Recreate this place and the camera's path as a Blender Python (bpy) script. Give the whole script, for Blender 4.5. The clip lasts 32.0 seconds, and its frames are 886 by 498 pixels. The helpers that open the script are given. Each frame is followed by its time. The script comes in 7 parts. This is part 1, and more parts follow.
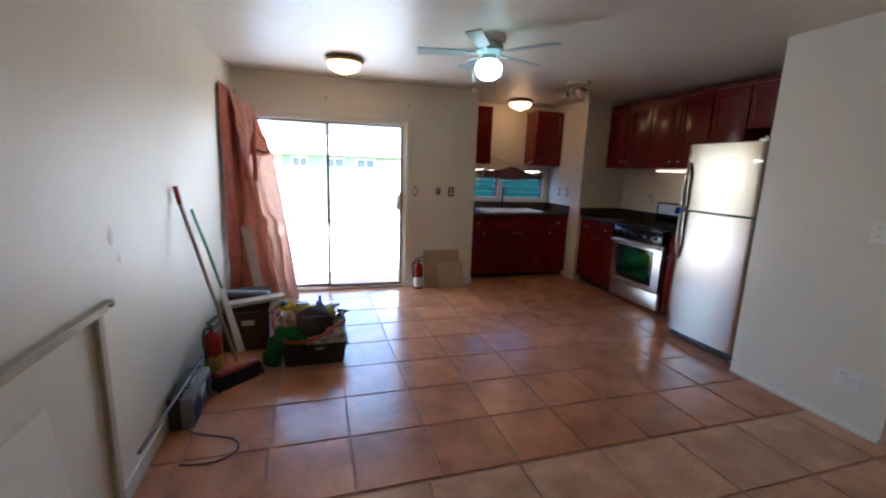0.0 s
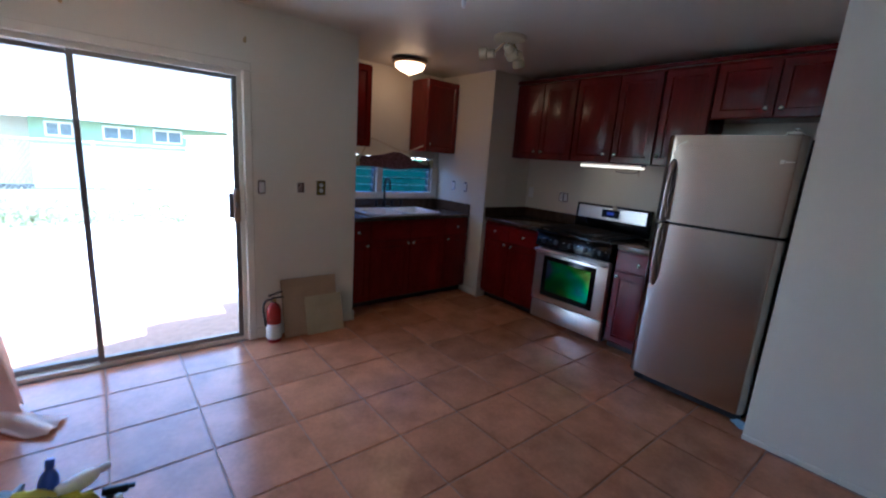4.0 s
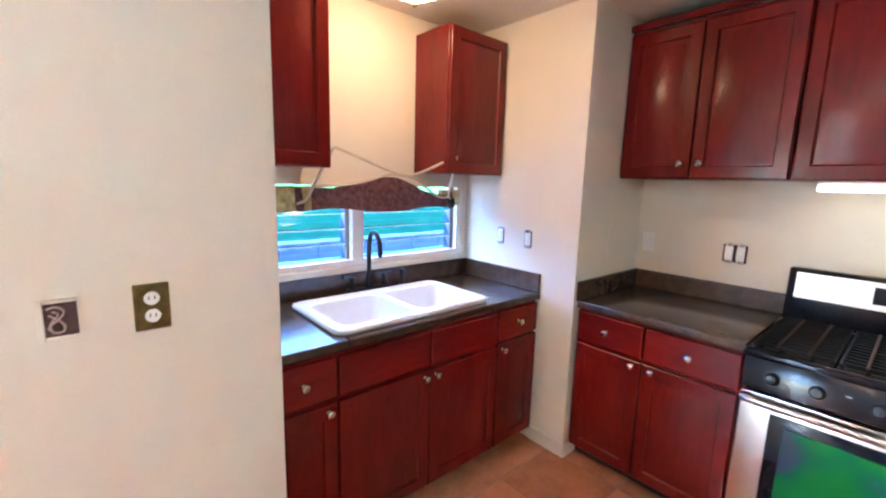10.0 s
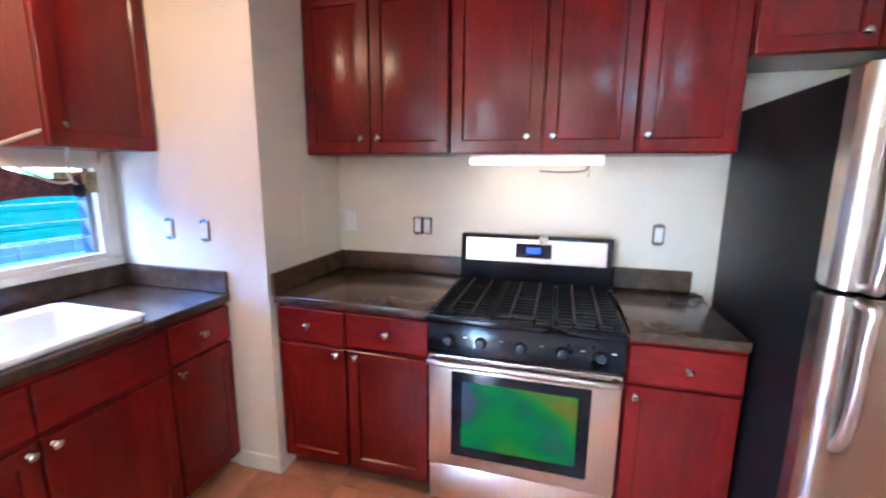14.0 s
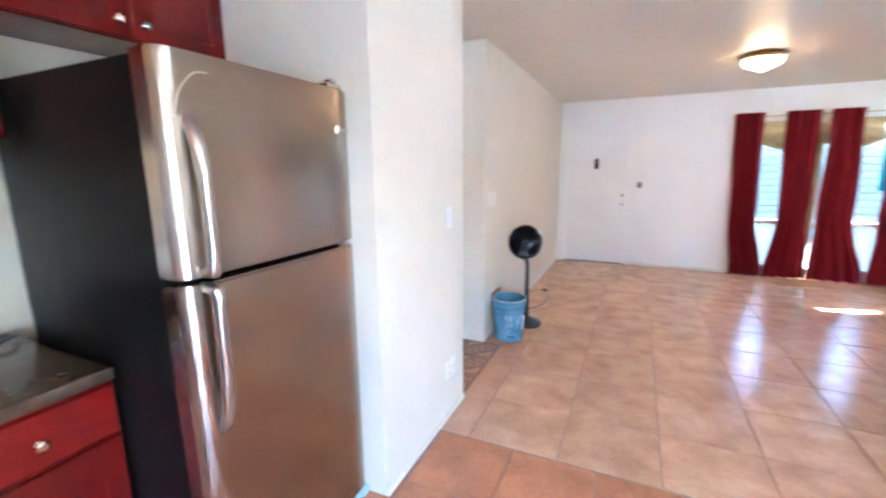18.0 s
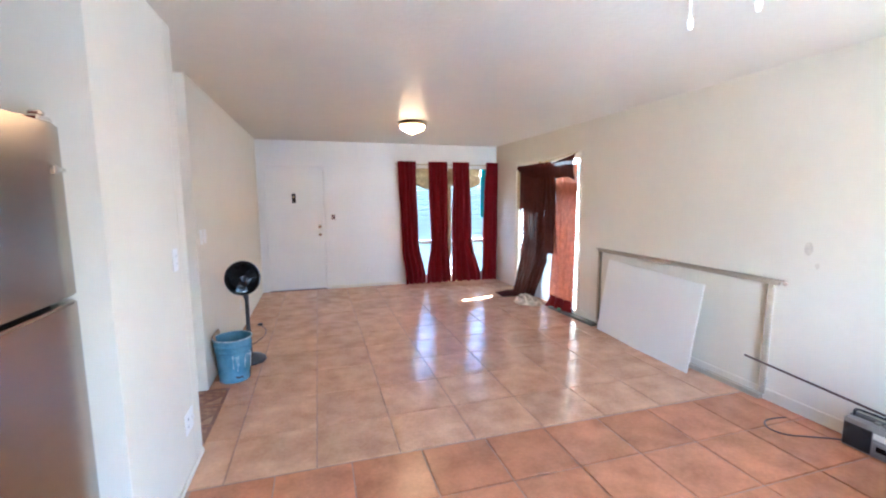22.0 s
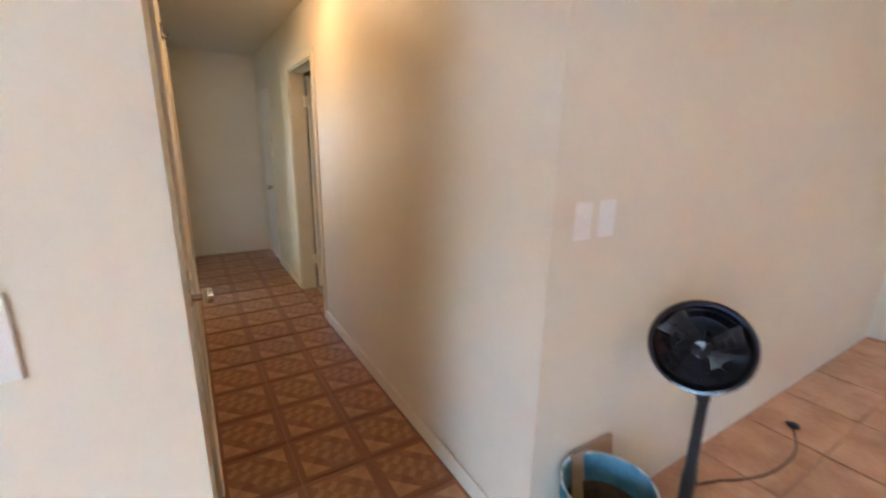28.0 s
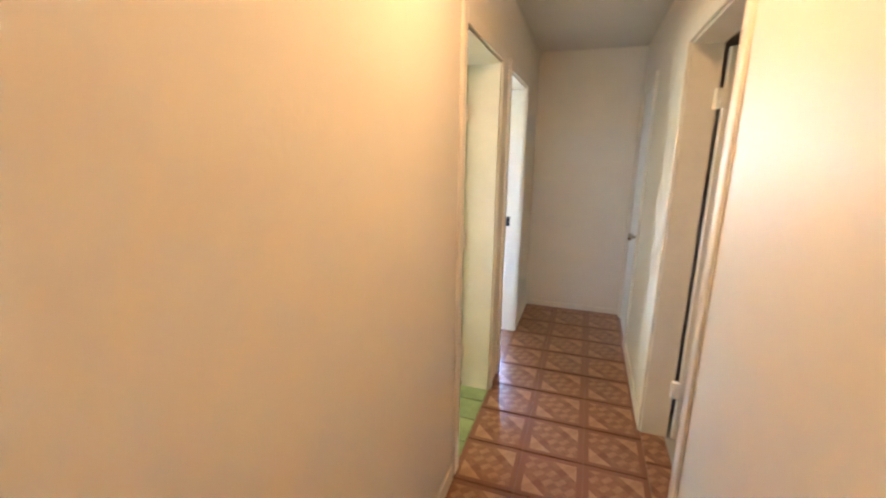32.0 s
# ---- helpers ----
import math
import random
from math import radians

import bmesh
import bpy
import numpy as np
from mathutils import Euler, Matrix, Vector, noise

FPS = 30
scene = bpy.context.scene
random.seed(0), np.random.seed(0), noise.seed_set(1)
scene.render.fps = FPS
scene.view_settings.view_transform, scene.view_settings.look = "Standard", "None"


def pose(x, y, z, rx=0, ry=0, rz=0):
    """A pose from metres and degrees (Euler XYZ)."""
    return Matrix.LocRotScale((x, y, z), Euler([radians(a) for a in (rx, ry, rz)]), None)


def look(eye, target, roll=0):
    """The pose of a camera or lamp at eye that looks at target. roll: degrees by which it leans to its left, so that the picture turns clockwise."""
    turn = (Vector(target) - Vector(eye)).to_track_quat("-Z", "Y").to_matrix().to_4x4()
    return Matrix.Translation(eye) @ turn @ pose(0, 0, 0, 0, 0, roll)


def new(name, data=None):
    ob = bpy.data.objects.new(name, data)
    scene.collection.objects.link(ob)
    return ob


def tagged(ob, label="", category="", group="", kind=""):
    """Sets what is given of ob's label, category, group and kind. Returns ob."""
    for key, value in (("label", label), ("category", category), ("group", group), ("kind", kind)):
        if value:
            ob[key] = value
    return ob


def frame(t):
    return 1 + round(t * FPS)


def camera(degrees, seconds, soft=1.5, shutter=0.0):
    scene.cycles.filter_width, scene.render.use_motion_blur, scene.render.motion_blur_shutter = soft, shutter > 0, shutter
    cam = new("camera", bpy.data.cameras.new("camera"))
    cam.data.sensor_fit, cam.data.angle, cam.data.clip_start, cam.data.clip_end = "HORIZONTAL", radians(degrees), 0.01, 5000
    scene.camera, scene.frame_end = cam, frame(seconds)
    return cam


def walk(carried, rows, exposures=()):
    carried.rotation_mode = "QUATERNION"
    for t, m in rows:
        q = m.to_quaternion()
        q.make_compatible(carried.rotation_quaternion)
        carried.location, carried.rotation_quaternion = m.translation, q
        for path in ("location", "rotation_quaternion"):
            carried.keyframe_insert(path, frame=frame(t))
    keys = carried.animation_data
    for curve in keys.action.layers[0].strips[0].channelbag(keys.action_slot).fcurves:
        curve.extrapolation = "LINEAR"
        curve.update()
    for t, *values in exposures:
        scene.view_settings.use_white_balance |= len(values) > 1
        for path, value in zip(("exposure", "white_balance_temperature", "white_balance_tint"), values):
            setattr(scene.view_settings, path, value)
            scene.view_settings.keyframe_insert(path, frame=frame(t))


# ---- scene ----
cam = camera(93.3, 32.0, 2.1, 0.5)
PATH = [
    (0, (0.821, 3.174, 1.474), (1.397, 5.052, 1.099), 2.0),
    (0.5, (0.814, 3.375, 1.435), (1.511, 5.206, 1.033), 0.4),
    (1, (0.77, 3.64, 1.439), (1.552, 5.431, 1.013), 0.6),
    (1.5, (0.822, 3.892, 1.434), (1.651, 5.65, 0.961), 2.1),
    (2, (0.837, 4.099, 1.458), (1.766, 5.792, 0.939), 3.3),
    (2.5, (0.851, 4.309, 1.468), (1.947, 5.893, 0.929), 1.8),
    (3, (0.891, 4.528, 1.475), (2.089, 6.057, 0.998), 3.2),
    (3.5, (0.99, 4.734, 1.485), (2.207, 6.252, 1.024), 4.0),
    (4, (1.041, 4.897, 1.495), (2.291, 6.402, 1.078), 4.1),
    (4.5, (1.056, 5.096, 1.512), (2.42, 6.512, 1.145), 1.0),
    (6.5, (1.377, 6.047, 1.575), (2.858, 7.327, 1.164), 0.9),
    (7, (1.572, 6.234, 1.499), (3.059, 7.525, 1.149), 1.7),
    (7.5, (1.745, 6.317, 1.508), (3.191, 7.645, 1.124), 3.0),
    (8, (1.85, 6.56, 1.509), (3.354, 7.833, 1.167), 2.6),
    (8.5, (1.954, 6.692, 1.5), (3.417, 8.013, 1.16), 1.0),
    (9, (2.109, 6.797, 1.507), (3.505, 8.189, 1.17), 1.1),
    (9.5, (2.243, 6.858, 1.511), (3.535, 8.348, 1.179), 2.1),
    (10, (2.329, 6.977, 1.522), (3.622, 8.47, 1.206), 1.6),
    (10.5, (2.377, 7.111, 1.527), (3.714, 8.58, 1.293), 1.3),
    (11, (2.424, 7.19, 1.523), (3.856, 8.56, 1.251), 1.8),
    (11.5, (2.494, 7.175, 1.506), (4.032, 8.419, 1.21), 2.0),
    (12, (2.536, 7.136, 1.5), (4.163, 8.25, 1.166), 1.3),
    (12.5, (2.545, 7.060, 1.502), (4.250, 8.045, 1.180), 1.0),
    (13, (2.572, 6.981, 1.501), (4.381, 7.776, 1.186), 0.5),
    (13.5, (2.637, 6.92, 1.491), (4.496, 7.574, 1.149), 0.1),
    (14, (2.705, 6.878, 1.488), (4.6, 7.405, 1.126), 0.5),
    (14.5, (2.724, 6.866, 1.502), (4.677, 7.103, 1.143), -0.5),
    (16.5, (2.764, 6.929, 1.445), (4.518, 6.022, 1.132), 1.0),
    (17, (2.804, 6.842, 1.445), (4.377, 5.657, 1.098), -0.4),
    (17.5, (2.885, 6.790, 1.455), (4.145, 5.284, 1.072), 0.6),
    (18, (2.963, 6.832, 1.470), (3.784, 5.048, 1.092), -0.6),
    (18.5, (2.997, 6.908, 1.458), (3.442, 4.997, 1.073), 0.5),
    (19, (2.989, 7.066, 1.470), (3.104, 5.105, 1.095), -0.8),
    (19.5, (3.080, 7.166, 1.484), (2.858, 5.203, 1.171), -1.4),
    (20, (3.168, 7.232, 1.512), (2.760, 5.294, 1.231), -1.8),
    (20.5, (3.208, 7.258, 1.503), (2.719, 5.335, 1.250), -0.8),
    (21, (3.218, 7.263, 1.513), (2.679, 5.354, 1.254), -0.8),
    (21.5, (3.220, 7.252, 1.520), (2.660, 5.350, 1.255), -0.7),
    (22, (3.177, 7.192, 1.518), (2.609, 5.290, 1.273), -0.3),
    (22.5, (3.054, 7.055, 1.519), (2.559, 5.136, 1.253), -0.6),
    (23, (2.929, 6.894, 1.503), (2.430, 4.977, 1.232), -0.3),
    (23.5, (2.888, 6.663, 1.498), (2.284, 4.773, 1.247), 0.0),
    (24, (2.794, 6.413, 1.481), (2.222, 4.522, 1.167), -0.9),
    (24.5, (2.650, 6.178, 1.475), (2.155, 4.272, 1.123), 0.7),
    (25, (2.621, 5.901, 1.476), (2.224, 3.965, 1.170), 1.3),
    (25.5, (2.676, 5.638, 1.476), (2.525, 3.680, 1.099), -0.1),
    (26, (2.701, 5.352, 1.451), (3.046, 3.411, 1.113), 0.4),
    (26.5, (2.781, 5.100, 1.428), (3.574, 3.317, 0.993), 1.3),
    (28.5, (3.441, 4.384, 1.438), (5.203, 3.554, 0.986), 1.1),
    (29, (3.66, 4.33, 1.431), (5.478, 3.616, 1.0), 0.9),
    (29.5, (3.826, 4.2, 1.417), (5.716, 3.71, 0.982), 0.2),
    (30, (4.04, 4.083, 1.429), (5.983, 3.923, 0.981), 1.2),
    (30.5, (4.276, 4.036, 1.417), (6.242, 4.071, 1.053), 1.2),
    (31, (4.515, 4.034, 1.423), (6.471, 4.183, 1.034), -0.2),
    (31.5, (4.741, 4.009, 1.42), (6.674, 4.387, 1.076), 1.1),
    (32, (4.990, 4.004, 1.525), (6.836, 4.628, 1.075), 0.7),
]

EXPOSURES = [(0, 4.05, 5900, 13), (1, 3.65, 5700, 13), (2, 3.5, 5250, 14), (4.5, 3.65, 5050, 14), (6.5, 4.0, 6500, 14), (7, 4.45, 6600, 14), (8, 5.9, 6450, 12), (9, 6.3, 5700, 12), (11, 6.25, 5400, 13), (14, 6.5, 5050, 14),
             (17, 6.45, 5000, 11), (18, 6.3, 5250, 11), (19, 6.05, 5700, 11), (20, 5.9, 5900, 11), (22, 6.0, 5300, 11), (25, 6.2, 5550, 11), (26, 5.95, 5600, 12), (28.5, 5.9, 5900, 14), (30, 6.65, 5800, 16), (31, 6.7, 5800, 16), (32, 6.6, 5750, 16)]
walk(cam, [(t, look(eye, target, roll)) for t, eye, target, roll in PATH], EXPOSURES)

# ---- world and sun ----
SUN_AZ, SUN_EL = 256.0, 50.0  # compass degrees clockwise from +y, and height
world = bpy.data.worlds.new("sky")
scene.world = world
world.use_nodes = True
wn = world.node_tree
sky = wn.nodes.new("ShaderNodeTexSky")
sky.sky_type, sky.sun_disc, sky.ozone_density = "NISHITA", False, 2.2
sky.sun_elevation, sky.sun_rotation = radians(SUN_EL), radians(SUN_AZ)
wn.links.new(sky.outputs[0], wn.nodes["Background"].inputs[0])
wn.nodes["Background"].inputs[1].default_value = 0.15
sun = new("sun", bpy.data.lights.new("sun", "SUN"))
sun.data.energy, sun.data.angle, sun.data.color = 3.2, radians(0.5), (1.0, 0.95, 0.88)
sx, sy, sz = math.sin(radians(SUN_AZ)) * math.cos(radians(SUN_EL)), math.cos(radians(SUN_AZ)) * math.cos(radians(SUN_EL)), math.sin(radians(SUN_EL))
sun.matrix_world = look((6 * sx, 6 * sy, 6 * sz), (0, 0, 0))

# area lamps added in bathroom and bedroom window openings to brighten the far hall
for wx_, wy_, wz_, sx_, sz_, turn_, watts, tint in ((6.8, 6.49, 1.6, 0.58, 0.78, 0, 0.3, (1.0, 0.97, 0.74)), (10.29, 5.5, 1.5, 1.5, 1.1, -90, 0.35, (1.0, 0.93, 0.66))):
    al = new("hall_fill_lamp", bpy.data.lights.new("hall_fill_lamp", "AREA"))
    al.data.shape, al.data.size, al.data.size_y = "RECTANGLE", sx_, sz_
    al.data.energy, al.data.color = watts, tint
    al.matrix_world = pose(wx_, wy_, wz_, -90, 0, turn_)

# ---- materials ----


def mat(name, color, rough=0.5, metal=0.0, vary=0.1, scale=8.0, bump=0.0, bscale=60.0, spec=0.5, rand=0.0, color2=None, stretch=(1, 1, 1), coat=0.0,
        emit=None, strength=0.0, rvary=0.1, trans=0.0, mix2=0.5, detail=6.0):
    """A surface: base colour broken up by two noises, roughness variation, and fine relief."""
    m = bpy.data.materials.new(name)
    m.use_nodes = True
    t = m.node_tree
    n, l, b = t.nodes, t.links, t.nodes["Principled BSDF"]
    co = n.new("ShaderNodeTexCoord")
    mp = n.new("ShaderNodeMapping")
    mp.inputs["Scale"].default_value = stretch
    l.new(co.outputs["Object"], mp.inputs["Vector"])
    if rand:
        inf = n.new("ShaderNodeObjectInfo")
        shift = n.new("ShaderNodeMath")
        shift.operation = "MULTIPLY"
        shift.inputs[1].default_value = 61.0
        l.new(inf.outputs["Random"], shift.inputs[0])
        l.new(shift.outputs[0], mp.inputs["Location"])
    big = n.new("ShaderNodeTexNoise")
    big.inputs["Scale"].default_value, big.inputs["Detail"].default_value = scale, detail
    l.new(mp.outputs[0], big.inputs["Vector"])
    small = n.new("ShaderNodeTexNoise")
    small.inputs["Scale"].default_value, small.inputs["Detail"].default_value = scale * 9, 4.0
    l.new(mp.outputs[0], small.inputs["Vector"])
    add = n.new("ShaderNodeMath")
    add.operation = "MULTIPLY_ADD"
    add.inputs[1].default_value = 0.35
    l.new(small.outputs[0], add.inputs[0])
    l.new(big.outputs[0], add.inputs[2])
    ramp = n.new("ShaderNodeValToRGB")
    ramp.color_ramp.elements[0].position, ramp.color_ramp.elements[1].position = 0.45, 0.9
    c2 = color2 or [min(1, c * (1 + vary)) for c in color]
    c1 = [c * (1 - vary) for c in color]
    ramp.color_ramp.elements[0].color, ramp.color_ramp.elements[1].color = (*c1, 1), (*c2, 1)
    l.new(add.outputs[0], ramp.inputs[0])
    out = ramp.outputs[0]
    if rand:
        info = n.new("ShaderNodeObjectInfo")
        hsv = n.new("ShaderNodeHueSaturation")
        rng = n.new("ShaderNodeMapRange")
        rng.inputs[3].default_value, rng.inputs[4].default_value = 1 - rand, 1 + rand
        l.new(info.outputs["Random"], rng.inputs[0])
        l.new(rng.outputs[0], hsv.inputs["Value"])
        l.new(out, hsv.inputs["Color"])
        out = hsv.outputs[0]
    l.new(out, b.inputs["Base Color"])
    rr = n.new("ShaderNodeMapRange")
    lo, hi = max(0.02, rough - rvary), min(1, rough + rvary)
    lo, hi = (max(lo, 0.285), hi) if rough >= 0.28 else (lo, min(hi, 0.265))
    rr.inputs[3].default_value, rr.inputs[4].default_value = lo, hi
    l.new(big.outputs[0], rr.inputs[0])
    l.new(rr.outputs[0], b.inputs["Roughness"])
    b.inputs["Metallic"].default_value, b.inputs["Specular IOR Level"].default_value = metal, spec
    b.inputs["Coat Weight"].default_value, b.inputs["Coat Roughness"].default_value = coat, 0.12
    b.inputs["Transmission Weight"].default_value = trans
    if bump:
        bt = n.new("ShaderNodeTexNoise")
        bt.inputs["Scale"].default_value, bt.inputs["Detail"].default_value = bscale, 5.0
        l.new(mp.outputs[0], bt.inputs["Vector"])
        bp = n.new("ShaderNodeBump")
        bp.inputs["Strength"].default_value, bp.inputs["Distance"].default_value = bump, 0.01
        l.new(bt.outputs[0], bp.inputs["Height"])
        l.new(bp.outputs[0], b.inputs["Normal"])
    if emit:
        b.inputs["Emission Color"].default_value, b.inputs["Emission Strength"].default_value = (*emit, 1), strength
    return m


def cloth(name, color, see=0.35, vary=0.15, scale=14.0):
    """Woven cloth through which some light passes."""
    m = mat(name, color, 0.85, vary=vary, scale=scale, bump=0.25, bscale=380, spec=0.2)
    t = m.node_tree
    b = t.nodes["Principled BSDF"]
    tr = t.nodes.new("ShaderNodeBsdfTranslucent")
    mx = t.nodes.new("ShaderNodeMixShader")
    mx.inputs[0].default_value = see
    src = b.inputs["Base Color"].links[0].from_socket
    t.links.new(src, tr.inputs[0])
    t.links.new(b.outputs[0], mx.inputs[1])
    t.links.new(tr.outputs[0], mx.inputs[2])
    t.links.new(mx.outputs[0], t.nodes["Material Output"].inputs[0])
    return m


def glass(name, tint=(0.95, 0.98, 0.97), rough=0.0):
    m = bpy.data.materials.new(name)
    m.use_nodes = True
    t = m.node_tree
    t.nodes.remove(t.nodes["Principled BSDF"])
    clear = t.nodes.new("ShaderNodeBsdfTransparent")
    clear.inputs[0].default_value = (*tint, 1)
    gl = t.nodes.new("ShaderNodeBsdfGlossy")
    gl.inputs["Roughness"].default_value = rough
    lw = t.nodes.new("ShaderNodeLayerWeight")
    pw = t.nodes.new("ShaderNodeMath")
    pw.operation = "POWER"
    pw.inputs[1].default_value = 5.0
    t.links.new(lw.outputs["Facing"], pw.inputs[0])
    ma = t.nodes.new("ShaderNodeMath")
    ma.operation = "MULTIPLY_ADD"
    ma.inputs[1].default_value, ma.inputs[2].default_value = 0.9, 0.04
    t.links.new(pw.outputs[0], ma.inputs[0])
    mx = t.nodes.new("ShaderNodeMixShader")
    t.links.new(ma.outputs[0], mx.inputs[0])
    t.links.new(clear.outputs[0], mx.inputs[1])
    t.links.new(gl.outputs[0], mx.inputs[2])
    t.links.new(mx.outputs[0], t.nodes["Material Output"].inputs[0])
    return m


WALL = mat("wall_paint", (0.73, 0.67, 0.545), 0.48, vary=0.03, scale=1.3, bump=0.10, bscale=45, rvary=0.06)
CEIL = mat("ceiling_paint", (0.69, 0.63, 0.515), 0.42, vary=0.04, scale=0.9, bump=0.35, bscale=28)
TRIM = mat("trim_paint", (0.75, 0.69, 0.57), 0.35, vary=0.05, scale=5, bump=0.05)
WHITE = mat("white_door_paint", (0.80, 0.78, 0.74), 0.4, vary=0.03, scale=2, bump=0.06, bscale=70)
PLASTIC = mat("white_plastic", (0.82, 0.80, 0.76), 0.35, vary=0.02)
TILE_S = mat("tan_floor_tile", (0.585, 0.31, 0.172), 0.225, spec=0.5, vary=0.19, scale=5.0, bump=0.13, bscale=9, rand=0.06, rvary=0.05, color2=(0.70, 0.41, 0.245))
TILE_N = mat("terracotta_floor_tile", (0.50, 0.205, 0.10), 0.245, spec=0.62, vary=0.24, scale=5.0, bump=0.17, bscale=11, rand=0.11, rvary=0.03)
GROUT = mat("grout", (0.33, 0.20, 0.135), 0.9, vary=0.2, scale=20, bump=0.3)
CHERRY = mat("cherry_wood", (0.138, 0.0075, 0.006), 0.27, vary=0.38, scale=5, stretch=(1, 1, 0.22), bump=0.04, bscale=120, coat=0.06, spec=0.35, rvary=0.06)
CHERRY_H = mat("cherry_wood_drawer", (0.155, 0.0075, 0.006), 0.27, vary=0.38, scale=5, stretch=(0.3, 0.3, 1), bump=0.04, bscale=120, coat=0.06, spec=0.35, rvary=0.06)
TOEK = mat("dark_toe_kick", (0.03, 0.012, 0.01), 0.7, vary=0.3)
COUNTER = mat("dark_laminate", (0.075, 0.045, 0.028), 0.20, vary=0.3, scale=22, spec=0.7, rvary=0.05)
STEEL = mat("brushed_steel", (0.40, 0.34, 0.288), 0.235, metal=1.0, vary=0.04, scale=3, stretch=(1, 1, 30), rvary=0.03)
RSTEEL = mat("satin_steel", (0.74, 0.68, 0.63), 0.31, metal=1.0, vary=0.04, scale=3, stretch=(1, 30, 1), rvary=0.04)
BARST = mat("polished_steel_bar", (0.52, 0.47, 0.42), 0.28, metal=1.0, vary=0.04, rvary=0.04)
CHROME = mat("nickel", (0.68, 0.65, 0.60), 0.18, metal=1.0, vary=0.05)
BLACK = mat("black_enamel", (0.009, 0.009, 0.011), 0.16, vary=0.2, rvary=0.06, spec=0.3)
BLACKP = mat("black_plastic", (0.016, 0.016, 0.018), 0.35, vary=0.2)
IRON = mat("cast_iron_grate", (0.008, 0.007, 0.006), 0.5, vary=0.4, scale=40, bump=0.3, spec=0.15)
RUST = mat("burnt_grate", (0.055, 0.028, 0.015), 0.7, vary=0.4, scale=40, bump=0.3)
# reflected sheen painted into the colour: green with blue and yellow patches
OVENGLASS = mat("oven_glass_painted_sheen", (0.03, 0.36, 0.09), 0.17, metal=0.9, vary=0.3, scale=3.0, rvary=0.03)
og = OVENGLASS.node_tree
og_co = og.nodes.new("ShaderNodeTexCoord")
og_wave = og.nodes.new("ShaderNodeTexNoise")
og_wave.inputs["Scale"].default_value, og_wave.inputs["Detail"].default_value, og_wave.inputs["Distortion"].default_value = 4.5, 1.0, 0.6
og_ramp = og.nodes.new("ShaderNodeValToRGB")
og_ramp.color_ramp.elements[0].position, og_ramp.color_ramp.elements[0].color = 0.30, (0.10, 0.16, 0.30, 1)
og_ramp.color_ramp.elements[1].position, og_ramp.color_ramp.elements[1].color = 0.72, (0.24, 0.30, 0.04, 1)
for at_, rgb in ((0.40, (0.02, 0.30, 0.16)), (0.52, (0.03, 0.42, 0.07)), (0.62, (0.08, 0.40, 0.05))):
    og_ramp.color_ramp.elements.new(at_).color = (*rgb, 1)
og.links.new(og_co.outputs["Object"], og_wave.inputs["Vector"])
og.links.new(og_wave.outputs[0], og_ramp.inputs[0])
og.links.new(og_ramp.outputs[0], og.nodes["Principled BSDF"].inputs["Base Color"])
ENAMEL = mat("white_enamel", (0.83, 0.82, 0.79), 0.12, vary=0.02, rvary=0.04)
BRONZE = mat("dark_bronze", (0.02, 0.017, 0.016), 0.3, metal=0.7, vary=0.2)
ALU = mat("aluminium_frame", (0.24, 0.215, 0.19), 0.42, metal=0.8, vary=0.12, scale=6)
PANE = glass("window_glass")
PLATE_BRASS = mat("aged_brass_plate", (0.17, 0.12, 0.035), 0.4, metal=0.7, vary=0.3, scale=30)
HOLE = mat("dark_box", (0.05, 0.034, 0.027), 0.9, vary=0.3)
LAMPG = mat("lit_glass_dome", (0.9, 0.85, 0.75), 0.3, emit=(1.0, 0.56, 0.24), strength=0.46)
LAMPS = mat("bright_glass_dome", (0.9, 0.85, 0.75), 0.3, emit=(1.0, 0.62, 0.30), strength=0.75)
LAMPW = mat("lit_warm_glass_dome", (0.9, 0.85, 0.75), 0.3, emit=(1.0, 0.60, 0.29), strength=0.62)
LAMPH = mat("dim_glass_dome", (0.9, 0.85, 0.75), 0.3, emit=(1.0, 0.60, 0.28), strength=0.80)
TUBE = mat("lit_tube", (0.9, 0.9, 0.85), 0.3, emit=(1.0, 0.84, 0.58), strength=0.11)
BRASS = mat("brass", (0.45, 0.33, 0.15), 0.3, metal=1.0, vary=0.1)

# ---- mesh helpers ----
ORIGIN = {}
ROUND = set()  # round bars, shaded smooth all along


def bm_new():
    return bmesh.new()


def add_box(bm, x0, y0, z0, x1, y1, z1, bevel=0.0, seg=1):
    """A box between two corners, with rounded edges if wanted."""
    g = bmesh.ops.create_cube(bm, size=1.0, matrix=Matrix.Translation(((x0 + x1) / 2, (y0 + y1) / 2, (z0 + z1) / 2)) @ Matrix.Diagonal((abs(x1 - x0), abs(y1 - y0), abs(z1 - z0), 1)))
    if bevel:
        edges = {e for v in g["verts"] for e in v.link_edges}
        bmesh.ops.bevel(bm, geom=list(edges), offset=bevel, segments=seg, affect="EDGES", profile=0.5)
    return bm


def box(x0, y0, z0, x1, y1, z1, bevel=0.0, seg=1):
    return add_box(bm_new(), x0, y0, z0, x1, y1, z1, bevel, seg)


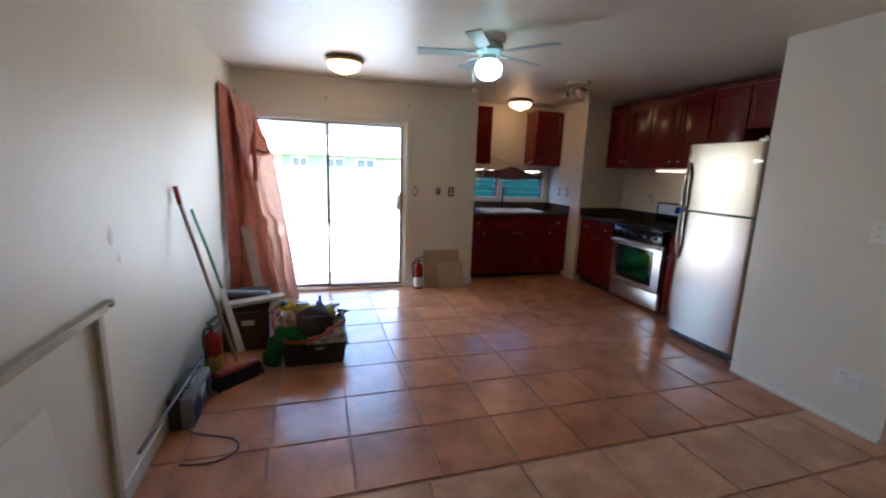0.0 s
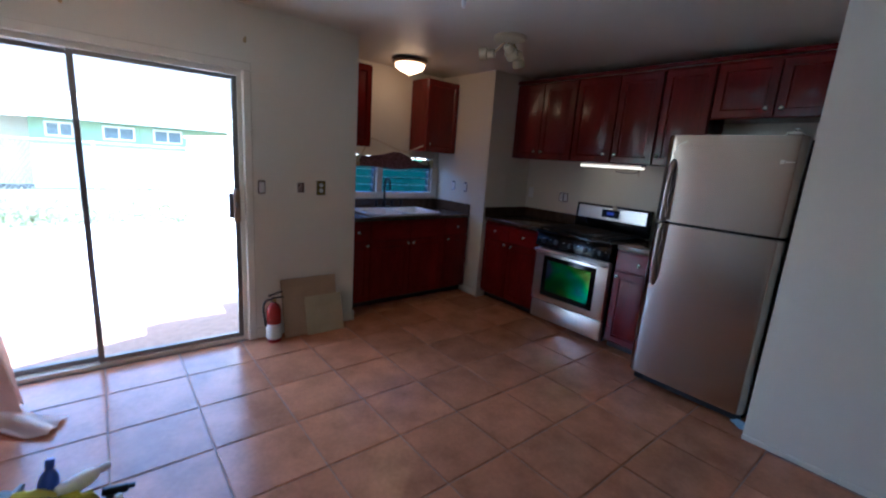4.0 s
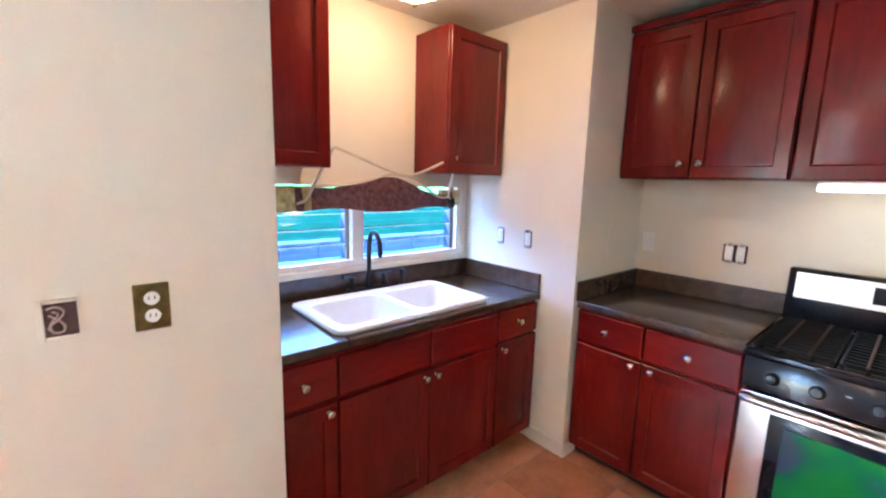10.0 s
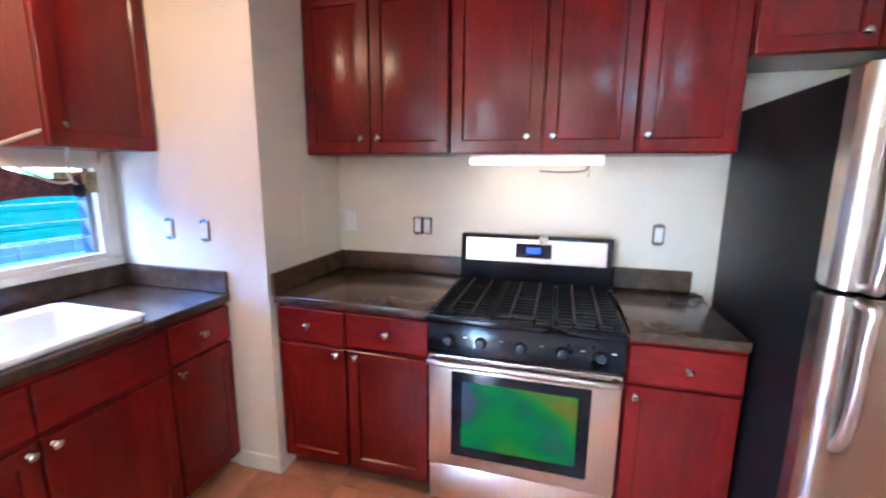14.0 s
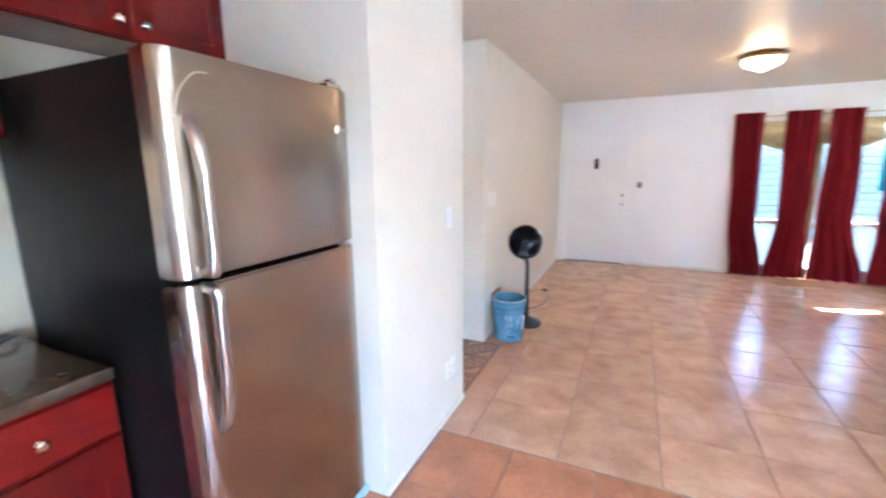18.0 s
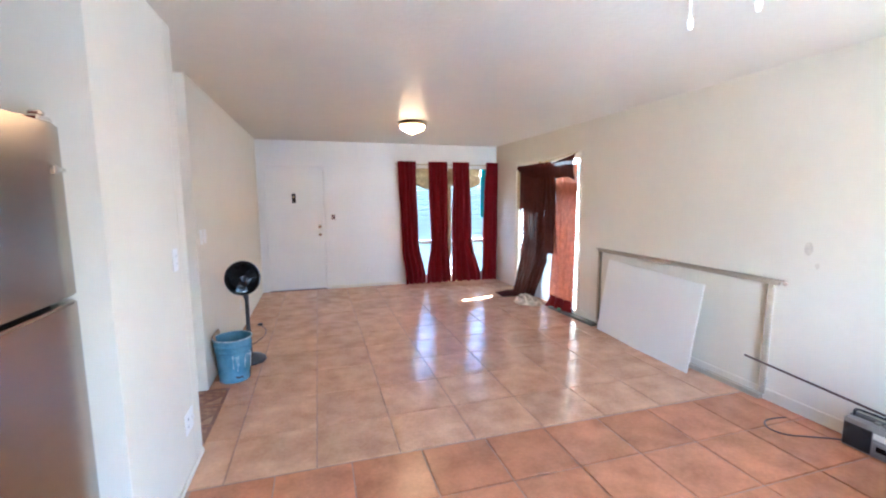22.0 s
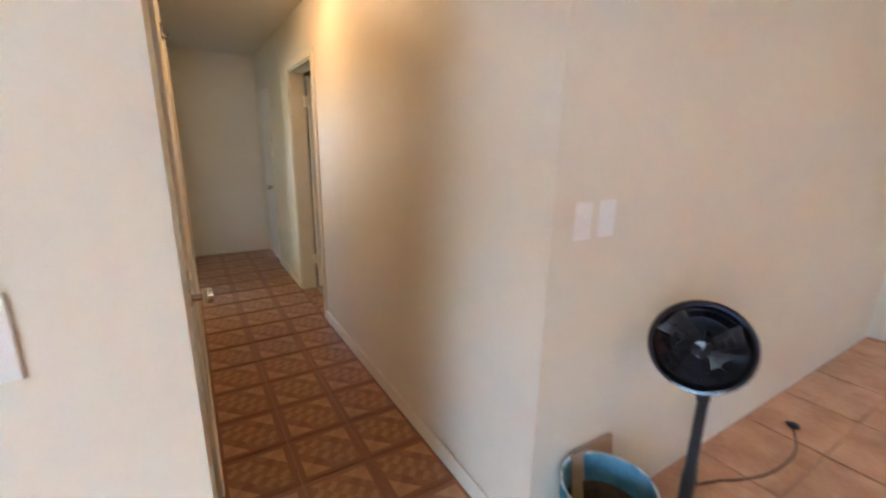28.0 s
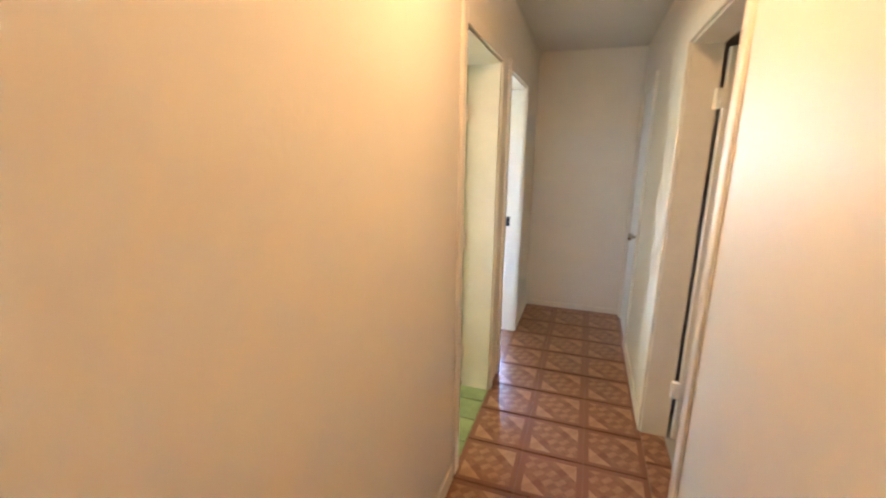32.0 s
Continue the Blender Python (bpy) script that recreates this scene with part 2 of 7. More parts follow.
def lathe(profile, center=(0, 0, 0), steps=28, axis="z", bm=None):
    """A turned body from (radius, height) pairs."""
    bm = bm or bm_new()
    rings = []
    turn = {"z": Matrix.Identity(4), "x": Matrix.Rotation(radians(90), 4, "Y"), "y": Matrix.Rotation(radians(-90), 4, "X")}[axis]
    mv = Matrix.Translation(center) @ turn
    for r, h in profile:
        rings.append([bm.verts.new(mv @ Vector((r * math.cos(2 * math.pi * k / steps), r * math.sin(2 * math.pi * k / steps), h))) for k in range(steps)])
    for a, b in zip(rings, rings[1:]):
        for k in range(steps):
            bm.faces.new((a[k], a[(k + 1) % steps], b[(k + 1) % steps], b[k]))
    for ring in (rings[0], rings[-1]):
        if (ring[0].co - ring[steps // 2].co).length > 1e-4:
            bm.faces.new(ring)
    bmesh.ops.recalc_face_normals(bm, faces=bm.faces)
    return bm


def tube(points, radius, steps=8, bm=None, flat=1.0):
    """A round bar along points."""
    bm = bm or bm_new()
    ROUND.add(id(bm))
    pts = [Vector(p) for p in points]
    rings, up = [], Vector((0.03, 0.05, 1))
    for k, p in enumerate(pts):
        d = (pts[min(k + 1, len(pts) - 1)] - pts[max(k - 1, 0)]).normalized()
        side = d.cross(up)
        if side.length < 0.05:
            side = d.cross(Vector((1, 0.1, 0)))
        side.normalize()
        top = side.cross(d)
        r = radius[k] if isinstance(radius, (list, tuple)) else radius
        rings.append([bm.verts.new(p + r * (math.cos(a) * side + flat * math.sin(a) * top)) for a in (2 * math.pi * j / steps for j in range(steps))])
    for a, b in zip(rings, rings[1:]):
        for k in range(steps):
            bm.faces.new((a[k], a[(k + 1) % steps], b[(k + 1) % steps], b[k]))
    bm.faces.new(rings[0])
    bm.faces.new(rings[-1])
    bmesh.ops.recalc_face_normals(bm, faces=bm.faces)
    return bm


def curve_pts(ctrl, n=8):
    """A smooth line through control points."""
    p = [Vector(c) for c in ctrl]
    p = [2 * p[0] - p[1]] + p + [2 * p[-1] - p[-2]]
    out = []
    for k in range(1, len(p) - 2):
        for j in range(n):
            t = j / n
            out.append(0.5 * (2 * p[k] + (p[k + 1] - p[k - 1]) * t + (2 * p[k - 1] - 5 * p[k] + 4 * p[k + 1] - p[k + 2]) * t * t + (3 * p[k] - p[k - 1] - 3 * p[k + 1] + p[k + 2]) * t ** 3))
    return out + [p[-2]]


def sheet(f, nu, nv, thick=0.004):
    """A thin closed sheet from f(u, v) -> point."""
    bm = bm_new()
    grid = [[Vector(f(i / nu, j / nv)) for j in range(nv + 1)] for i in range(nu + 1)]
    front, back = [], []
    for i in range(nu + 1):
        fr, bk = [], []
        for j in range(nv + 1):
            du = grid[min(i + 1, nu)][j] - grid[max(i - 1, 0)][j]
            dv = grid[i][min(j + 1, nv)] - grid[i][max(j - 1, 0)]
            n = du.cross(dv)
            n = n.normalized() if n.length > 1e-9 else Vector((0, 1, 0))
            fr.append(bm.verts.new(grid[i][j] + n * thick / 2))
            bk.append(bm.verts.new(grid[i][j] - n * thick / 2))
        front.append(fr)
        back.append(bk)
    for i in range(nu):
        for j in range(nv):
            bm.faces.new((front[i][j], front[i + 1][j], front[i + 1][j + 1], front[i][j + 1]))
            bm.faces.new((back[i][j], back[i][j + 1], back[i + 1][j + 1], back[i + 1][j]))
    rim = [(i, 0) for i in range(nu + 1)] + [(nu, j) for j in range(1, nv + 1)] + [(i, nv) for i in range(nu - 1, -1, -1)] + [(0, j) for j in range(nv - 1, 0, -1)]
    for (a, b), (c, d) in zip(rim, rim[1:] + rim[:1]):
        bm.faces.new((front[a][b], back[a][b], back[c][d], front[c][d]))
    return bm


def turned(bm, m):
    bmesh.ops.transform(bm, matrix=m, verts=bm.verts)
    return bm


def thing(name, at, label, category, group="", kind=""):
    """An Empty at the base of a thing; its parts are written in the place's own metres."""
    ob = new(name)
    ob.location = at
    ob.empty_display_size = 0.05
    ORIGIN[ob] = Vector(at)
    return tagged(ob, label, category, group, kind)


def part(name, bm, material, parent=None, label="", smooth=True):
    me = bpy.data.meshes.new(name)
    round_ = id(bm) in ROUND
    ROUND.discard(id(bm))
    if parent is not None:
        bmesh.ops.translate(bm, vec=-ORIGIN[parent], verts=bm.verts)
    bm.to_mesh(me)
    bm.free()
    me.materials.append(material)
    if smooth:
        me.polygons.foreach_set("use_smooth", [True] * len(me.polygons))
        me.set_sharp_from_angle(angle=radians(75 if round_ else 27))
    ob = new(name, me)
    if parent is not None:
        ob.parent = parent
        ORIGIN[ob] = ORIGIN[parent]
    else:
        ORIGIN[ob] = Vector((0, 0, 0))
    if label:
        tagged(ob, label)
    return ob


def solo(name, bm, material, label, category, group="", kind="", smooth=True):
    """A thing of one mesh, with its origin at the base."""
    lo = [min(v.co[k] for v in bm.verts) for k in range(3)]
    hi = [max(v.co[k] for v in bm.verts) for k in range(3)]
    base = Vector(((lo[0] + hi[0]) / 2, (lo[1] + hi[1]) / 2, lo[2]))
    bmesh.ops.translate(bm, vec=-base, verts=bm.verts)
    ob = part(name, bm, material, None, "", smooth)
    ob.location = base
    ORIGIN[ob] = base
    return tagged(ob, label, category, group, kind)


# ---- structure ----
CEILING = 2.43


def wall(name, x0, y0, x1, y1, openings=(), top=CEILING, label="cream painted plaster wall", bottom=-0.1, material=None):
    """A wall as one mesh; openings are (from, to, bottom, top) along its length."""
    bm = bm_new()
    along_x = (x1 - x0) > (y1 - y0)
    a0, a1 = (x0, x1) if along_x else (y0, y1)

    def put(a, b, z0, z1):
        if b - a > 1e-4 and z1 - z0 > 1e-4:
            add_box(bm, *((a, y0, z0, b, y1, z1) if along_x else (x0, a, z0, x1, b, z1)))

    last = a0
    for o0, o1, z0, z1 in sorted(openings):
        put(last, o0, bottom, top)
        put(o0, o1, bottom, z0 if z0 > 0 else -0.008)
        put(o0, o1, z1, top)
        last = o1
    put(last, a1, bottom, top)
    ob = part(name, bm, material or WALL, None, "", False)
    return tagged(ob, label, "wall", "", "structure")


WIN_W = (0.84, 2.60, 0.06, 2.05)
WIN_S = (0.10, 1.74, 0.10, 2.04)
DOOR_S = (3.06, 3.98, 0.0, 2.045)
SLIDER = (0.08, 1.862, 0.0, 2.0)
WIN_N = (2.84, 4.22, 1.06, 1.52)
H_S = ((6.52, 7.335, 0.0, 2.04), (8.42, 9.12, 0.0, 2.04))
H_N = ((3.98, 4.905, 0.0, 2.36), (6.70, 7.46, 0.0, 2.03), (7.72, 8.46, 0.0, 2.03))
wall("wall_west", -0.14, -0.14, 0.0, 8.335, [WIN_W])
# the south wall is whiter than the cream walls, in the door's white
wall("wall_south", 0.0, -0.14, 4.19, 0.0, [WIN_S, DOOR_S], label="plaster wall round the front door, whiter than the others", material=WHITE)
wall("wall_living_east", 4.072, 0.0, 4.19, 3.603)
wall("wall_hall_south", 4.19, 3.483, 9.30, 3.60, H_S)
wall("wall_hall_north", 3.90, 4.505, 9.30, 4.62, H_N)
wall("wall_hall_end", 9.195, 3.60, 9.30, 4.505)
wall("wall_closet_west", 3.902, 4.62, 4.02, 5.43)
wall("wall_fridge_side", 4.02, 5.31, 4.97, 5.43)
wall("wall_kitchen_east", 4.97, 5.31, 5.09, 8.155)
wall("wall_kitchen_north", 4.285, 8.155, 5.09, 8.27)
wall("wall_niche_east", 4.285, 8.27, 4.40, 9.14)
wall("wall_niche_north", 2.63, 9.01, 4.285, 9.14, [WIN_N])
wall("wall_niche_west", 2.63, 8.335, 2.75, 9.01)
wall("wall_north", 0.0, 8.195, 2.75, 8.335, [SLIDER])
# plain rooms behind the doors
BATHP = mat("pale_green_paint", (0.66, 0.68, 0.50), 0.5, vary=0.04, scale=2)
# closet and store room: the dark of unlit rooms is put into the colour
DARKR = mat("dim_room_wall", (0.40, 0.33, 0.26), 0.7, vary=0.06, scale=2)
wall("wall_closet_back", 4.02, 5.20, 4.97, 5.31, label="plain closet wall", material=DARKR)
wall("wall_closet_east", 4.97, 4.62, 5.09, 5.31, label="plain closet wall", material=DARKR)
wall("wall_bath_west", 6.0, 4.62, 6.1, 6.6, label="pale green bathroom wall", material=BATHP)
wall("wall_bath_north", 6.1, 6.5, 7.5, 6.6, [(6.5, 7.1, 1.2, 2.0)], label="pale green bathroom wall", material=BATHP)
wall("wall_bath_east", 7.5, 4.62, 7.6, 7.6, label="pale bathroom wall", material=BATHP)
wall("wall_bedroom_north", 7.6, 7.5, 10.4, 7.6, label="plain bedroom wall")
wall("wall_bedroom_east", 10.3, 4.62, 10.4, 7.5, [(4.72, 6.3, 0.95, 2.1)], label="plain bedroom wall")
wall("wall_bedroom_south", 9.30, 4.505, 10.4, 4.62, label="plain bedroom wall")
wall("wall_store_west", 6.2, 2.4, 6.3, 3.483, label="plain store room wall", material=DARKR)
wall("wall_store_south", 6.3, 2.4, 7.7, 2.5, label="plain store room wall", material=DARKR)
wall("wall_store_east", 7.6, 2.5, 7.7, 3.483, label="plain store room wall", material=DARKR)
tagged(part("ceiling", box(-0.14, -0.14, CEILING, 10.4, 9.14, CEILING + 0.12), CEIL, None, "", False), "cream textured plaster ceiling with faint patches", "ceiling", "", "structure")
ROOFM = mat("roofing", (0.10, 0.09, 0.085), 0.9, vary=0.3, bump=0.4)
tagged(part("roof_niche", box(2.6, 8.34, CEILING + 0.12, 5.2, 9.2, CEILING + 0.3), ROOFM, None, "", False), "flat dark roof over the sink niche", "roof", "", "structure")
# unseen roof; its west eave is made deep to cut sun on the window
tagged(part("roof", box(-0.85, -0.7, CEILING + 0.12, 10.9, 8.34, CEILING + 0.3), ROOFM, None, "", False), "unseen flat dark roof, west eave added to cut the sun", "roof", "", "structure")
FLOOR = tagged(part("floor", box(-0.14, -0.14, -0.12, 10.4, 9.14, -0.006), GROUT, None, "", False), "tiled floor with dark grout joints", "floor", "", "structure")

# ---- doors, windows and trim ----


def casing(name, axis, at, a0, a1, top, width=0.06, depth=0.015, side=1, bottom=0.0, sill=False, label="cream painted wooden door casing"):
    """Boards round an opening on the face of a wall, as separate parts."""
    s, e = (at, at + side * depth) if side > 0 else (at + side * depth, at)
    mid = (a0 + a1) / 2
    base = (mid, at, bottom) if axis == "y" else (at, mid, bottom)
    th = thing(name, base, label, "trim", "", "structure")

    def b(p, q, z0, z1):
        return box(p, s, z0, q, e, z1, 0.004) if axis == "y" else box(s, p, z0, e, q, z1, 0.004)

    part("side_board", b(a0 - width, a0, bottom, top), TRIM, th)
    part("side_board", b(a1, a1 + width, bottom, top), TRIM, th)
    part("head_board", b(a0 - width, a1 + width, top, top + width), TRIM, th)
    if sill:
        part("sill_board", b(a0 - width, a1 + width, bottom - width, bottom), TRIM, th)
    return th


def baseboard(name, x0, y0, x1, y1, h=0.085):
    tagged(part(name, box(x0, y0, -0.004, x1, y1, h, 0.004), TRIM), "cream painted wooden baseboard", "baseboard", "", "structure")


CARDW = mat("worn_brown_wood", (0.30, 0.19, 0.11), 0.5, vary=0.2, scale=10)
# sliding glass door
sl = thing("sliding_door", (0.96, 8.26, 0.0), "two-panel aluminium sliding glass door onto the deck, closed", "sliding door", "", "structure")
X0, X1, ZT = SLIDER[0], SLIDER[1], SLIDER[3]
part("outer_frame", add_box(add_box(add_box(add_box(bm_new(), X0, 8.215, 0.0, X0 + 0.03, 8.315, ZT), X1 - 0.03, 8.215, 0.0, X1, 8.315, ZT), X0 + 0.03, 8.215, ZT - 0.035, X1 - 0.03, 8.315, ZT), X0 + 0.03, 8.215, 0.0, X1 - 0.03, 8.315, 0.025), TRIM, sl, "cream painted frame")


def slider_leaf(nm, a, b, y, th):
    leaf = part(nm, box(a, y - 0.016, 0.028, a + 0.032, y + 0.016, ZT - 0.038, 0.003), ALU, th)
    part("stile", box(b - 0.032, y - 0.016, 0.028, b, y + 0.016, ZT - 0.038, 0.003), ALU, leaf)
    part("rail", box(a + 0.032, y - 0.016, 0.028, b - 0.032, y + 0.016, 0.062, 0.003), ALU, leaf)
    part("rail", box(a + 0.032, y - 0.016, ZT - 0.066, b - 0.032, y + 0.016, ZT - 0.038, 0.003), ALU, leaf)
    g = part("pane", box(a + 0.032, y - 0.003, 0.062, b - 0.032, y + 0.003, ZT - 0.066), PANE, leaf)
    g.visible_shadow = False
    return leaf


slider_leaf("fixed_leaf", X0 + 0.03, 0.975, 8.285, sl)
leaf = slider_leaf("moving_leaf", 0.945, X1 - 0.03, 8.245, sl)
part("handle", box(1.782, 8.175, 0.94, 1.825, 8.229, 1.18, 0.010, 2), CARDW, leaf, "worn brown wooden door pull")
part("latch", add_box(box(1.755, 8.20, 0.97, 1.782, 8.229, 1.15, 0.005), 1.792, 8.168, 1.05, 1.812, 8.176, 1.09, 0.003), ALU, leaf, "dark latch")
casing("slider_casing", "y", 8.195, X0, X1, ZT, 0.055, 0.016, -1, label="cream painted casing round the sliding door")

# front door
fd = thing("door_1", (3.52, -0.06, 0.0), "flush white front door, closed, with deadbolt and knob", "door", "", "structure")
part("leaf", box(3.087, -0.046, 0.014, 3.953, -0.006, 2.018, 0.003), WHITE, fd)
part("door_stop", add_box(add_box(box(3.083, -0.075, 0.012, 3.105, -0.0475, 2.022), 3.935, -0.075, 0.012, 3.957, -0.0475, 2.022), 3.105, -0.075, 2.0, 3.935, -0.0475, 2.022), WHITE, fd)
part("jamb", box(3.062, -0.135, 0.0, 3.083, -0.002, 2.043), WHITE, fd)
part("jamb", box(3.957, -0.135, 0.0, 3.978, -0.002, 2.043), WHITE, fd)
part("jamb", box(3.083, -0.135, 2.022, 3.957, -0.002, 2.043), WHITE, fd)
part("threshold", box(3.083, -0.13, 0.001, 3.957, -0.005, 0.012), HOLE, fd, "dark threshold")
part("knob", lathe([(0.0, 0), (0.032, 0.0), (0.032, 0.006), (0.012, 0.01), (0.012, 0.03), (0.026, 0.036), (0.029, 0.05), (0.02, 0.062), (0.0, 0.064)], (3.146, -0.006, 0.92), 20, "y"), CHROME, fd, "nickel knob")
part("deadbolt", lathe([(0.0, 0), (0.03, 0.0), (0.03, 0.008), (0.012, 0.012), (0.008, 0.03), (0.0, 0.031)], (3.15, -0.006, 1.055), 20, "y"), CHROME, fd, "nickel deadbolt")
knk = part("peephole_plate", box(3.505, -0.007, 1.44, 3.565, 0.003, 1.59, 0.003), BRONZE, fd, "dark viewer plate")
part("viewer", lathe([(0.0, 0), (0.014, 0), (0.014, 0.006), (0.0, 0.007)], (3.535, 0.003, 1.535), 14, "y"), BRASS, knk)
tagged(part("trim", add_box(add_box(box(3.02, 0.0, 0.0, 3.06, 0.004, 2.085), 3.98, 0.0, 0.0, 4.02, 0.004, 2.085), 3.06, 0.0, 2.045, 3.98, 0.004, 2.085), WHITE), "thin white door trim", "trim", "", "structure")

# ---- kitchen units ----


def knob(x, y, z, face, parent):
    """A small turned knob; face is the way it points."""
    prof = [(0.0, 0), (0.009, 0), (0.006, 0.004), (0.005, 0.012), (0.014, 0.018), (0.015, 0.024), (0.009, 0.029), (0.0, 0.030)]
    bm = lathe(prof, (0, 0, 0), 14, "z")
    rot = {"-x": Matrix.Rotation(radians(-90), 4, "Y"), "-y": Matrix.Rotation(radians(90), 4, "X")}[face]
    turned(bm, Matrix.Translation((x, y, z)) @ rot)
    return part("knob", bm, CHROME, parent, "nickel knob")


def panel(face, at, a0, a1, z0, z1, th=0.02, rail=0.055, raised=True):
    """A cabinet front with a frame, a sunk groove and a raised field. face '-x' or '-y'; at: the plane behind it."""
    bm = bm_new()
    steps = [(0.0, 0.0), (0.0, th - 0.004), (0.004, th)]
    if raised:
        steps += [(rail, th), (rail + 0.006, th - 0.009), (rail + 0.016, th - 0.009), (rail + 0.034, th - 0.003)]
    else:
        steps += [(0.012, th)]
    rings = []
    for inset, out in steps:
        p = [(a0 + inset, z0 + inset), (a1 - inset, z0 + inset), (a1 - inset, z1 - inset), (a0 + inset, z1 - inset)]
        rings.append([bm.verts.new((at - out, a, z) if face == "-x" else (a, at - out, z)) for a, z in p])
    for r, q in zip(rings, rings[1:]):
        for k in range(4):
            bm.faces.new((r[k], r[(k + 1) % 4], q[(k + 1) % 4], q[k]))
    bm.faces.new(rings[0])
    bm.faces.new(rings[-1])
    bmesh.ops.recalc_face_normals(bm, faces=bm.faces)
    return bm


def cabinet(face, at, back, a0, a1, z0, z1, doors, drawers=(), label="", toe=0.0, name="cabinet", low=0.0):
    """A unit with a carcass, doors (a0, a1, z0, z1, knob_a, knob_z) and drawers alike."""
    mid = (a0 + a1) / 2
    th = thing(name, (at, mid, z0) if face == "-x" else (mid, at, z0), label, "cabinet", "kitchen cabinets")
    zc = z0 + toe
    carc = box(at, a0, zc, back, a1, z1, 0.002) if face == "-x" else box(a0, at, zc, a1, back, z1 if not low else low, 0.002)
    if low:
        add_box(carc, a0, at, low, a1, at + 0.018, z1)
    part("body", carc, CHERRY, th)
    if toe:
        part("toe_kick", box(at + 0.06, a0, z0, back, a1, zc) if face == "-x" else box(a0, at + 0.06, z0, a1, back, zc), TOEK, th)
    for k, (d0, d1, e0, e1, ka, kz) in enumerate(list(doors) + list(drawers)):
        flat = k >= len(doors)
        d = part("drawer" if flat else "door", panel(face, at, d0, d1, e0, e1, 0.02, 0.055, not flat), CHERRY_H if flat else CHERRY, th)
        if ka is not None:
            if face == "-x":
                knob(at - 0.02, ka, kz, face, d)
            else:
                knob(ka, at - 0.02, kz, face, d)
    return th


BASE = "dark cherry wood base cabinet with raised panels"
UPPER = "dark cherry wood wall cabinet with raised panels"
XF, XB = 4.345, 4.965
g = 0.005
cabinet("-x", XF, XB, 7.388, 8.15, 0.0, 0.872, [(7.79 + g, 8.145, 0.075, 0.678, 7.835, 0.652), (7.393, 7.79 - g, 0.075, 0.678, 7.74, 0.652)],
        [(7.79 + g, 8.145, 0.695, 0.857, 7.98, 0.778), (7.393, 7.79 - g, 0.695, 0.857, 7.587, 0.778)], BASE + ", beside the range", 0.07)
cabinet("-x", XF, XB, 6.20, 6.60, 0.0, 0.872, [(6.205, 6.595, 0.075, 0.690, 6.56, 0.652)], [(6.205, 6.595, 0.705, 0.857, 6.39, 0.778)], "narrow dark cherry wood base cabinet between range and refrigerator", 0.07)
YF = 8.395
cabinet("-y", YF, 9.005, 2.756, 3.025, 0.0, 0.872, [(2.762, 3.02, 0.075, 0.665, 2.985, 0.635)], [(2.762, 3.02, 0.685, 0.85, 2.89, 0.77)], "narrow " + BASE + ", beside the sink", 0.07)
cabinet("-y", YF, 9.005, 3.025, 3.945, 0.0, 0.872, [(3.03, 3.483, 0.075, 0.665, 3.455, 0.635), (3.49, 3.94, 0.075, 0.665, 3.52, 0.635)],
        [(3.03, 3.483, 0.685, 0.85, None, 0), (3.49, 3.94, 0.685, 0.85, None, 0)], "dark cherry wood sink cabinet with two doors", 0.07, "cabinet", 0.71)
cabinet("-y", YF, 9.005, 3.945, 4.28, 0.0, 0.872, [(3.95, 4.275, 0.075, 0.675, 3.985, 0.64)], [(3.95, 4.275, 0.69, 0.855, 4.11, 0.775)], "narrow " + BASE + ", beside the sink", 0.07)
XU = 4.66
UZ0, UZ1 = 1.57, 2.335
cabinet("-x", XU, XB, 7.395, 8.15, UZ0, UZ1, [(7.79 + 0.003, 8.145, UZ0 + 0.004, UZ1 - 0.02, 7.835, 1.645), (7.398, 7.79 - 0.003, UZ0 + 0.004, UZ1 - 0.02, 7.745, 1.645)], (), UPPER)
cabinet("-x", XU, XB, 6.592, 7.391, UZ0, UZ1, [(6.972, 7.386, UZ0 + 0.004, UZ1 - 0.02, 7.035, 1.642), (6.597, 6.966, UZ0 + 0.004, UZ1 - 0.02, 6.925, 1.642)], (), UPPER + ", over the range")
cabinet("-x", XU, XB, 6.215, 6.588, UZ0, UZ1, [(6.22, 6.583, UZ0 + 0.004, UZ1 - 0.02, 6.55, 1.642)], (), "single-door " + UPPER)
cabinet("-x", XU, XB, 5.435, 6.211, 1.93, UZ1, [(5.826, 6.206, 1.934, UZ1 - 0.02, 5.87, 1.99), (5.44, 5.82, 1.934, UZ1 - 0.02, 5.78, 1.99)], (), "short " + UPPER + ", above the refrigerator")
cabinet("-y", 8.72, 9.005, 3.84, 4.28, UZ0, UZ1, [(3.845, 4.275, UZ0 + 0.004, UZ1 - 0.01, None, 0)], (), "single-door dark cherry wood wall cabinet beside the sink window")
cabinet("-y", 8.72, 9.005, 2.756, 3.17, UZ0, UZ1, [(2.761, 3.165, UZ0 + 0.004, UZ1 - 0.01, None, 0)], (), "single-door dark cherry wood wall cabinet beside the sink window")
solo("cornice", box(4.63, 5.44, UZ1 + 0.001, 4.66, 8.15, UZ1 + 0.035, 0.006), CHERRY, "dark cherry cornice strip on top of the wall cabinets", "cornice")

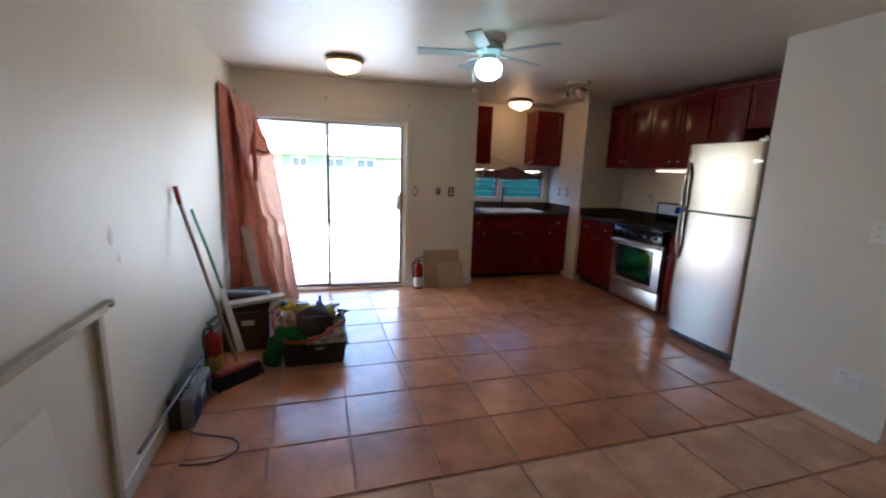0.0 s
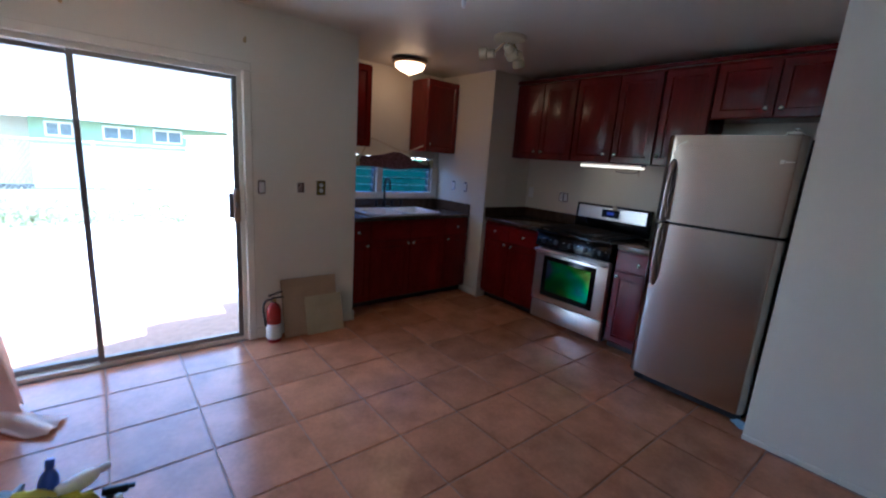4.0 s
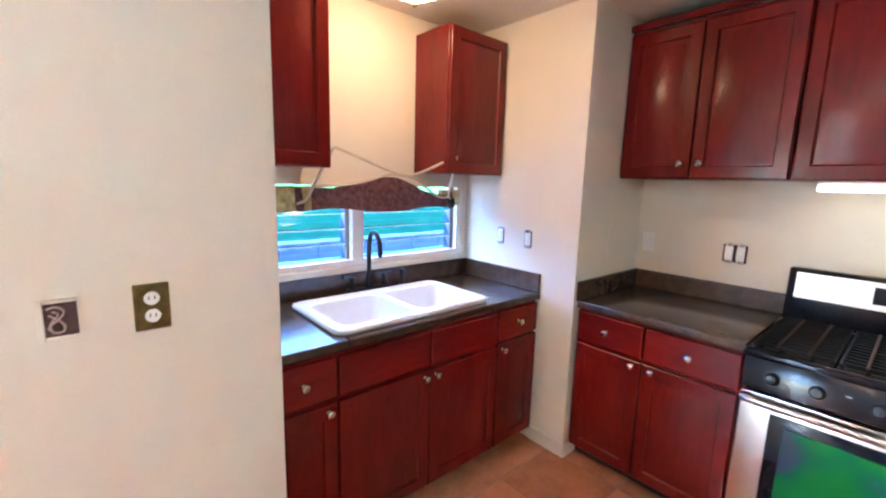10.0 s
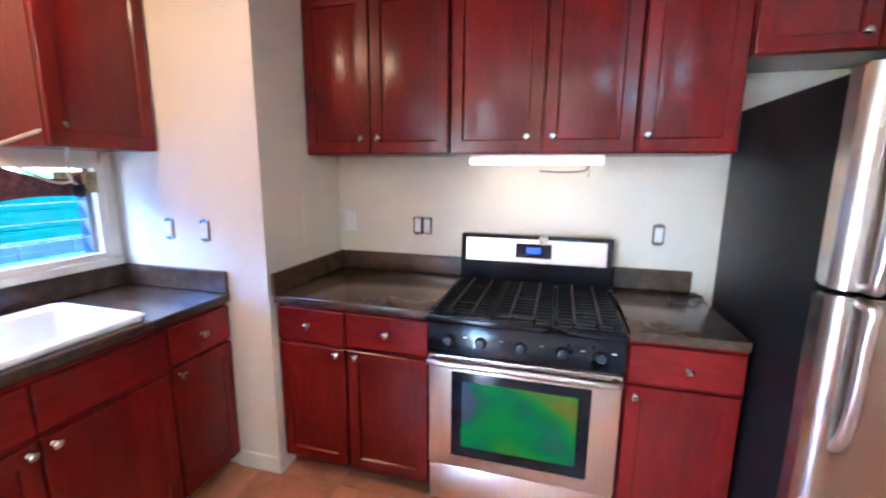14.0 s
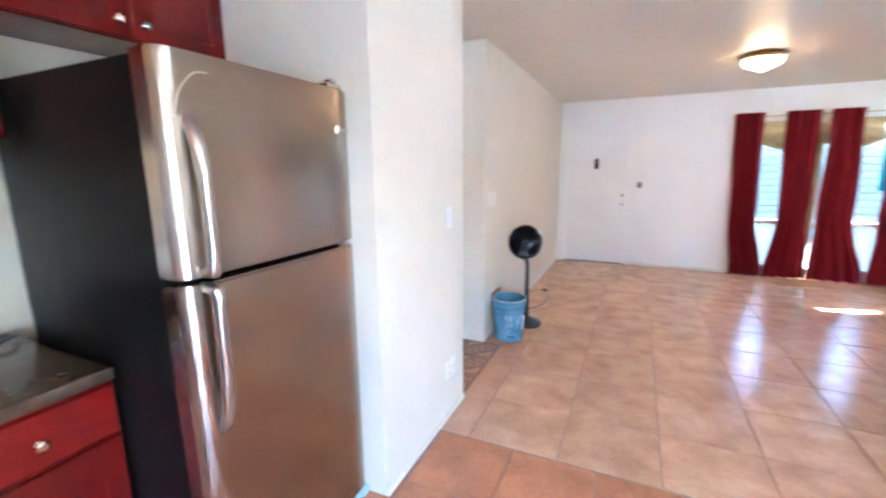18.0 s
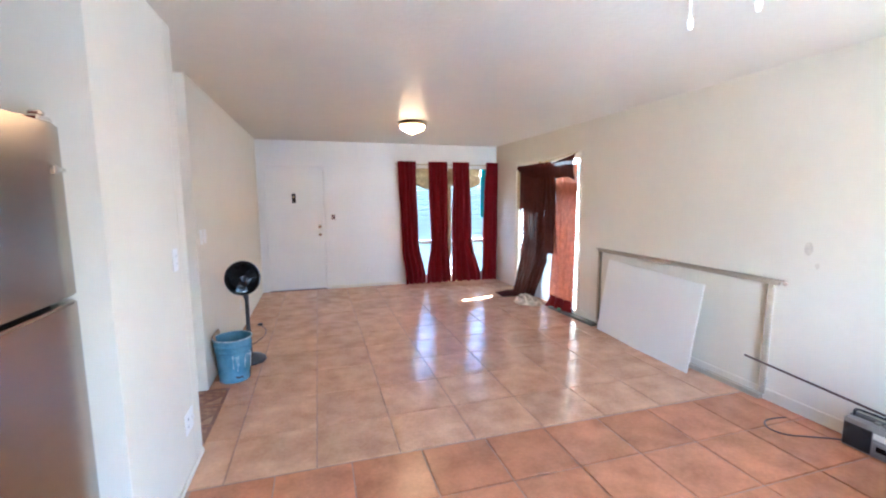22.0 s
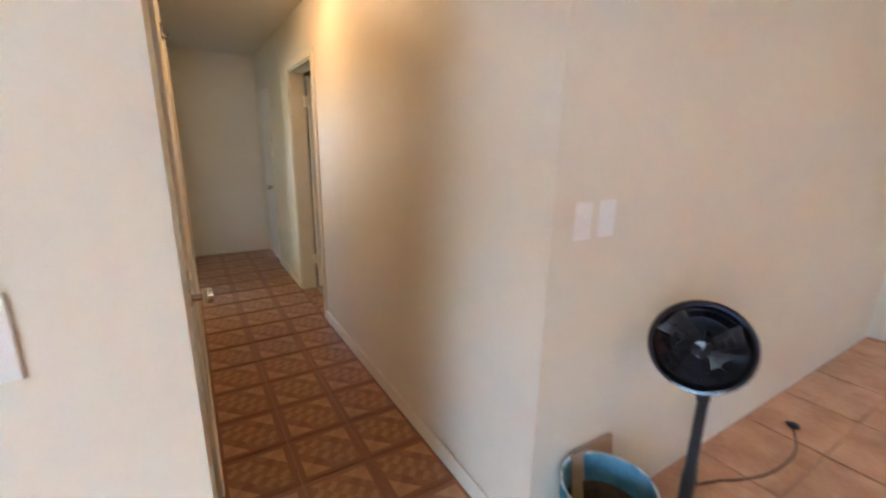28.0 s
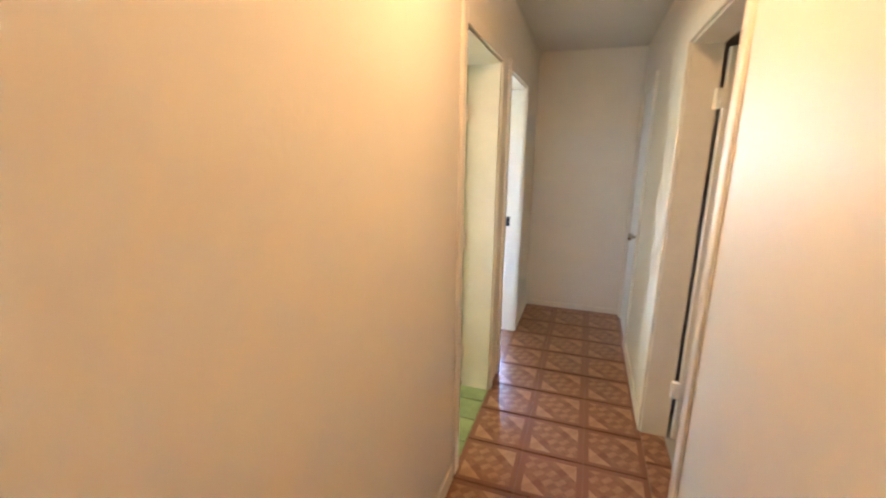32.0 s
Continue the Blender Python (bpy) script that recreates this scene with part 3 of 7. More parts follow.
# worktops
cw = thing("worktop", (4.6, 7.77, 0.872), "dark brown laminate worktop with a low splashback, beside the range", "worktop")
part("top", box(4.315, 7.386, 0.874, 4.967, 8.152, 0.912, 0.006, 2), COUNTER, cw)
part("splashback", box(4.947, 7.386, 0.912, 4.967, 8.132, 1.018, 0.004), COUNTER, cw)
part("splashback", box(4.30, 8.132, 0.912, 4.967, 8.152, 1.018, 0.004), COUNTER, cw)
cw2 = thing("worktop", (4.6, 6.4, 0.872), "short dark brown laminate worktop beside the refrigerator", "worktop")
part("top", box(4.315, 6.203, 0.874, 4.967, 6.600, 0.912, 0.006, 2), COUNTER, cw2)
part("splashback", box(4.947, 6.235, 0.912, 4.967, 6.600, 1.018, 0.004), COUNTER, cw2)
cs = thing("worktop", (3.5, 8.7, 0.872), "dark brown laminate worktop round the sink", "worktop")
SX0, SX1, SY0, SY1 = 3.05, 3.90, 8.415, 8.895
part("top", add_box(add_box(add_box(box(2.754, 8.365, 0.874, SX0 + 0.02, 9.007, 0.912, 0.005), SX1 - 0.02, 8.365, 0.874, 4.283, 9.007, 0.912, 0.005), SX0 + 0.02, 8.365, 0.874, SX1 - 0.02, SY0 + 0.02, 0.912, 0.005), SX0 + 0.02, SY1 - 0.02, 0.874, SX1 - 0.02, 9.007, 0.912, 0.005), COUNTER, cs)
part("splashback", box(2.754, 8.987, 0.912, 4.263, 9.007, 1.02, 0.004), COUNTER, cs)
part("splashback", box(4.263, 8.37, 0.912, 4.283, 9.007, 1.02, 0.004), COUNTER, cs)

# refrigerator
fr = thing("refrigerator", (4.4, 5.83, 0.0), "stainless steel top-freezer refrigerator with black sides", "refrigerator")
FY0, FY1 = 5.468, 6.192
BLACKSIDE = mat("textured_black_paint", (0.007, 0.006, 0.006), 0.36, vary=0.15, scale=20, bump=0.15, bscale=300, spec=0.12, rvary=0.05)
part("body", box(4.06, FY0 + 0.004, 0.04, 4.80, FY1 - 0.004, 1.745, 0.008, 2), BLACKSIDE, fr, "black cabinet")


def fridge_door(nm, z0, z1):
    def f(u, v):
        y = FY0 + u * (FY1 - FY0)
        e = abs(2 * u - 1)
        return (3.971 - 0.008 * (1 - e ** 2.2) + 0.030 * (max(0, e - 0.87) / 0.13) ** 2, y, z0 + v * (z1 - z0))
    bm = bm_new()
    n = 60
    ring = [f(k / n, 0)[:2] for k in range(n + 1)] + [(4.056, FY1), (4.056, FY0)]
    lo = [bm.verts.new((x, y, z0)) for x, y in ring]
    hi = [bm.verts.new((x, y, z1)) for x, y in ring]
    bm.faces.new(lo)
    bm.faces.new(hi)
    for k in range(len(ring)):
        q = (k + 1) % len(ring)
        bm.faces.new((lo[k], lo[q], hi[q], hi[k]))
    bmesh.ops.recalc_face_normals(bm, faces=bm.faces)
    rim = [e for e in bm.edges if abs(e.verts[0].co.z - e.verts[1].co.z) < 1e-6]
    bmesh.ops.bevel(bm, geom=rim, offset=0.007, segments=2, affect="EDGES")
    return part(nm, bm, STEEL, fr)


fz = fridge_door("freezer_door", 1.197, 1.757)
fl = fridge_door("fridge_door", 0.085, 1.180)
for d, pts in ((fz, [(3.99, 1.605), (3.963, 1.58), (3.944, 1.53), (3.936, 1.46), (3.934, 1.34), (3.934, 1.225), (3.945, 1.212), (3.988, 1.21)]),
               (fl, [(3.988, 1.168), (3.945, 1.166), (3.934, 1.152), (3.934, 1.04), (3.936, 0.90), (3.946, 0.82), (3.964, 0.775), (3.99, 0.75)])):
    part("handle", tube(curve_pts([(x, 6.125, z) for x, z in pts], 6), 0.018, 12, flat=0.8), BARST, d, "curved steel bar handle")
part("hinge_cap", add_box(box(3.985, 5.50, 1.7575, 4.05, 5.575, 1.778, 0.005), 3.992, 5.515, 1.778, 4.03, 5.545, 1.796, 0.006), CHROME, fr, "steel hinge with its bolt")
part("toe_grille", box(4.05, FY0 + 0.02, 0.012, 4.08, FY1 - 0.02, 0.08), BLACKP, fr)
TAPE = mat("tape_residue", (0.55, 0.46, 0.37), 0.6, vary=0.1)
for pts in ([(6.16, 1.60), (6.14, 1.66), (6.10, 1.705), (6.06, 1.712)], [(5.985, 1.74), (5.97, 1.725), (5.945, 1.69)]):
    part("tape_mark", tube(curve_pts([(3.972 + 0.006 * abs(2 * (y - 5.468) / 0.724 - 1) ** 2.2 - 0.007, y, z) for y, z in pts], 5), 0.0020, 6), TAPE, fz, "pale tape residue")
part("badge", add_box(box(3.962, 5.50, 1.606, 3.976, 5.565, 1.618, 0.002), 3.960, 5.545, 1.598, 3.976, 5.568, 1.626, 0.002), CHROME, fz, "small silver maker's plate")
for yy in (FY0 + 0.05, FY1 - 0.05):
    part("foot", lathe([(0, 0), (0.02, 0), (0.02, 0.04), (0, 0.04)], (4.12, yy, 0.0), 12), BLACKP, fr)

# range
rg = thing("gas_range", (4.55, 6.99, 0.0), "stainless steel gas range with black cooktop and oven window", "range")
RY0, RY1 = 6.612, 7.376
part("body", box(4.33, RY0, 0.04, 4.90, RY1, 0.895, 0.004), BLACK, rg)
dr = part("drawer", box(4.285, RY0 + 0.004, 0.05, 4.33, RY1 - 0.004, 0.225, 0.008, 2), RSTEEL, rg, "steel storage drawer")
od = part("oven_door", box(4.270, RY0 + 0.002, 0.235, 4.33, RY1 - 0.002, 0.745, 0.01, 2), RSTEEL, rg, "steel oven door")
wf = part("window_frame", box(4.264, 6.72, 0.295, 4.271, 7.272, 0.680, 0.003, 2), BLACK, od, "black rounded window surround")
part("window", box(4.261, 6.765, 0.345, 4.266, 7.227, 0.640, 0.002), OVENGLASS, od, "oven glass with its green sheen painted in")
part("handle", tube(curve_pts([(4.272, RY1 - 0.03, 0.722), (4.228, RY1 - 0.05, 0.727), (4.218, 6.994, 0.735), (4.228, RY0 + 0.05, 0.727), (4.272, RY0 + 0.03, 0.722)], 8), 0.016, 10), BARST, od, "steel bar handle")
ctl = part("control_panel", turned(box(-0.03, RY0 + 0.002, -0.065, 0.03, RY1 - 0.002, 0.065, 0.008, 2), Matrix.Translation((4.285, 0, 0.822)) @ Matrix.Rotation(radians(12), 4, "Y")), BLACK, rg, "black knob panel")
for yy in (7.28, 7.15, 6.994, 6.84, 6.70):
    part("dial", turned(lathe([(0, 0), (0.024, 0), (0.022, 0.012), (0.016, 0.028), (0.0, 0.03)], (0, 0, 0), 16), Matrix.Translation((4.256, yy, 0.82)) @ Matrix.Rotation(radians(-80), 4, "Y")), BLACKP, ctl)
part("cooktop", box(4.235, RY0 - 0.002, 0.893, 4.84, RY1 + 0.002, 0.918, 0.008, 2), BLACK, rg, "black enamel cooktop")
bg = part("backguard", turned(box(-0.03, RY0, 0.0, 0.035, RY1, 0.255, 0.01, 2), Matrix.Translation((4.875, 0, 0.915)) @ Matrix.Rotation(radians(4), 4, "Y")), BLACK, rg, "black backguard")
part("steel_face", turned(box(-0.036, RY0 + 0.03, 0.115, -0.028, RY1 - 0.03, 0.235, 0.002), Matrix.Translation((4.875, 0, 0.915)) @ Matrix.Rotation(radians(4), 4, "Y")), RSTEEL, bg, "steel control face")
part("display", turned(box(-0.040, 6.905, 0.14, -0.035, 7.085, 0.215, 0.002), Matrix.Translation((4.875, 0, 0.915)) @ Matrix.Rotation(radians(4), 4, "Y")), BLACK, bg, "black clock display")
LCD = mat("blue_display", (0.01, 0.02, 0.1), 0.3, emit=(0.05, 0.12, 0.9), strength=0.02)
part("digits", turned(box(-0.0425, 6.96, 0.165, -0.0395, 7.03, 0.195), Matrix.Translation((4.875, 0, 0.915)) @ Matrix.Rotation(radians(4), 4, "Y")), LCD, bg, "blue lit digits")
for y0, y1 in ((6.635, 6.872), (6.878, 7.112), (7.118, 7.355)):
    bm = bm_new()
    for xx in np.linspace(4.285, 4.785, 13):
        add_box(bm, xx - 0.0035, y0 + 0.002, 0.934, xx + 0.0035, y1 - 0.002, 0.945)
    for yy in (y0 + 0.005, y1 - 0.005):
        add_box(bm, 4.268, yy - 0.004, 0.933, 4.802, yy + 0.004, 0.943)
    for xx in (4.28, 4.79):
        for yy in (y0 + 0.012, y1 - 0.012):
            add_box(bm, xx - 0.006, yy - 0.006, 0.917, xx + 0.006, yy + 0.006, 0.938)
    gr = part("grate", bm, IRON, rg, "black cast iron grate")
    for yy in (y0 + 0.072, y1 - 0.072):
        part("cross_bar", box(4.272, yy - 0.005, 0.938, 4.798, yy + 0.005, 0.948, 0.002), RUST, gr, "brown burnt cross bar")
part("front_lip", tube([(4.246, RY0 + 0.01, 0.921), (4.246, RY1 - 0.01, 0.921)], 0.007, 8), BLACK, rg, "rolled front edge")
for yy in (7.215, 7.07, 6.915, 6.765, 6.655):
    part("dial_mark", box(4.2535, yy - 0.008, 0.835, 4.2565, yy + 0.008, 0.839), PLASTIC, ctl, "white printed mark")
for xx, yy in ((4.40, 6.755), (4.67, 6.755), (4.40, 7.235), (4.67, 7.235), (4.535, 6.995)):
    part("burner", lathe([(0, 0), (0.05, 0), (0.05, 0.01), (0.036, 0.012), (0.036, 0.02), (0, 0.021)], (xx, yy, 0.917), 18), RUST, rg, "brown-stained burner")

# ---- plates, switches and small wall fittings ----
SOOT = mat("smudge", (0.65, 0.58, 0.46), 0.6, vary=0.15, scale=30)
REDP = mat("red_paint", (0.36, 0.012, 0.010), 0.25, vary=0.15, coat=0.3)
LABELW = mat("paper_label", (0.75, 0.73, 0.66), 0.6, vary=0.08, scale=40)
CARD = mat("brown_board", (0.40, 0.27, 0.16), 0.8, vary=0.1, scale=6, bump=0.1)
CARD2 = mat("pale_board", (0.47, 0.37, 0.22), 0.8, vary=0.1, scale=6, bump=0.1)


BOXBROWN = mat("box_brown", (0.085, 0.045, 0.04), 0.7, vary=0.3, scale=40)
WIREC = mat("dusty_wire", (0.45, 0.33, 0.30), 0.6, vary=0.15, scale=40)


def facing(face, at):
    """Plates are drawn in x (along), z (up), looking along -y; this turns them to their wall."""
    turn = {"-y": 0, "+y": 180, "-x": -90, "+x": 90}[face]
    return Matrix.Translation(at) @ Matrix.Rotation(radians(turn), 4, "Z")


def plate(face, at, kind, label, group=""):
    """A switch, a socket or an open box on a wall. face: the way it looks."""
    th = thing({"switch": "light_switch", "double": "light_switch", "outlet": "wall_outlet", "brass": "wall_outlet", "open": "junction_box", "bare": "wall_outlet", "gang": "light_switch"}[kind], at, label, "switch" if kind in ("switch", "double", "gang") else "outlet", group)
    m = facing(face, at)

    def put(nm, bm, mt, lb=""):
        return part(nm, turned(bm, m), mt, th, lb)

    if kind in ("switch", "double"):
        for dx in ((0,) if kind == "switch" else (-0.055, 0.055)):
            put("plate", box(dx - 0.036, -0.006, -0.058, dx + 0.036, 0.0, 0.058, 0.002), PLASTIC)
            put("toggle", box(dx - 0.006, -0.02, -0.004, dx + 0.006, -0.006, 0.016, 0.002), PLASTIC)
    elif kind in ("outlet", "brass"):
        put("plate", box(-0.037, -0.006, -0.058, 0.037, 0.0, 0.058, 0.002), PLATE_BRASS if kind == "brass" else PLASTIC)
        if kind == "brass":
            relief = bm_new()
            for sx in (-1, 1):
                for k in range(9):
                    add_box(relief, sx * 0.029 - 0.0035, -0.0075, -0.052 + 0.0128 * k - 0.002 * (k % 2), sx * 0.029 + 0.0035, -0.0055, -0.047 + 0.0128 * k, 0.001)
            for sz in (-1, 1):
                for k in range(5):
                    add_box(relief, -0.020 + 0.009 * k, -0.0078, sz * 0.048 - 0.003, -0.015 + 0.009 * k, -0.0055, sz * 0.048 + 0.003 + 0.002 * (k % 2), 0.001)
            put("relief", relief, PLATE_BRASS, "embossed border")
        for dz in (-0.022, 0.022):
            f = put("socket", turned(lathe([(0, 0), (0.0165, 0), (0.0165, 0.003), (0, 0.0032)], (0, 0, 0), 16), Matrix.Translation((0, -0.006, dz)) @ Matrix.Rotation(radians(90), 4, "X")), PLASTIC)
            for dx in (-0.006, 0.006):
                part("slot", turned(box(dx - 0.0012, -0.0102, dz - 0.002, dx + 0.0012, -0.0088, dz + 0.006), m), HOLE, f)
    elif kind == "open":
        put("box", add_box(add_box(add_box(box(-0.038, -0.009, -0.048, -0.026, 0.001, 0.046, 0.002), 0.030, -0.005, -0.044, 0.034, 0.001, 0.046), -0.026, -0.007, 0.038, 0.030, 0.001, 0.046, 0.002), -0.026, -0.006, -0.046, 0.030, 0.001, -0.038, 0.002), TRIM, "cut plaster edge")
        # nothing is cut into the wall: a flat dark patch gives the recess its shade
        put("hollow_patch", box(-0.026, -0.002, -0.038, 0.030, 0.0005, 0.038), BOXBROWN, "flat brown patch for the open box")
        put("clamp", turned(box(-0.026, -0.004, -0.002, 0.028, -0.002, 0.002), Matrix.Translation((0, 0, 0.034)) @ Matrix.Rotation(radians(-5), 4, "Y")), HOLE, "dark metal clamp")
        for k, (pts, r_) in enumerate((([(-0.020, -0.003, 0.026), (-0.004, -0.008, 0.030), (0.008, -0.011, 0.018), (-0.002, -0.012, 0.002), (-0.016, -0.011, -0.010), (-0.012, -0.010, -0.026), (0.004, -0.009, -0.026), (0.006, -0.007, -0.012), (-0.006, -0.005, 0.002), (-0.018, -0.003, 0.012)], 0.0024), ([(-0.012, -0.003, 0.020), (-0.002, -0.007, 0.012), (-0.014, -0.008, -0.004), (-0.02, -0.004, -0.02)], 0.002))):
            put("wire", tube(curve_pts(pts, 5), r_, 6), WIREC, "loose pinkish wire")
    else:
        wide = 0.056 if kind == "gang" else 0.027
        put("hollow_patch", box(-wide, -0.001, -0.047, wide, 0.0005, 0.047), HOLE if kind == "gang" else BOXBROWN, "flat dark patch for the cut-out")
        for dx in ((-0.027, 0.027) if kind == "gang" else (0.0,)):
            put("device", box(dx - 0.0185, -0.012, -0.036, dx + 0.0185, -0.001, 0.036, 0.003), PLASTIC, "bare white device")
            for dz in (-0.045, 0.045):
                put("strap", box(dx - 0.019, -0.004, dz - 0.009, dx + 0.019, -0.001, dz + 0.009, 0.001), CHROME, "metal strap")
            put("toggle", box(dx - 0.005, -0.022, -0.003, dx + 0.005, -0.012, 0.013, 0.002), PLASTIC)
            for dz in (-0.045, 0.045):
                put("screw", turned(lathe([(0, 0), (0.0045, 0), (0.0035, 0.002), (0, 0.002)], (0, 0, 0), 10), Matrix.Translation((dx, -0.004, dz)) @ Matrix.Rotation(radians(90), 4, "X")), HOLE)
    return th


plate("-y", (1.978, 8.195, 1.20), "bare", "bare white switch without cover on the cream wall")
plate("-y", (2.272, 8.195, 1.20), "open", "open junction box with loose wires")
plate("-y", (2.44, 8.195, 1.20), "brass", "white outlet in an aged brass plate")
plate("-x", (4.285, 8.69, 1.207), "bare", "bare outlet without cover beside the sink", "")
plate("-x", (4.285, 8.48, 1.207), "bare", "bare outlet without cover beside the sink", "")
plate("-x", (4.97, 8.085, 1.195), "switch", "cream switch plate above the worktop")
plate("-x", (4.97, 7.63, 1.185), "gang", "bare double switch without cover above the worktop")
plate("-x", (4.97, 6.40, 1.19), "bare", "bare outlet without cover beside the range")
plate("+y", (2.93, 0.0, 1.203), "open", "open switch box beside the front door")
plate("+y", (2.378, 0.0, 0.304), "outlet", "white wall outlet low on the wall")
plate("-x", (4.072, 2.0, 0.306), "outlet", "white wall outlet low on the wall")
plate("-x", (4.072, 3.42, 1.214), "double", "pair of white light switches by the hallway")
plate("-x", (3.902, 4.72, 1.20), "outlet", "white wall outlet at switch height by the hallway")
plate("-x", (3.902, 4.74, 0.305), "outlet", "white wall outlet low on the wall")
plate("-x", (3.902, 4.68, 0.305), "switch", "blank white wall plate low on the wall")
for x in (0.035, 0.95, 1.883):
    solo("curtain_bracket", add_box(box(x - 0.008, 8.17, 2.18, x + 0.008, 8.1945, 2.21, 0.002), x - 0.004, 8.155, 2.19, x + 0.004, 8.171, 2.215, 0.001), BRASS, "small brass curtain rod bracket on the wall", "bracket", "brackets above the sliding door")
for y, z, r, s in ((5.21, 1.158, 0.046, 0.6), (5.27, 1.047, 0.02, 0.7)):
    bm = lathe([(0, 0), (r, 0), (r * 0.8, 0.002), (0, 0.0025)], (0, 0, 0), 18)
    for v in bm.verts:
        v.co.x *= s * (1 + 0.2 * math.sin(5 * v.co.y * 40))
    solo("wall_smudge", turned(bm, Matrix.Translation((0.0005, y, z)) @ Matrix.Rotation(radians(90), 4, "Y") @ Matrix.Rotation(radians(90), 4, "Z")), SOOT, "dark greasy smudge on the cream wall", "stain")

# ---- lamps on the ceiling ----


def dome_lamp(x, y, r, ring, label, lit=None):
    th = thing("ceiling_light", (x, y, CEILING - 0.176), label, "ceiling light", "glass dome ceiling lights")
    part("base_ring", lathe([(0, 0), (r * 0.80, 0), (r * 0.86, -0.008), (r * 1.04, -0.016), (r * 1.08, -0.026), (r * 1.02, -0.034), (r * 0.97, -0.046), (r * 0.90, -0.048), (0.0, -0.048)], (x, y, CEILING), 32), ring, th, "metal rim")
    bm = bm_new()
    prof = [(0.88, -0.046), (0.90, -0.058), (0.86, -0.078), (0.74, -0.098), (0.52, -0.115), (0.34, -0.127), (0.22, -0.135), (0.12, -0.143), (0.02, -0.146)]
    rings = [[bm.verts.new((x + r * k * (1 + 0.012 * (i % 2)) * math.cos(math.pi * i / 24), y + r * k * (1 + 0.012 * (i % 2)) * math.sin(math.pi * i / 24), CEILING + z)) for i in range(48)] for k, z in prof]
    for a_, b_ in zip(rings, rings[1:]):
        for i in range(48):
            bm.faces.new((a_[i], a_[(i + 1) % 48], b_[(i + 1) % 48], b_[i]))
    bm.faces.new(rings[-1])
    bmesh.ops.recalc_face_normals(bm, faces=bm.faces)
    part("glass_dome", bm, lit or LAMPG, th, "lit ribbed frosted glass dome")
    part("finial", lathe([(0, -0.145), (0.011, -0.147), (0.013, -0.157), (0.006, -0.165), (0, -0.166)], (x, y, CEILING), 12), ring, th)


DARKBR = mat("dark_brass", (0.34, 0.24, 0.14), 0.4, metal=0.8, vary=0.2)
dome_lamp(1.09, 7.30, 0.165, DARKBR, "lit frosted glass dome ceiling light with a dark rim")
dome_lamp(3.49, 8.55, 0.16, DARKBR, "lit frosted glass dome ceiling light above the sink", LAMPW)
dome_lamp(2.03, 2.08, 0.165, BRASS, "lit frosted glass dome ceiling light with a brass rim", LAMPS)
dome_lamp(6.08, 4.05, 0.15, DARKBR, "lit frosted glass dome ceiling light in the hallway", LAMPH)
# ceiling fan
FANW = mat("pale_teal_fan_metal", (0.42, 0.60, 0.58), 0.4, vary=0.08)
BLADE = mat("pale_fan_blade", (0.36, 0.44, 0.42), 0.5, vary=0.08, scale=4, stretch=(6, 1, 1))
GLOBE = mat("lit_white_globe", (0.9, 0.9, 0.88), 0.3, emit=(0.66, 0.96, 1.0), strength=0.55)
cf = thing("ceiling_fan", (2.055, 6.215, 2.0), "pale ceiling fan with a lit white globe and pull chains", "ceiling fan")
FX, FY = 2.055, 6.215
part("canopy", lathe([(0, 0), (0.115, 0), (0.118, -0.02), (0.105, -0.045), (0.06, -0.055), (0, -0.055)], (FX, FY, CEILING), 30), TRIM, cf)
part("motor", lathe([(0, -0.05), (0.085, -0.055), (0.10, -0.07), (0.10, -0.105), (0.075, -0.125), (0, -0.13)], (FX, FY, CEILING), 30), FANW, cf)
for k in range(5):
    a = radians(72 * k + 20)
    bm = box(0.18, -0.055, -0.004, 0.52, 0.055, 0.004, 0.003)
    for v in bm.verts:
        v.co.y *= 0.8 + 0.5 * (v.co.x - 0.18)
        v.co.z += 0.16 * v.co.y
    add_box(bm, 0.085, -0.014, -0.004, 0.20, 0.014, 0.006, 0.002)
    b_ = part("blade", turned(bm, Matrix.Translation((FX, FY, CEILING - 0.115)) @ Matrix.Rotation(a, 4, "Z")), BLADE, cf)
part("lamp_neck", lathe([(0, -0.115), (0.05, -0.12), (0.055, -0.15), (0.07, -0.165), (0, -0.166)], (FX, FY, CEILING), 24), FANW, cf)
part("globe", lathe([(0.055, -0.144), (0.09, -0.165), (0.10, -0.20), (0.088, -0.245), (0.05, -0.275), (0, -0.284)], (FX, FY, CEILING - 0.02), 28), GLOBE, cf, "lit white schoolhouse globe")
for dx, dy, dz in ((-0.10, 0.027, 0.395), (0.02, -0.09, 0.415)):
    ch = part("pull_chain", tube([(FX + dx * 0.6, FY + dy * 0.6, CEILING - 0.145), (FX + dx * 1.05, FY + dy * 1.05, CEILING - 0.20), (FX + dx * 1.1, FY + dy * 1.1, CEILING - 0.25), (FX + dx, FY + dy, CEILING - dz + 0.03)], 0.0022, 6), CHROME, cf)
    part("pull", lathe([(0, 0), (0.006, 0), (0.009, -0.012), (0.006, -0.032), (0, -0.034)], (FX + dx, FY + dy, CEILING - dz + 0.034), 10), PLASTIC, ch, "white pull")
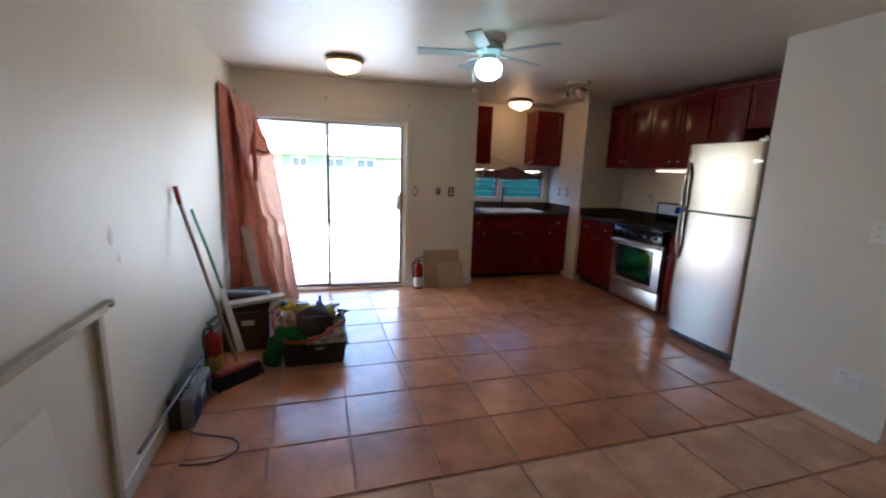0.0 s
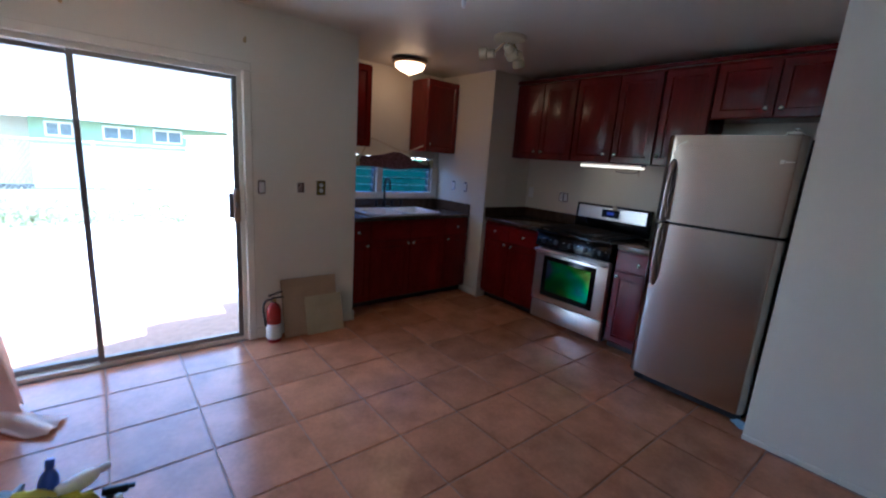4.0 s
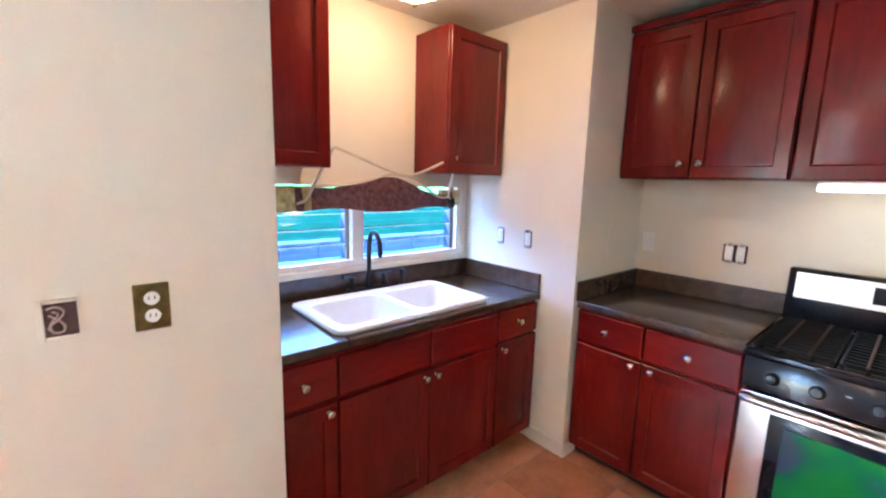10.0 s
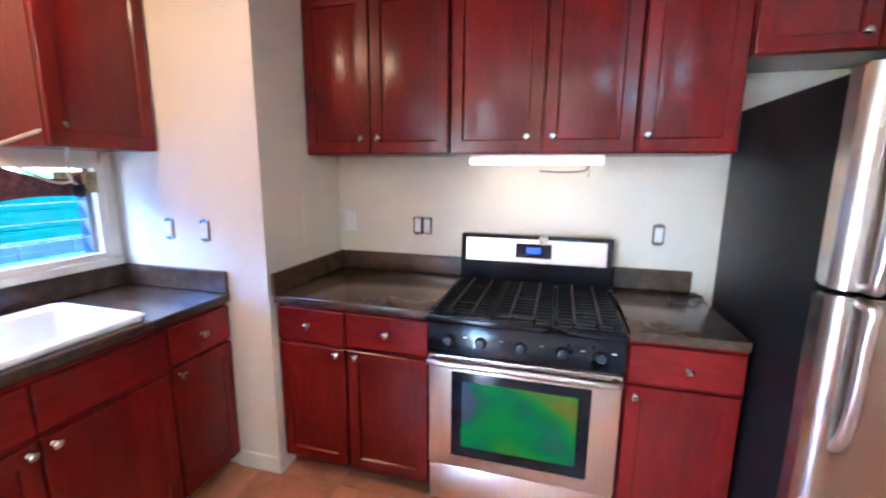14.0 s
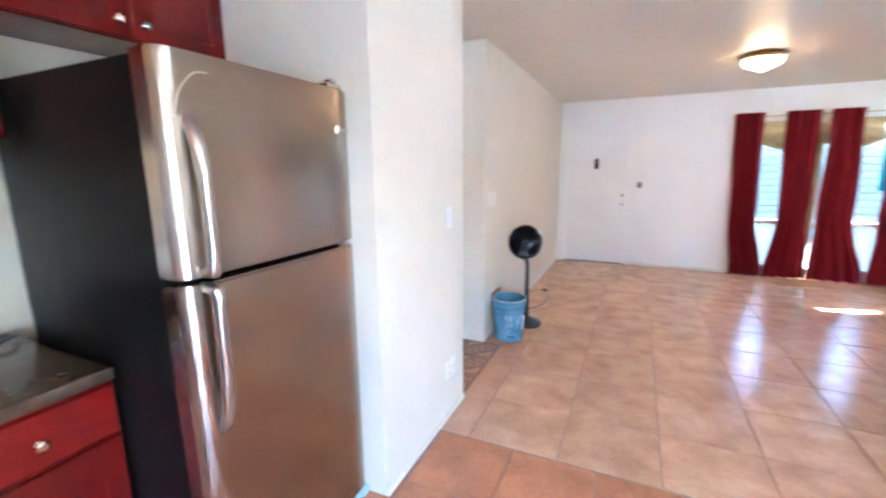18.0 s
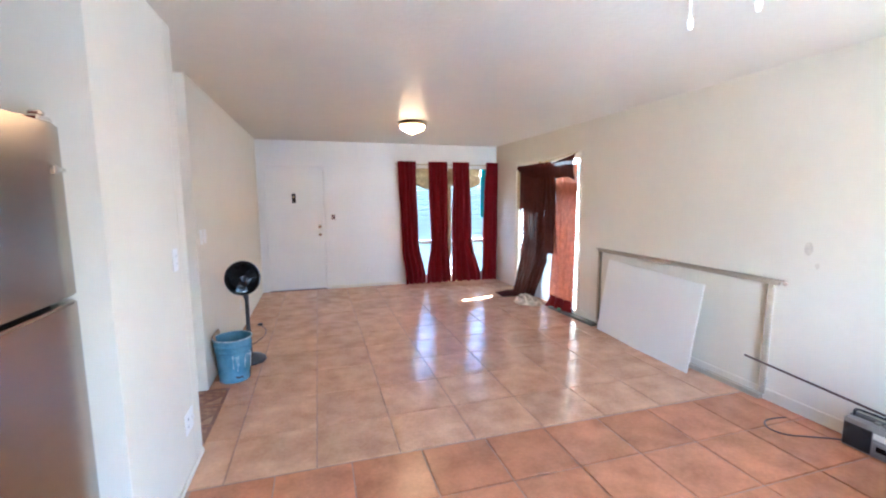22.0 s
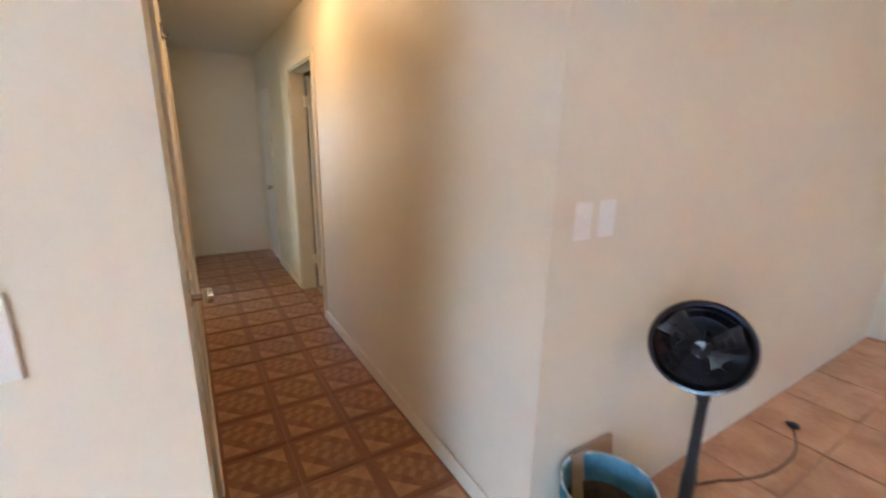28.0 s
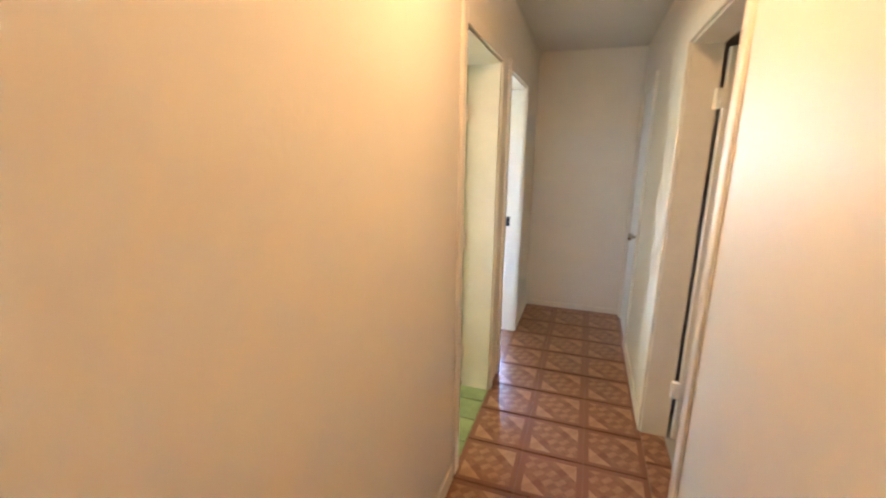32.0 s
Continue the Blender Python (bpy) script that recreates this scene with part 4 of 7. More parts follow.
# three-head spot fitting
SPOTM = mat("ivory_spot_metal", (0.62, 0.54, 0.36), 0.4, vary=0.08)
SPX, SPY = 3.52, 7.27
sp = thing("spot_light", (SPX, SPY, CEILING - 0.2), "ivory three-head spot light on the kitchen ceiling", "spot light")
part("base", lathe([(0, 0), (0.122, 0), (0.125, -0.010), (0.112, -0.026), (0.06, -0.040), (0.0, -0.042)], (SPX, SPY, CEILING), 28), SPOTM, sp)
for (ox, oy, oz), d in (((-0.055, 0.095, -0.115), Vector((-0.60, 0.80, -0.05))), ((0.0, 0.02, -0.05), Vector((0.75, 0.15, -0.62))), ((0.12, 0.02, -0.075), Vector((0.45, 0.18, -0.87)))):
    d = d.normalized()
    p0 = Vector((SPX + ox, SPY + oy, CEILING + oz))
    q = d.to_track_quat("Z", "Y").to_matrix().to_4x4()
    hd = part("head", turned(lathe([(0, 0), (0.028, 0.0), (0.036, 0.01), (0.036, 0.055), (0.046, 0.062), (0.048, 0.115), (0.043, 0.115), (0.040, 0.085), (0.0, 0.083)], (0, 0, 0), 20), Matrix.Translation(p0) @ q), SPOTM, sp)
    part("bulb", turned(lathe([(0.0, 0.085), (0.038, 0.087), (0.036, 0.108), (0, 0.112)], (0, 0, 0), 18), Matrix.Translation(p0) @ q), BRONZE, hd, "dark unlit bulb")
    part("arm", tube([(SPX + ox * 0.3, SPY + oy * 0.3, CEILING - 0.03), tuple(p0 + d * 0.01)], 0.008, 8), BRASS, sp)

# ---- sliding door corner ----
# one satin cloth; lit, half-shaded and shaded folds get their own colour
SALMON = cloth("salmon_satin_lit", (0.88, 0.70, 0.60), 0.46, 0.05)
SALMON_DIM = cloth("salmon_satin_dim", (0.68, 0.33, 0.24), 0.40, 0.12)
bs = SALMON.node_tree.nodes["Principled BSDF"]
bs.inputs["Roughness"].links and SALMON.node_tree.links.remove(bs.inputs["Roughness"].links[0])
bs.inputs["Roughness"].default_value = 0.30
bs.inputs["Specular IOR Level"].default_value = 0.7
SALMON_SHADE = cloth("salmon_satin_shaded", (0.38, 0.10, 0.055), 0.16, 0.18)


def lerp(a, b, t):
    return a + (b - a) * t


def drape(top, bottom, folds, depth, side, nu=72, nv=36, wob=0.015, seed=0, flare=1.0, mid=None):
    """Hanging cloth between a top line and a bottom line, each ((x, y, z), (x, y, z)); side: which way the folds stand out."""
    t0, t1, b0, b1 = (Vector(p) for p in (*top, *bottom))
    s = Vector(side)

    def f(u, v):
        a, b = t0.lerp(t1, u), b0.lerp(b1, u)
        p = a.lerp(b, v)
        if mid is not None:
            p += Vector(mid) * math.sin(math.pi * v) * (0.4 + 0.6 * u)
        k = 0.45 + 0.55 * v ** flare
        ph = noise.noise(Vector((u * 3, v * 1.5, seed))) * 1.6
        p += s * depth * k * (math.sin(2 * math.pi * folds * u + ph) + 0.35 * math.sin(2 * math.pi * folds * 2.3 * u + 1.3 + ph))
        p += s * wob * noise.noise(Vector((u * 6, v * 7, seed + 5)))
        return p

    return sheet(f, nu, nv, 0.003)


tc = thing("drape", (0.25, 7.95, 0.0), "salmon satin curtain bunched and tied beside the sliding door", "curtain")


def crumpled(top, bottom, folds, depth, side, seed, nu=110, nv=80, crease=0.05, edge=0.0, slant=-2.4):
    """Hanging satin in sharp slanting folds that lap over one another, with a ragged first edge."""
    t0, t1, b0, b1 = (Vector(p) for p in (*top, *bottom))
    s = Vector(side).normalized()

    def f(u, v):
        u2 = u + edge * (1 - u) * (0.6 * noise.noise(Vector((0.3, v * 5, seed))) + 0.5 * noise.noise(Vector((0.7, v * 13, seed))))
        along = b0.lerp(t0, 1 - v) - b1.lerp(t1, 1 - v)
        a = folds * u + (slant * v ** 1.3 + 3.4 * noise.noise(Vector((u * 1.1 - v * 0.8, v * 2.6, seed)))) / 6.283
        k = a - math.floor(a)
        rise = k / 0.34 if k < 0.34 else (1 - k) / 0.66
        rise = rise * rise * (3 - 2 * rise) * 0.6 + rise * 0.4
        p = t0.lerp(t1, u2).lerp(b0.lerp(b1, u2), v)
        p += s * depth * (0.45 + 0.55 * v) * (rise - 0.5) * 2
        p -= along * (0.10 / max(folds, 1)) * rise
        w = Vector((2.2 * u - 1.9 * v, 1.3 * v + 0.6 * u, seed + 9))
        p += s * crease * (noise.noise(w) + 0.5 * (0.4 - abs(noise.noise(w * 1.9))) + 0.3 * (0.4 - abs(noise.noise(w * 4.3))))
        return p

    return sheet(f, nu, nv, 0.003)


part("back_panel", crumpled(((0.03, 7.42, 2.17), (0.14, 8.15, 2.02)), ((0.05, 7.26, 0.02), (0.18, 8.13, 0.02)), 3, 0.026, (0.9, -0.35, 0), 1, 90, 60, 0.03), SALMON_SHADE, tc, "back folds of the satin, coloured rust red for shade")
part("upper_panel", crumpled(((0.085, 7.60, 2.10), (0.20, 8.02, 2.03)), ((0.185, 7.735, 1.30), (0.205, 7.775, 1.27)), 1.3, 0.02, (0.9, -0.45, 0), 2, 50, 40, 0.02), SALMON_DIM, tc, "pale salmon shoulder fold")
part("wing", crumpled(((0.17, 8.04, 2.04), (0.20, 8.13, 2.02)), ((0.17, 7.96, 1.56), (0.385, 8.11, 1.53)), 1.6, 0.016, (0.3, -1, 0), 4, 40, 40, 0.02), SALMON_DIM, tc, "salmon wing hanging to the tie")
part("knot_column", crumpled(((0.18, 7.99, 2.02), (0.22, 8.03, 2.02)), ((0.215, 7.84, 1.30), (0.26, 7.88, 1.28)), 1, 0.014, (0.7, -0.7, 0), 6, 20, 40, 0.012), SALMON_SHADE, tc, "gathered column, coloured dark for shade")


def tied_front(u, v):
    """Satin hung from the tie: sharp folds that fan out from it, crumpled along the turned-back edge."""
    left = float(np.interp(v, (0.0, 0.07, 0.30, 0.38, 0.43, 0.60, 1.0), (0.195, 0.115, 0.125, 0.16, 0.255, 0.275, 0.28)))
    right = float(np.interp(v, (0.0, 0.10, 0.55, 1.0), (0.385, 0.42, 0.525, 0.62)))
    left += 0.05 * v * noise.noise(Vector((0.3, v * 7, 3.0))) + 0.03 * noise.noise(Vector((0.7, v * 17, 3.0)))
    phase = 3.6 * (u * (0.45 + 0.55 * v) + 0.55 * (1 - v)) + 0.40 * noise.noise(Vector((u * 1.1, v * 1.2, 5.0))) + 0.8 * v
    k = phase - math.floor(phase)
    ridge = k / 0.7 if k < 0.7 else (1 - k) / 0.3
    w = Vector((1.5 * u - 2.6 * v, 1.2 * v + 1.6 * u, 11.0))
    crumple = 0.45 - abs(noise.noise(w * 1.1)) + 0.5 * (0.4 - abs(noise.noise(w * 2.3))) + 0.22 * (0.4 - abs(noise.noise(w * 5.1)))
    fold = (0.028 + 0.085 * v) * ridge
    out = fold + (0.030 + 0.06 * math.exp(-((v - 0.5) / 0.22) ** 2) * (1 - 0.6 * u)) * crumple
    x = lerp(left, right, u) + 0.95 * (fold - 0.02 - 0.04 * v) * min(1.0, 6 * (1 - u)) + 0.10 * crumple * v * (1 - u)
    return (x, lerp(8.05, 7.99, v) - out - 0.05 * math.sin(math.pi * u) * v, lerp(1.565, 0.014, v) - 0.02 * math.sin(math.pi * u) * (1 - v))


part("front_panel", sheet(tied_front, 130, 150, 0.003), SALMON, tc, "pale satin front folds")
part("inner_panel", crumpled(((0.10, 7.80, 1.30), (0.24, 7.90, 1.32)), ((0.10, 7.58, 0.02), (0.42, 7.74, 0.02)), 2.2, 0.03, (0.4, -0.9, 0), 8, 60, 70, 0.04), SALMON_DIM, tc, "inner folds, coloured darker for shade")
part("floor_tail", sheet(lambda u, v: (lerp(0.20, 0.74, u) + 0.07 * v, lerp(7.82, 7.50, u ** 1.4) + (0.22 - 0.06 * u) * v + 0.02 * math.sin(13 * u), 0.008 + (0.050 - 0.015 * u) * abs(math.sin(4 * v + 5 * u + 1.2 * math.sin(6 * u))) * math.sin(math.pi * min(0.95, v + 0.12))), 60, 20, 0.004), SALMON, tc, "tail of satin lying on the tiles")
part("tie", tube(curve_pts([(0.14, 7.97, 1.60), (0.19, 7.94, 1.575), (0.25, 7.96, 1.60), (0.31, 8.0, 1.58), (0.36, 8.06, 1.595)], 5), 0.009, 7), BRONZE, tc, "dark twisted tie")
# white board and paper in the dim corner; their shade is in this grey
GREYBD = mat("shade_grey_white", (0.50, 0.44, 0.38), 0.45, vary=0.15, scale=9)
solo("shelf_board", turned(box(-0.045, -0.009, 0.0, 0.045, 0.009, 0.88, 0.003), Matrix.Translation((0.30, 7.50, 0.01)) @ Matrix.Rotation(radians(-11), 4, "Y") @ Matrix.Rotation(radians(-13), 4, "X") @ Matrix.Rotation(radians(20), 4, "Z")), GREYBD, "white narrow board, coloured grey for shade, leaning on the curtain", "board")
YELLOWL = mat("yellow_label", (0.36, 0.20, 0.03), 0.6, vary=0.2, scale=30)


def extinguisher(x, y, h, label, tag_label=True, turn=0.0):
    th = thing("fire_extinguisher", (x, y, 0.0), label, "extinguisher", "fire extinguishers")
    r = 0.055
    k = h / 0.42
    part("cylinder", lathe([(0, 0.0), (r * 0.9, 0.0), (r, 0.012), (r, 0.25 * k), (r * 0.85, 0.285 * k), (r * 0.45, 0.312 * k), (0.018, 0.32 * k), (0, 0.32 * k)], (x, y, 0), 28), REDP, th)
    part("label", lathe([(r + 0.0008, 0.03), (r + 0.0012, 0.031), (r + 0.0012, 0.15 * k), (r + 0.0008, 0.151 * k)], (x, y, 0), 28), LABELW if tag_label else YELLOWL, th, "white paper label" if tag_label else "yellow paper label")
    part("valve", lathe([(0, 0.315 * k), (0.018, 0.318 * k), (0.02, 0.35 * k), (0.012, 0.36 * k), (0, 0.36 * k)], (x, y, 0), 14), BLACKP, th)
    m = Matrix.Translation((x, y, 0)) @ Matrix.Rotation(radians(turn), 4, "Z")
    part("lever", turned(turned(box(-0.05, -0.011, -0.006, 0.06, 0.011, 0.006, 0.003), Matrix.Translation((0.01, 0, 0.385 * k)) @ Matrix.Rotation(radians(-14), 4, "Y")), m), BLACKP, th, "black carrying lever")
    part("handle", turned(turned(box(-0.02, -0.010, -0.005, 0.065, 0.010, 0.005, 0.003), Matrix.Translation((0.012, 0, 0.352 * k))), m), BLACKP, th)
    part("gauge", turned(lathe([(0, 0), (0.014, 0), (0.014, 0.008), (0, 0.009)], (-0.0, -0.02, 0.34 * k), 14, "y"), m), BRASS, th)
    part("hose", turned(tube(curve_pts([(-0.015, 0, 0.345 * k), (-0.06, 0, 0.335 * k), (-0.078, 0, 0.28 * k), (-0.07, 0.0, 0.2 * k), (-0.062, 0, 0.13 * k)], 6), 0.009, 8), m), BLACKP, th, "black hose")
    return th


extinguisher(2.02, 8.09, 0.42, "red fire extinguisher with a black hose beside plywood boards")
extinguisher(0.115, 6.22, 0.44, "red fire extinguisher with a yellow label in the cleaning corner", False, turn=60)


def leaning(x0, x1, yb, yt, h, t, material, name, label, cat, rot=0.0):
    ang = math.degrees(math.atan2(yt - yb, h))
    L = math.hypot(h, yt - yb)
    bm = turned(box(-(x1 - x0) / 2, -t / 2, 0, (x1 - x0) / 2, t / 2, L, 0.002), Matrix.Translation(((x0 + x1) / 2, yb, t * 0.3)) @ Matrix.Rotation(radians(rot), 4, "Y") @ Matrix.Rotation(radians(-ang), 4, "X"))
    return solo(name, bm, material, label, cat)


leaning(2.10, 2.565, 8.075, 8.18, 0.46, 0.012, CARD, "plywood_board", "brown hardboard panel leaning on the cream wall", "board")
leaning(2.275, 2.60, 8.045, 8.13, 0.305, 0.010, CARD2, "plywood_board", "smaller pale hardboard panel leaning on another", "board")

# ---- cleaning corner ----
STICK = mat("grey_broom_stick", (0.26, 0.19, 0.155), 0.4, metal=0.3, vary=0.15)
GREENP = mat("green_plastic", (0.02, 0.22, 0.05), 0.35, vary=0.15)
BRISTLE = mat("dark_bristles", (0.025, 0.02, 0.02), 0.9, vary=0.4, scale=60, bump=0.6, bscale=200)
ORANGE = mat("orange_plastic", (0.42, 0.055, 0.02), 0.4, vary=0.15)
DKRED = mat("dark_red_plastic", (0.30, 0.03, 0.02), 0.4, vary=0.15)
br = thing("broom", (0.28, 6.14, 0.0), "push broom with grey stick, red grip and dark bristles", "broom")
part("stick", tube([(0.27, 6.16, 0.12), (0.028, 6.05, 1.24)], 0.011, 10), STICK, br)
part("grip", tube([(0.033, 6.052, 1.21), (0.016, 6.044, 1.32)], 0.014, 10), REDP, br, "red plastic grip")
m_ = Matrix.Translation((0.285, 6.10, 0)) @ Matrix.Rotation(radians(43), 4, "Z")
part("head", turned(box(-0.145, -0.030, 0.088, 0.145, 0.030, 0.118, 0.010, 2), m_), DKRED, br, "dark red head")
bm = bm_new()
rb = random.Random(3)
for k in range(26):
    for j in range(4):
        x, y = -0.145 + 0.29 * k / 25, -0.028 + 0.0187 * j
        o = rb.uniform(-0.012, 0.012)
        add_box(bm, x - 0.0065 + o, y - 0.008, 0.004, x + 0.0065 + o, y + 0.008, 0.088)
for v in bm.verts:
    if v.co.z < 0.02:
        v.co.x *= 1.08
        v.co.y *= 1.5
part("bristles", turned(bm, m_), BRISTLE, br, "dark bristles", False)


def squeegee_blade():
    """A long plastic blade, narrow above and wider at the floor, leaning to the wall."""
    bm = box(-0.03, -0.01, 0.0, 0.03, 0.01, 0.56, 0.005, 2)
    for v in bm.verts:
        v.co.x *= 1.0 - 0.75 * v.co.z
    return turned(bm, Matrix.Translation((0.235, 6.565, 0.005)) @ Matrix.Rotation(radians(-12), 4, "Y") @ Matrix.Rotation(radians(40), 4, "Z"))


mp = thing("floor_squeegee", (0.19, 6.60, 0.0), "green-handled mop with a long white plastic blade", "mop")
part("stick", tube([(0.125, 6.565, 0.53), (0.075, 6.45, 0.85), (0.022, 6.33, 1.15)], 0.010, 10), GREENP, mp)
part("blade", squeegee_blade(), PLASTIC, mp, "white plastic blade")
CARDD = mat("dark_cardboard", (0.085, 0.036, 0.020), 0.85, vary=0.15, scale=6, bump=0.1)
cb = thing("cardboard_box", (0.27, 6.76, 0.0), "brown cardboard box with paper labels, half open", "box")
part("bottom", box(0.10, 6.60, 0.0, 0.44, 6.94, 0.01), CARDD, cb)
for x0, y0, x1, y1 in ((0.10, 6.60, 0.106, 6.94), (0.434, 6.60, 0.44, 6.94), (0.106, 6.60, 0.434, 6.606), (0.106, 6.934, 0.434, 6.94)):
    part("side", box(x0, y0, 0.01, x1, y1, 0.32), CARDD, cb)
part("flap", turned(box(0, -0.165, -0.003, 0.14, 0.165, 0.003), Matrix.Translation((0.442, 6.77, 0.318)) @ Matrix.Rotation(radians(35), 4, "Y")), CARDD, cb)
part("label", box(0.24, 6.597, 0.21, 0.33, 6.5995, 0.25), GREYBD, cb, "white paper label")
solo("shelf_board", turned(box(-0.22, -0.055, -0.016, 0.22, 0.055, 0.016, 0.004), Matrix.Translation((0.33, 6.80, 0.352)) @ Matrix.Rotation(radians(16), 4, "Z") @ Matrix.Rotation(radians(-3), 4, "Y")), GREYBD, "white melamine board, coloured grey for shade, across a cardboard box", "board")
BLUEP = mat("pale_blue_plastic", (0.35, 0.50, 0.62), 0.4, vary=0.1)
solo("plastic_tube", tube([(0.06, 7.06, 0.367), (0.24, 7.03, 0.362), (0.40, 7.0, 0.360)], 0.024, 10, flat=0.5), BLUEP, "pale blue plastic strip lying across the boxes", "strip")
solo("support_crate", box(0.04, 7.0, 0.0, 0.40, 7.28, 0.34, 0.008), CARDD, "closed brown cardboard box behind the cleaning things", "box")
TOTE = mat("black_tote_plastic", (0.018, 0.018, 0.02), 0.38, vary=0.2)
tt = thing("storage_tote", (0.79, 6.42, 0.0), "black plastic tote heaped with cleaning things", "tote")
bm = bm_new()
rings = []
for inset, z in ((0.035, 0.0), (0.012, 0.15), (-0.008, 0.155), (-0.008, 0.172), (0.018, 0.172), (0.045, 0.02)):
    p = [(0.545 + inset, 6.20 + inset), (1.03 - inset, 6.20 + inset), (1.03 - inset, 6.64 - inset), (0.545 + inset, 6.64 - inset)]
    rings.append([bm.verts.new((x, y, z)) for x, y in p])
for a, b in zip(rings, rings[1:]):
    for k in range(4):
        bm.faces.new((a[k], a[(k + 1) % 4], b[(k + 1) % 4], b[k]))
bm.faces.new(rings[0])
bm.faces.new(rings[-1])
bmesh.ops.recalc_face_normals(bm, faces=bm.faces)
bmesh.ops.bevel(bm, geom=[e for e in bm.edges if abs(e.verts[0].co.z - e.verts[1].co.z) > 0.01 or e.verts[0].co.z > 0.16], offset=0.012, segments=2, affect="EDGES")
part("body", bm, TOTE, tt)
part("latch_wheel", turned(lathe([(0, 0), (0.024, 0), (0.024, 0.012), (0.010, 0.014), (0.0, 0.006)], (0, 0, 0), 18), Matrix.Translation((0.78, 6.205, 0.10)) @ Matrix.Rotation(radians(90), 4, "X")), TOTE, tt)


def lump(name, at, size, material, label, cat, seed, rough=0.35, rot=0.0, sub=3):
    """A crumpled soft thing."""
    bm = bm_new()
    bmesh.ops.create_icosphere(bm, subdivisions=sub, radius=1.0)
    for v in bm.verts:
        n = noise.noise(v.co * 1.6 + Vector((seed, 0, 0))) + 0.5 * noise.noise(v.co * 3.7 + Vector((0, seed, 0)))
        w = 1 + rough * n + 0.10 * math.sin(9 * v.co.x + 5 * noise.noise(v.co * 2.2 + Vector((seed, 1, 2))))
        v.co = Vector((v.co.x * size[0] * w, v.co.y * size[1] * w, max(-0.75, v.co.z) * size[2] * w))
    turned(bm, Matrix.Translation(at) @ Matrix.Rotation(radians(rot), 4, "Z"))
    return solo(name, bm, material, label, cat)


GREENC = cloth("green_cloth", (0.014, 0.13, 0.022), 0.15, 0.3)
YELLOWC = cloth("yellow_rubber", (0.62, 0.50, 0.04), 0.1, 0.2)
BEIGEC = cloth("beige_rag", (0.48, 0.38, 0.27), 0.15, 0.25)
BLUED = mat("deep_blue_plastic", (0.02, 0.06, 0.35), 0.4, vary=0.1)
GREYC = mat("brown_canvas", (0.040, 0.026, 0.021), 0.85, vary=0.4, scale=14, bump=0.3, bscale=150)
BROWNC = mat("brown_paper", (0.36, 0.20, 0.10), 0.8, vary=0.2, scale=12, bump=0.2)
lump("green_cloth", (0.60, 6.29, 0.20), (0.115, 0.10, 0.09), GREENC, "crumpled green cloth hanging over the tote rim", "cloth", 2.0, 0.5)
lump("green_cloth", (0.49, 6.28, 0.085), (0.055, 0.06, 0.105), GREENC, "green cloth end hanging beside the tote", "cloth", 4.0, 0.5)
lump("rag", (0.93, 6.33, 0.18), (0.09, 0.09, 0.07), BEIGEC, "crumpled beige rag in the tote", "rag", 6.0, 0.5)
lump("paper_bag", (0.66, 6.42, 0.24), (0.09, 0.09, 0.12), BROWNC, "crumpled brown paper bag in the tote", "bag", 7.0, 0.5)
YELB = cloth("pale_yellow_plastic_bag", (0.74, 0.62, 0.10), 0.25, 0.2)
solo("plastic_bag", sheet(lambda u, v: (lerp(0.55, 0.89, u) + 0.03 * math.sin(5 * v + 3 * u), lerp(6.66, 6.53, u) + lerp(-0.075, 0.075, v) * (1 - 0.4 * abs(2 * u - 1) ** 3) + 0.015 * math.sin(11 * u), 0.355 - 0.02 * u + 0.022 * noise.noise(Vector((9 * u, 5 * v, 2.0))) - 0.09 * (2 * v - 1) ** 4 - 0.07 * (2 * u - 1) ** 6), 50, 26, 0.003), YELB, "crumpled pale yellow plastic bag over the heap in the tote", "bag")
lump("rubber_glove", (0.545, 6.70, 0.315), (0.06, 0.04, 0.045), YELLOWC, "yellow rubber glove on top of the heap", "gloves", 8.0, 0.5, 15)
lump("rubber_glove", (0.895, 6.505, 0.315), (0.055, 0.03, 0.04), YELLOWC, "yellow rubber glove on top of the heap", "gloves", 9.0, 0.5, -10)
tb = thing("canvas_bag", (0.78, 6.39, 0.17), "dark brown canvas bag tipped over in the tote", "bag")
bm = bm_new()
bmesh.ops.create_icosphere(bm, subdivisions=4, radius=1.0)
for v in bm.verts:
    k = 1 + 0.12 * noise.noise(v.co * 1.7) + 0.06 * noise.noise(v.co * 4.0)
    v.co = Vector((0.128 * k * math.copysign(abs(v.co.x) ** 0.45, v.co.x), 0.112 * k * math.copysign(abs(v.co.y) ** 0.45, v.co.y), 0.088 * k * math.copysign(abs(v.co.z) ** 0.6, v.co.z)))
BAGM = Matrix.Translation((0.785, 6.385, 0.285)) @ Euler((0.34, -0.20, 0.42)).to_matrix().to_4x4()
part("body", turned(bm, BAGM), GREYC, tb)
part("flap", turned(sheet(lambda u, v: (-0.118 + 0.236 * u, -0.105 + 0.16 * v, 0.100 - 0.03 * abs(2 * u - 1) ** 5 - 0.035 * (1 - v) ** 5 + 0.006 * math.sin(9 * u + 4 * v)), 24, 18, 0.006), BAGM), GREYC, tb)
part("strap", tube(curve_pts([(0.68, 6.33, 0.33), (0.72, 6.29, 0.355), (0.80, 6.28, 0.36), (0.88, 6.31, 0.345), (0.92, 6.36, 0.30)], 6), 0.008, 7, flat=0.4), BLACKP, tb, "black strap")
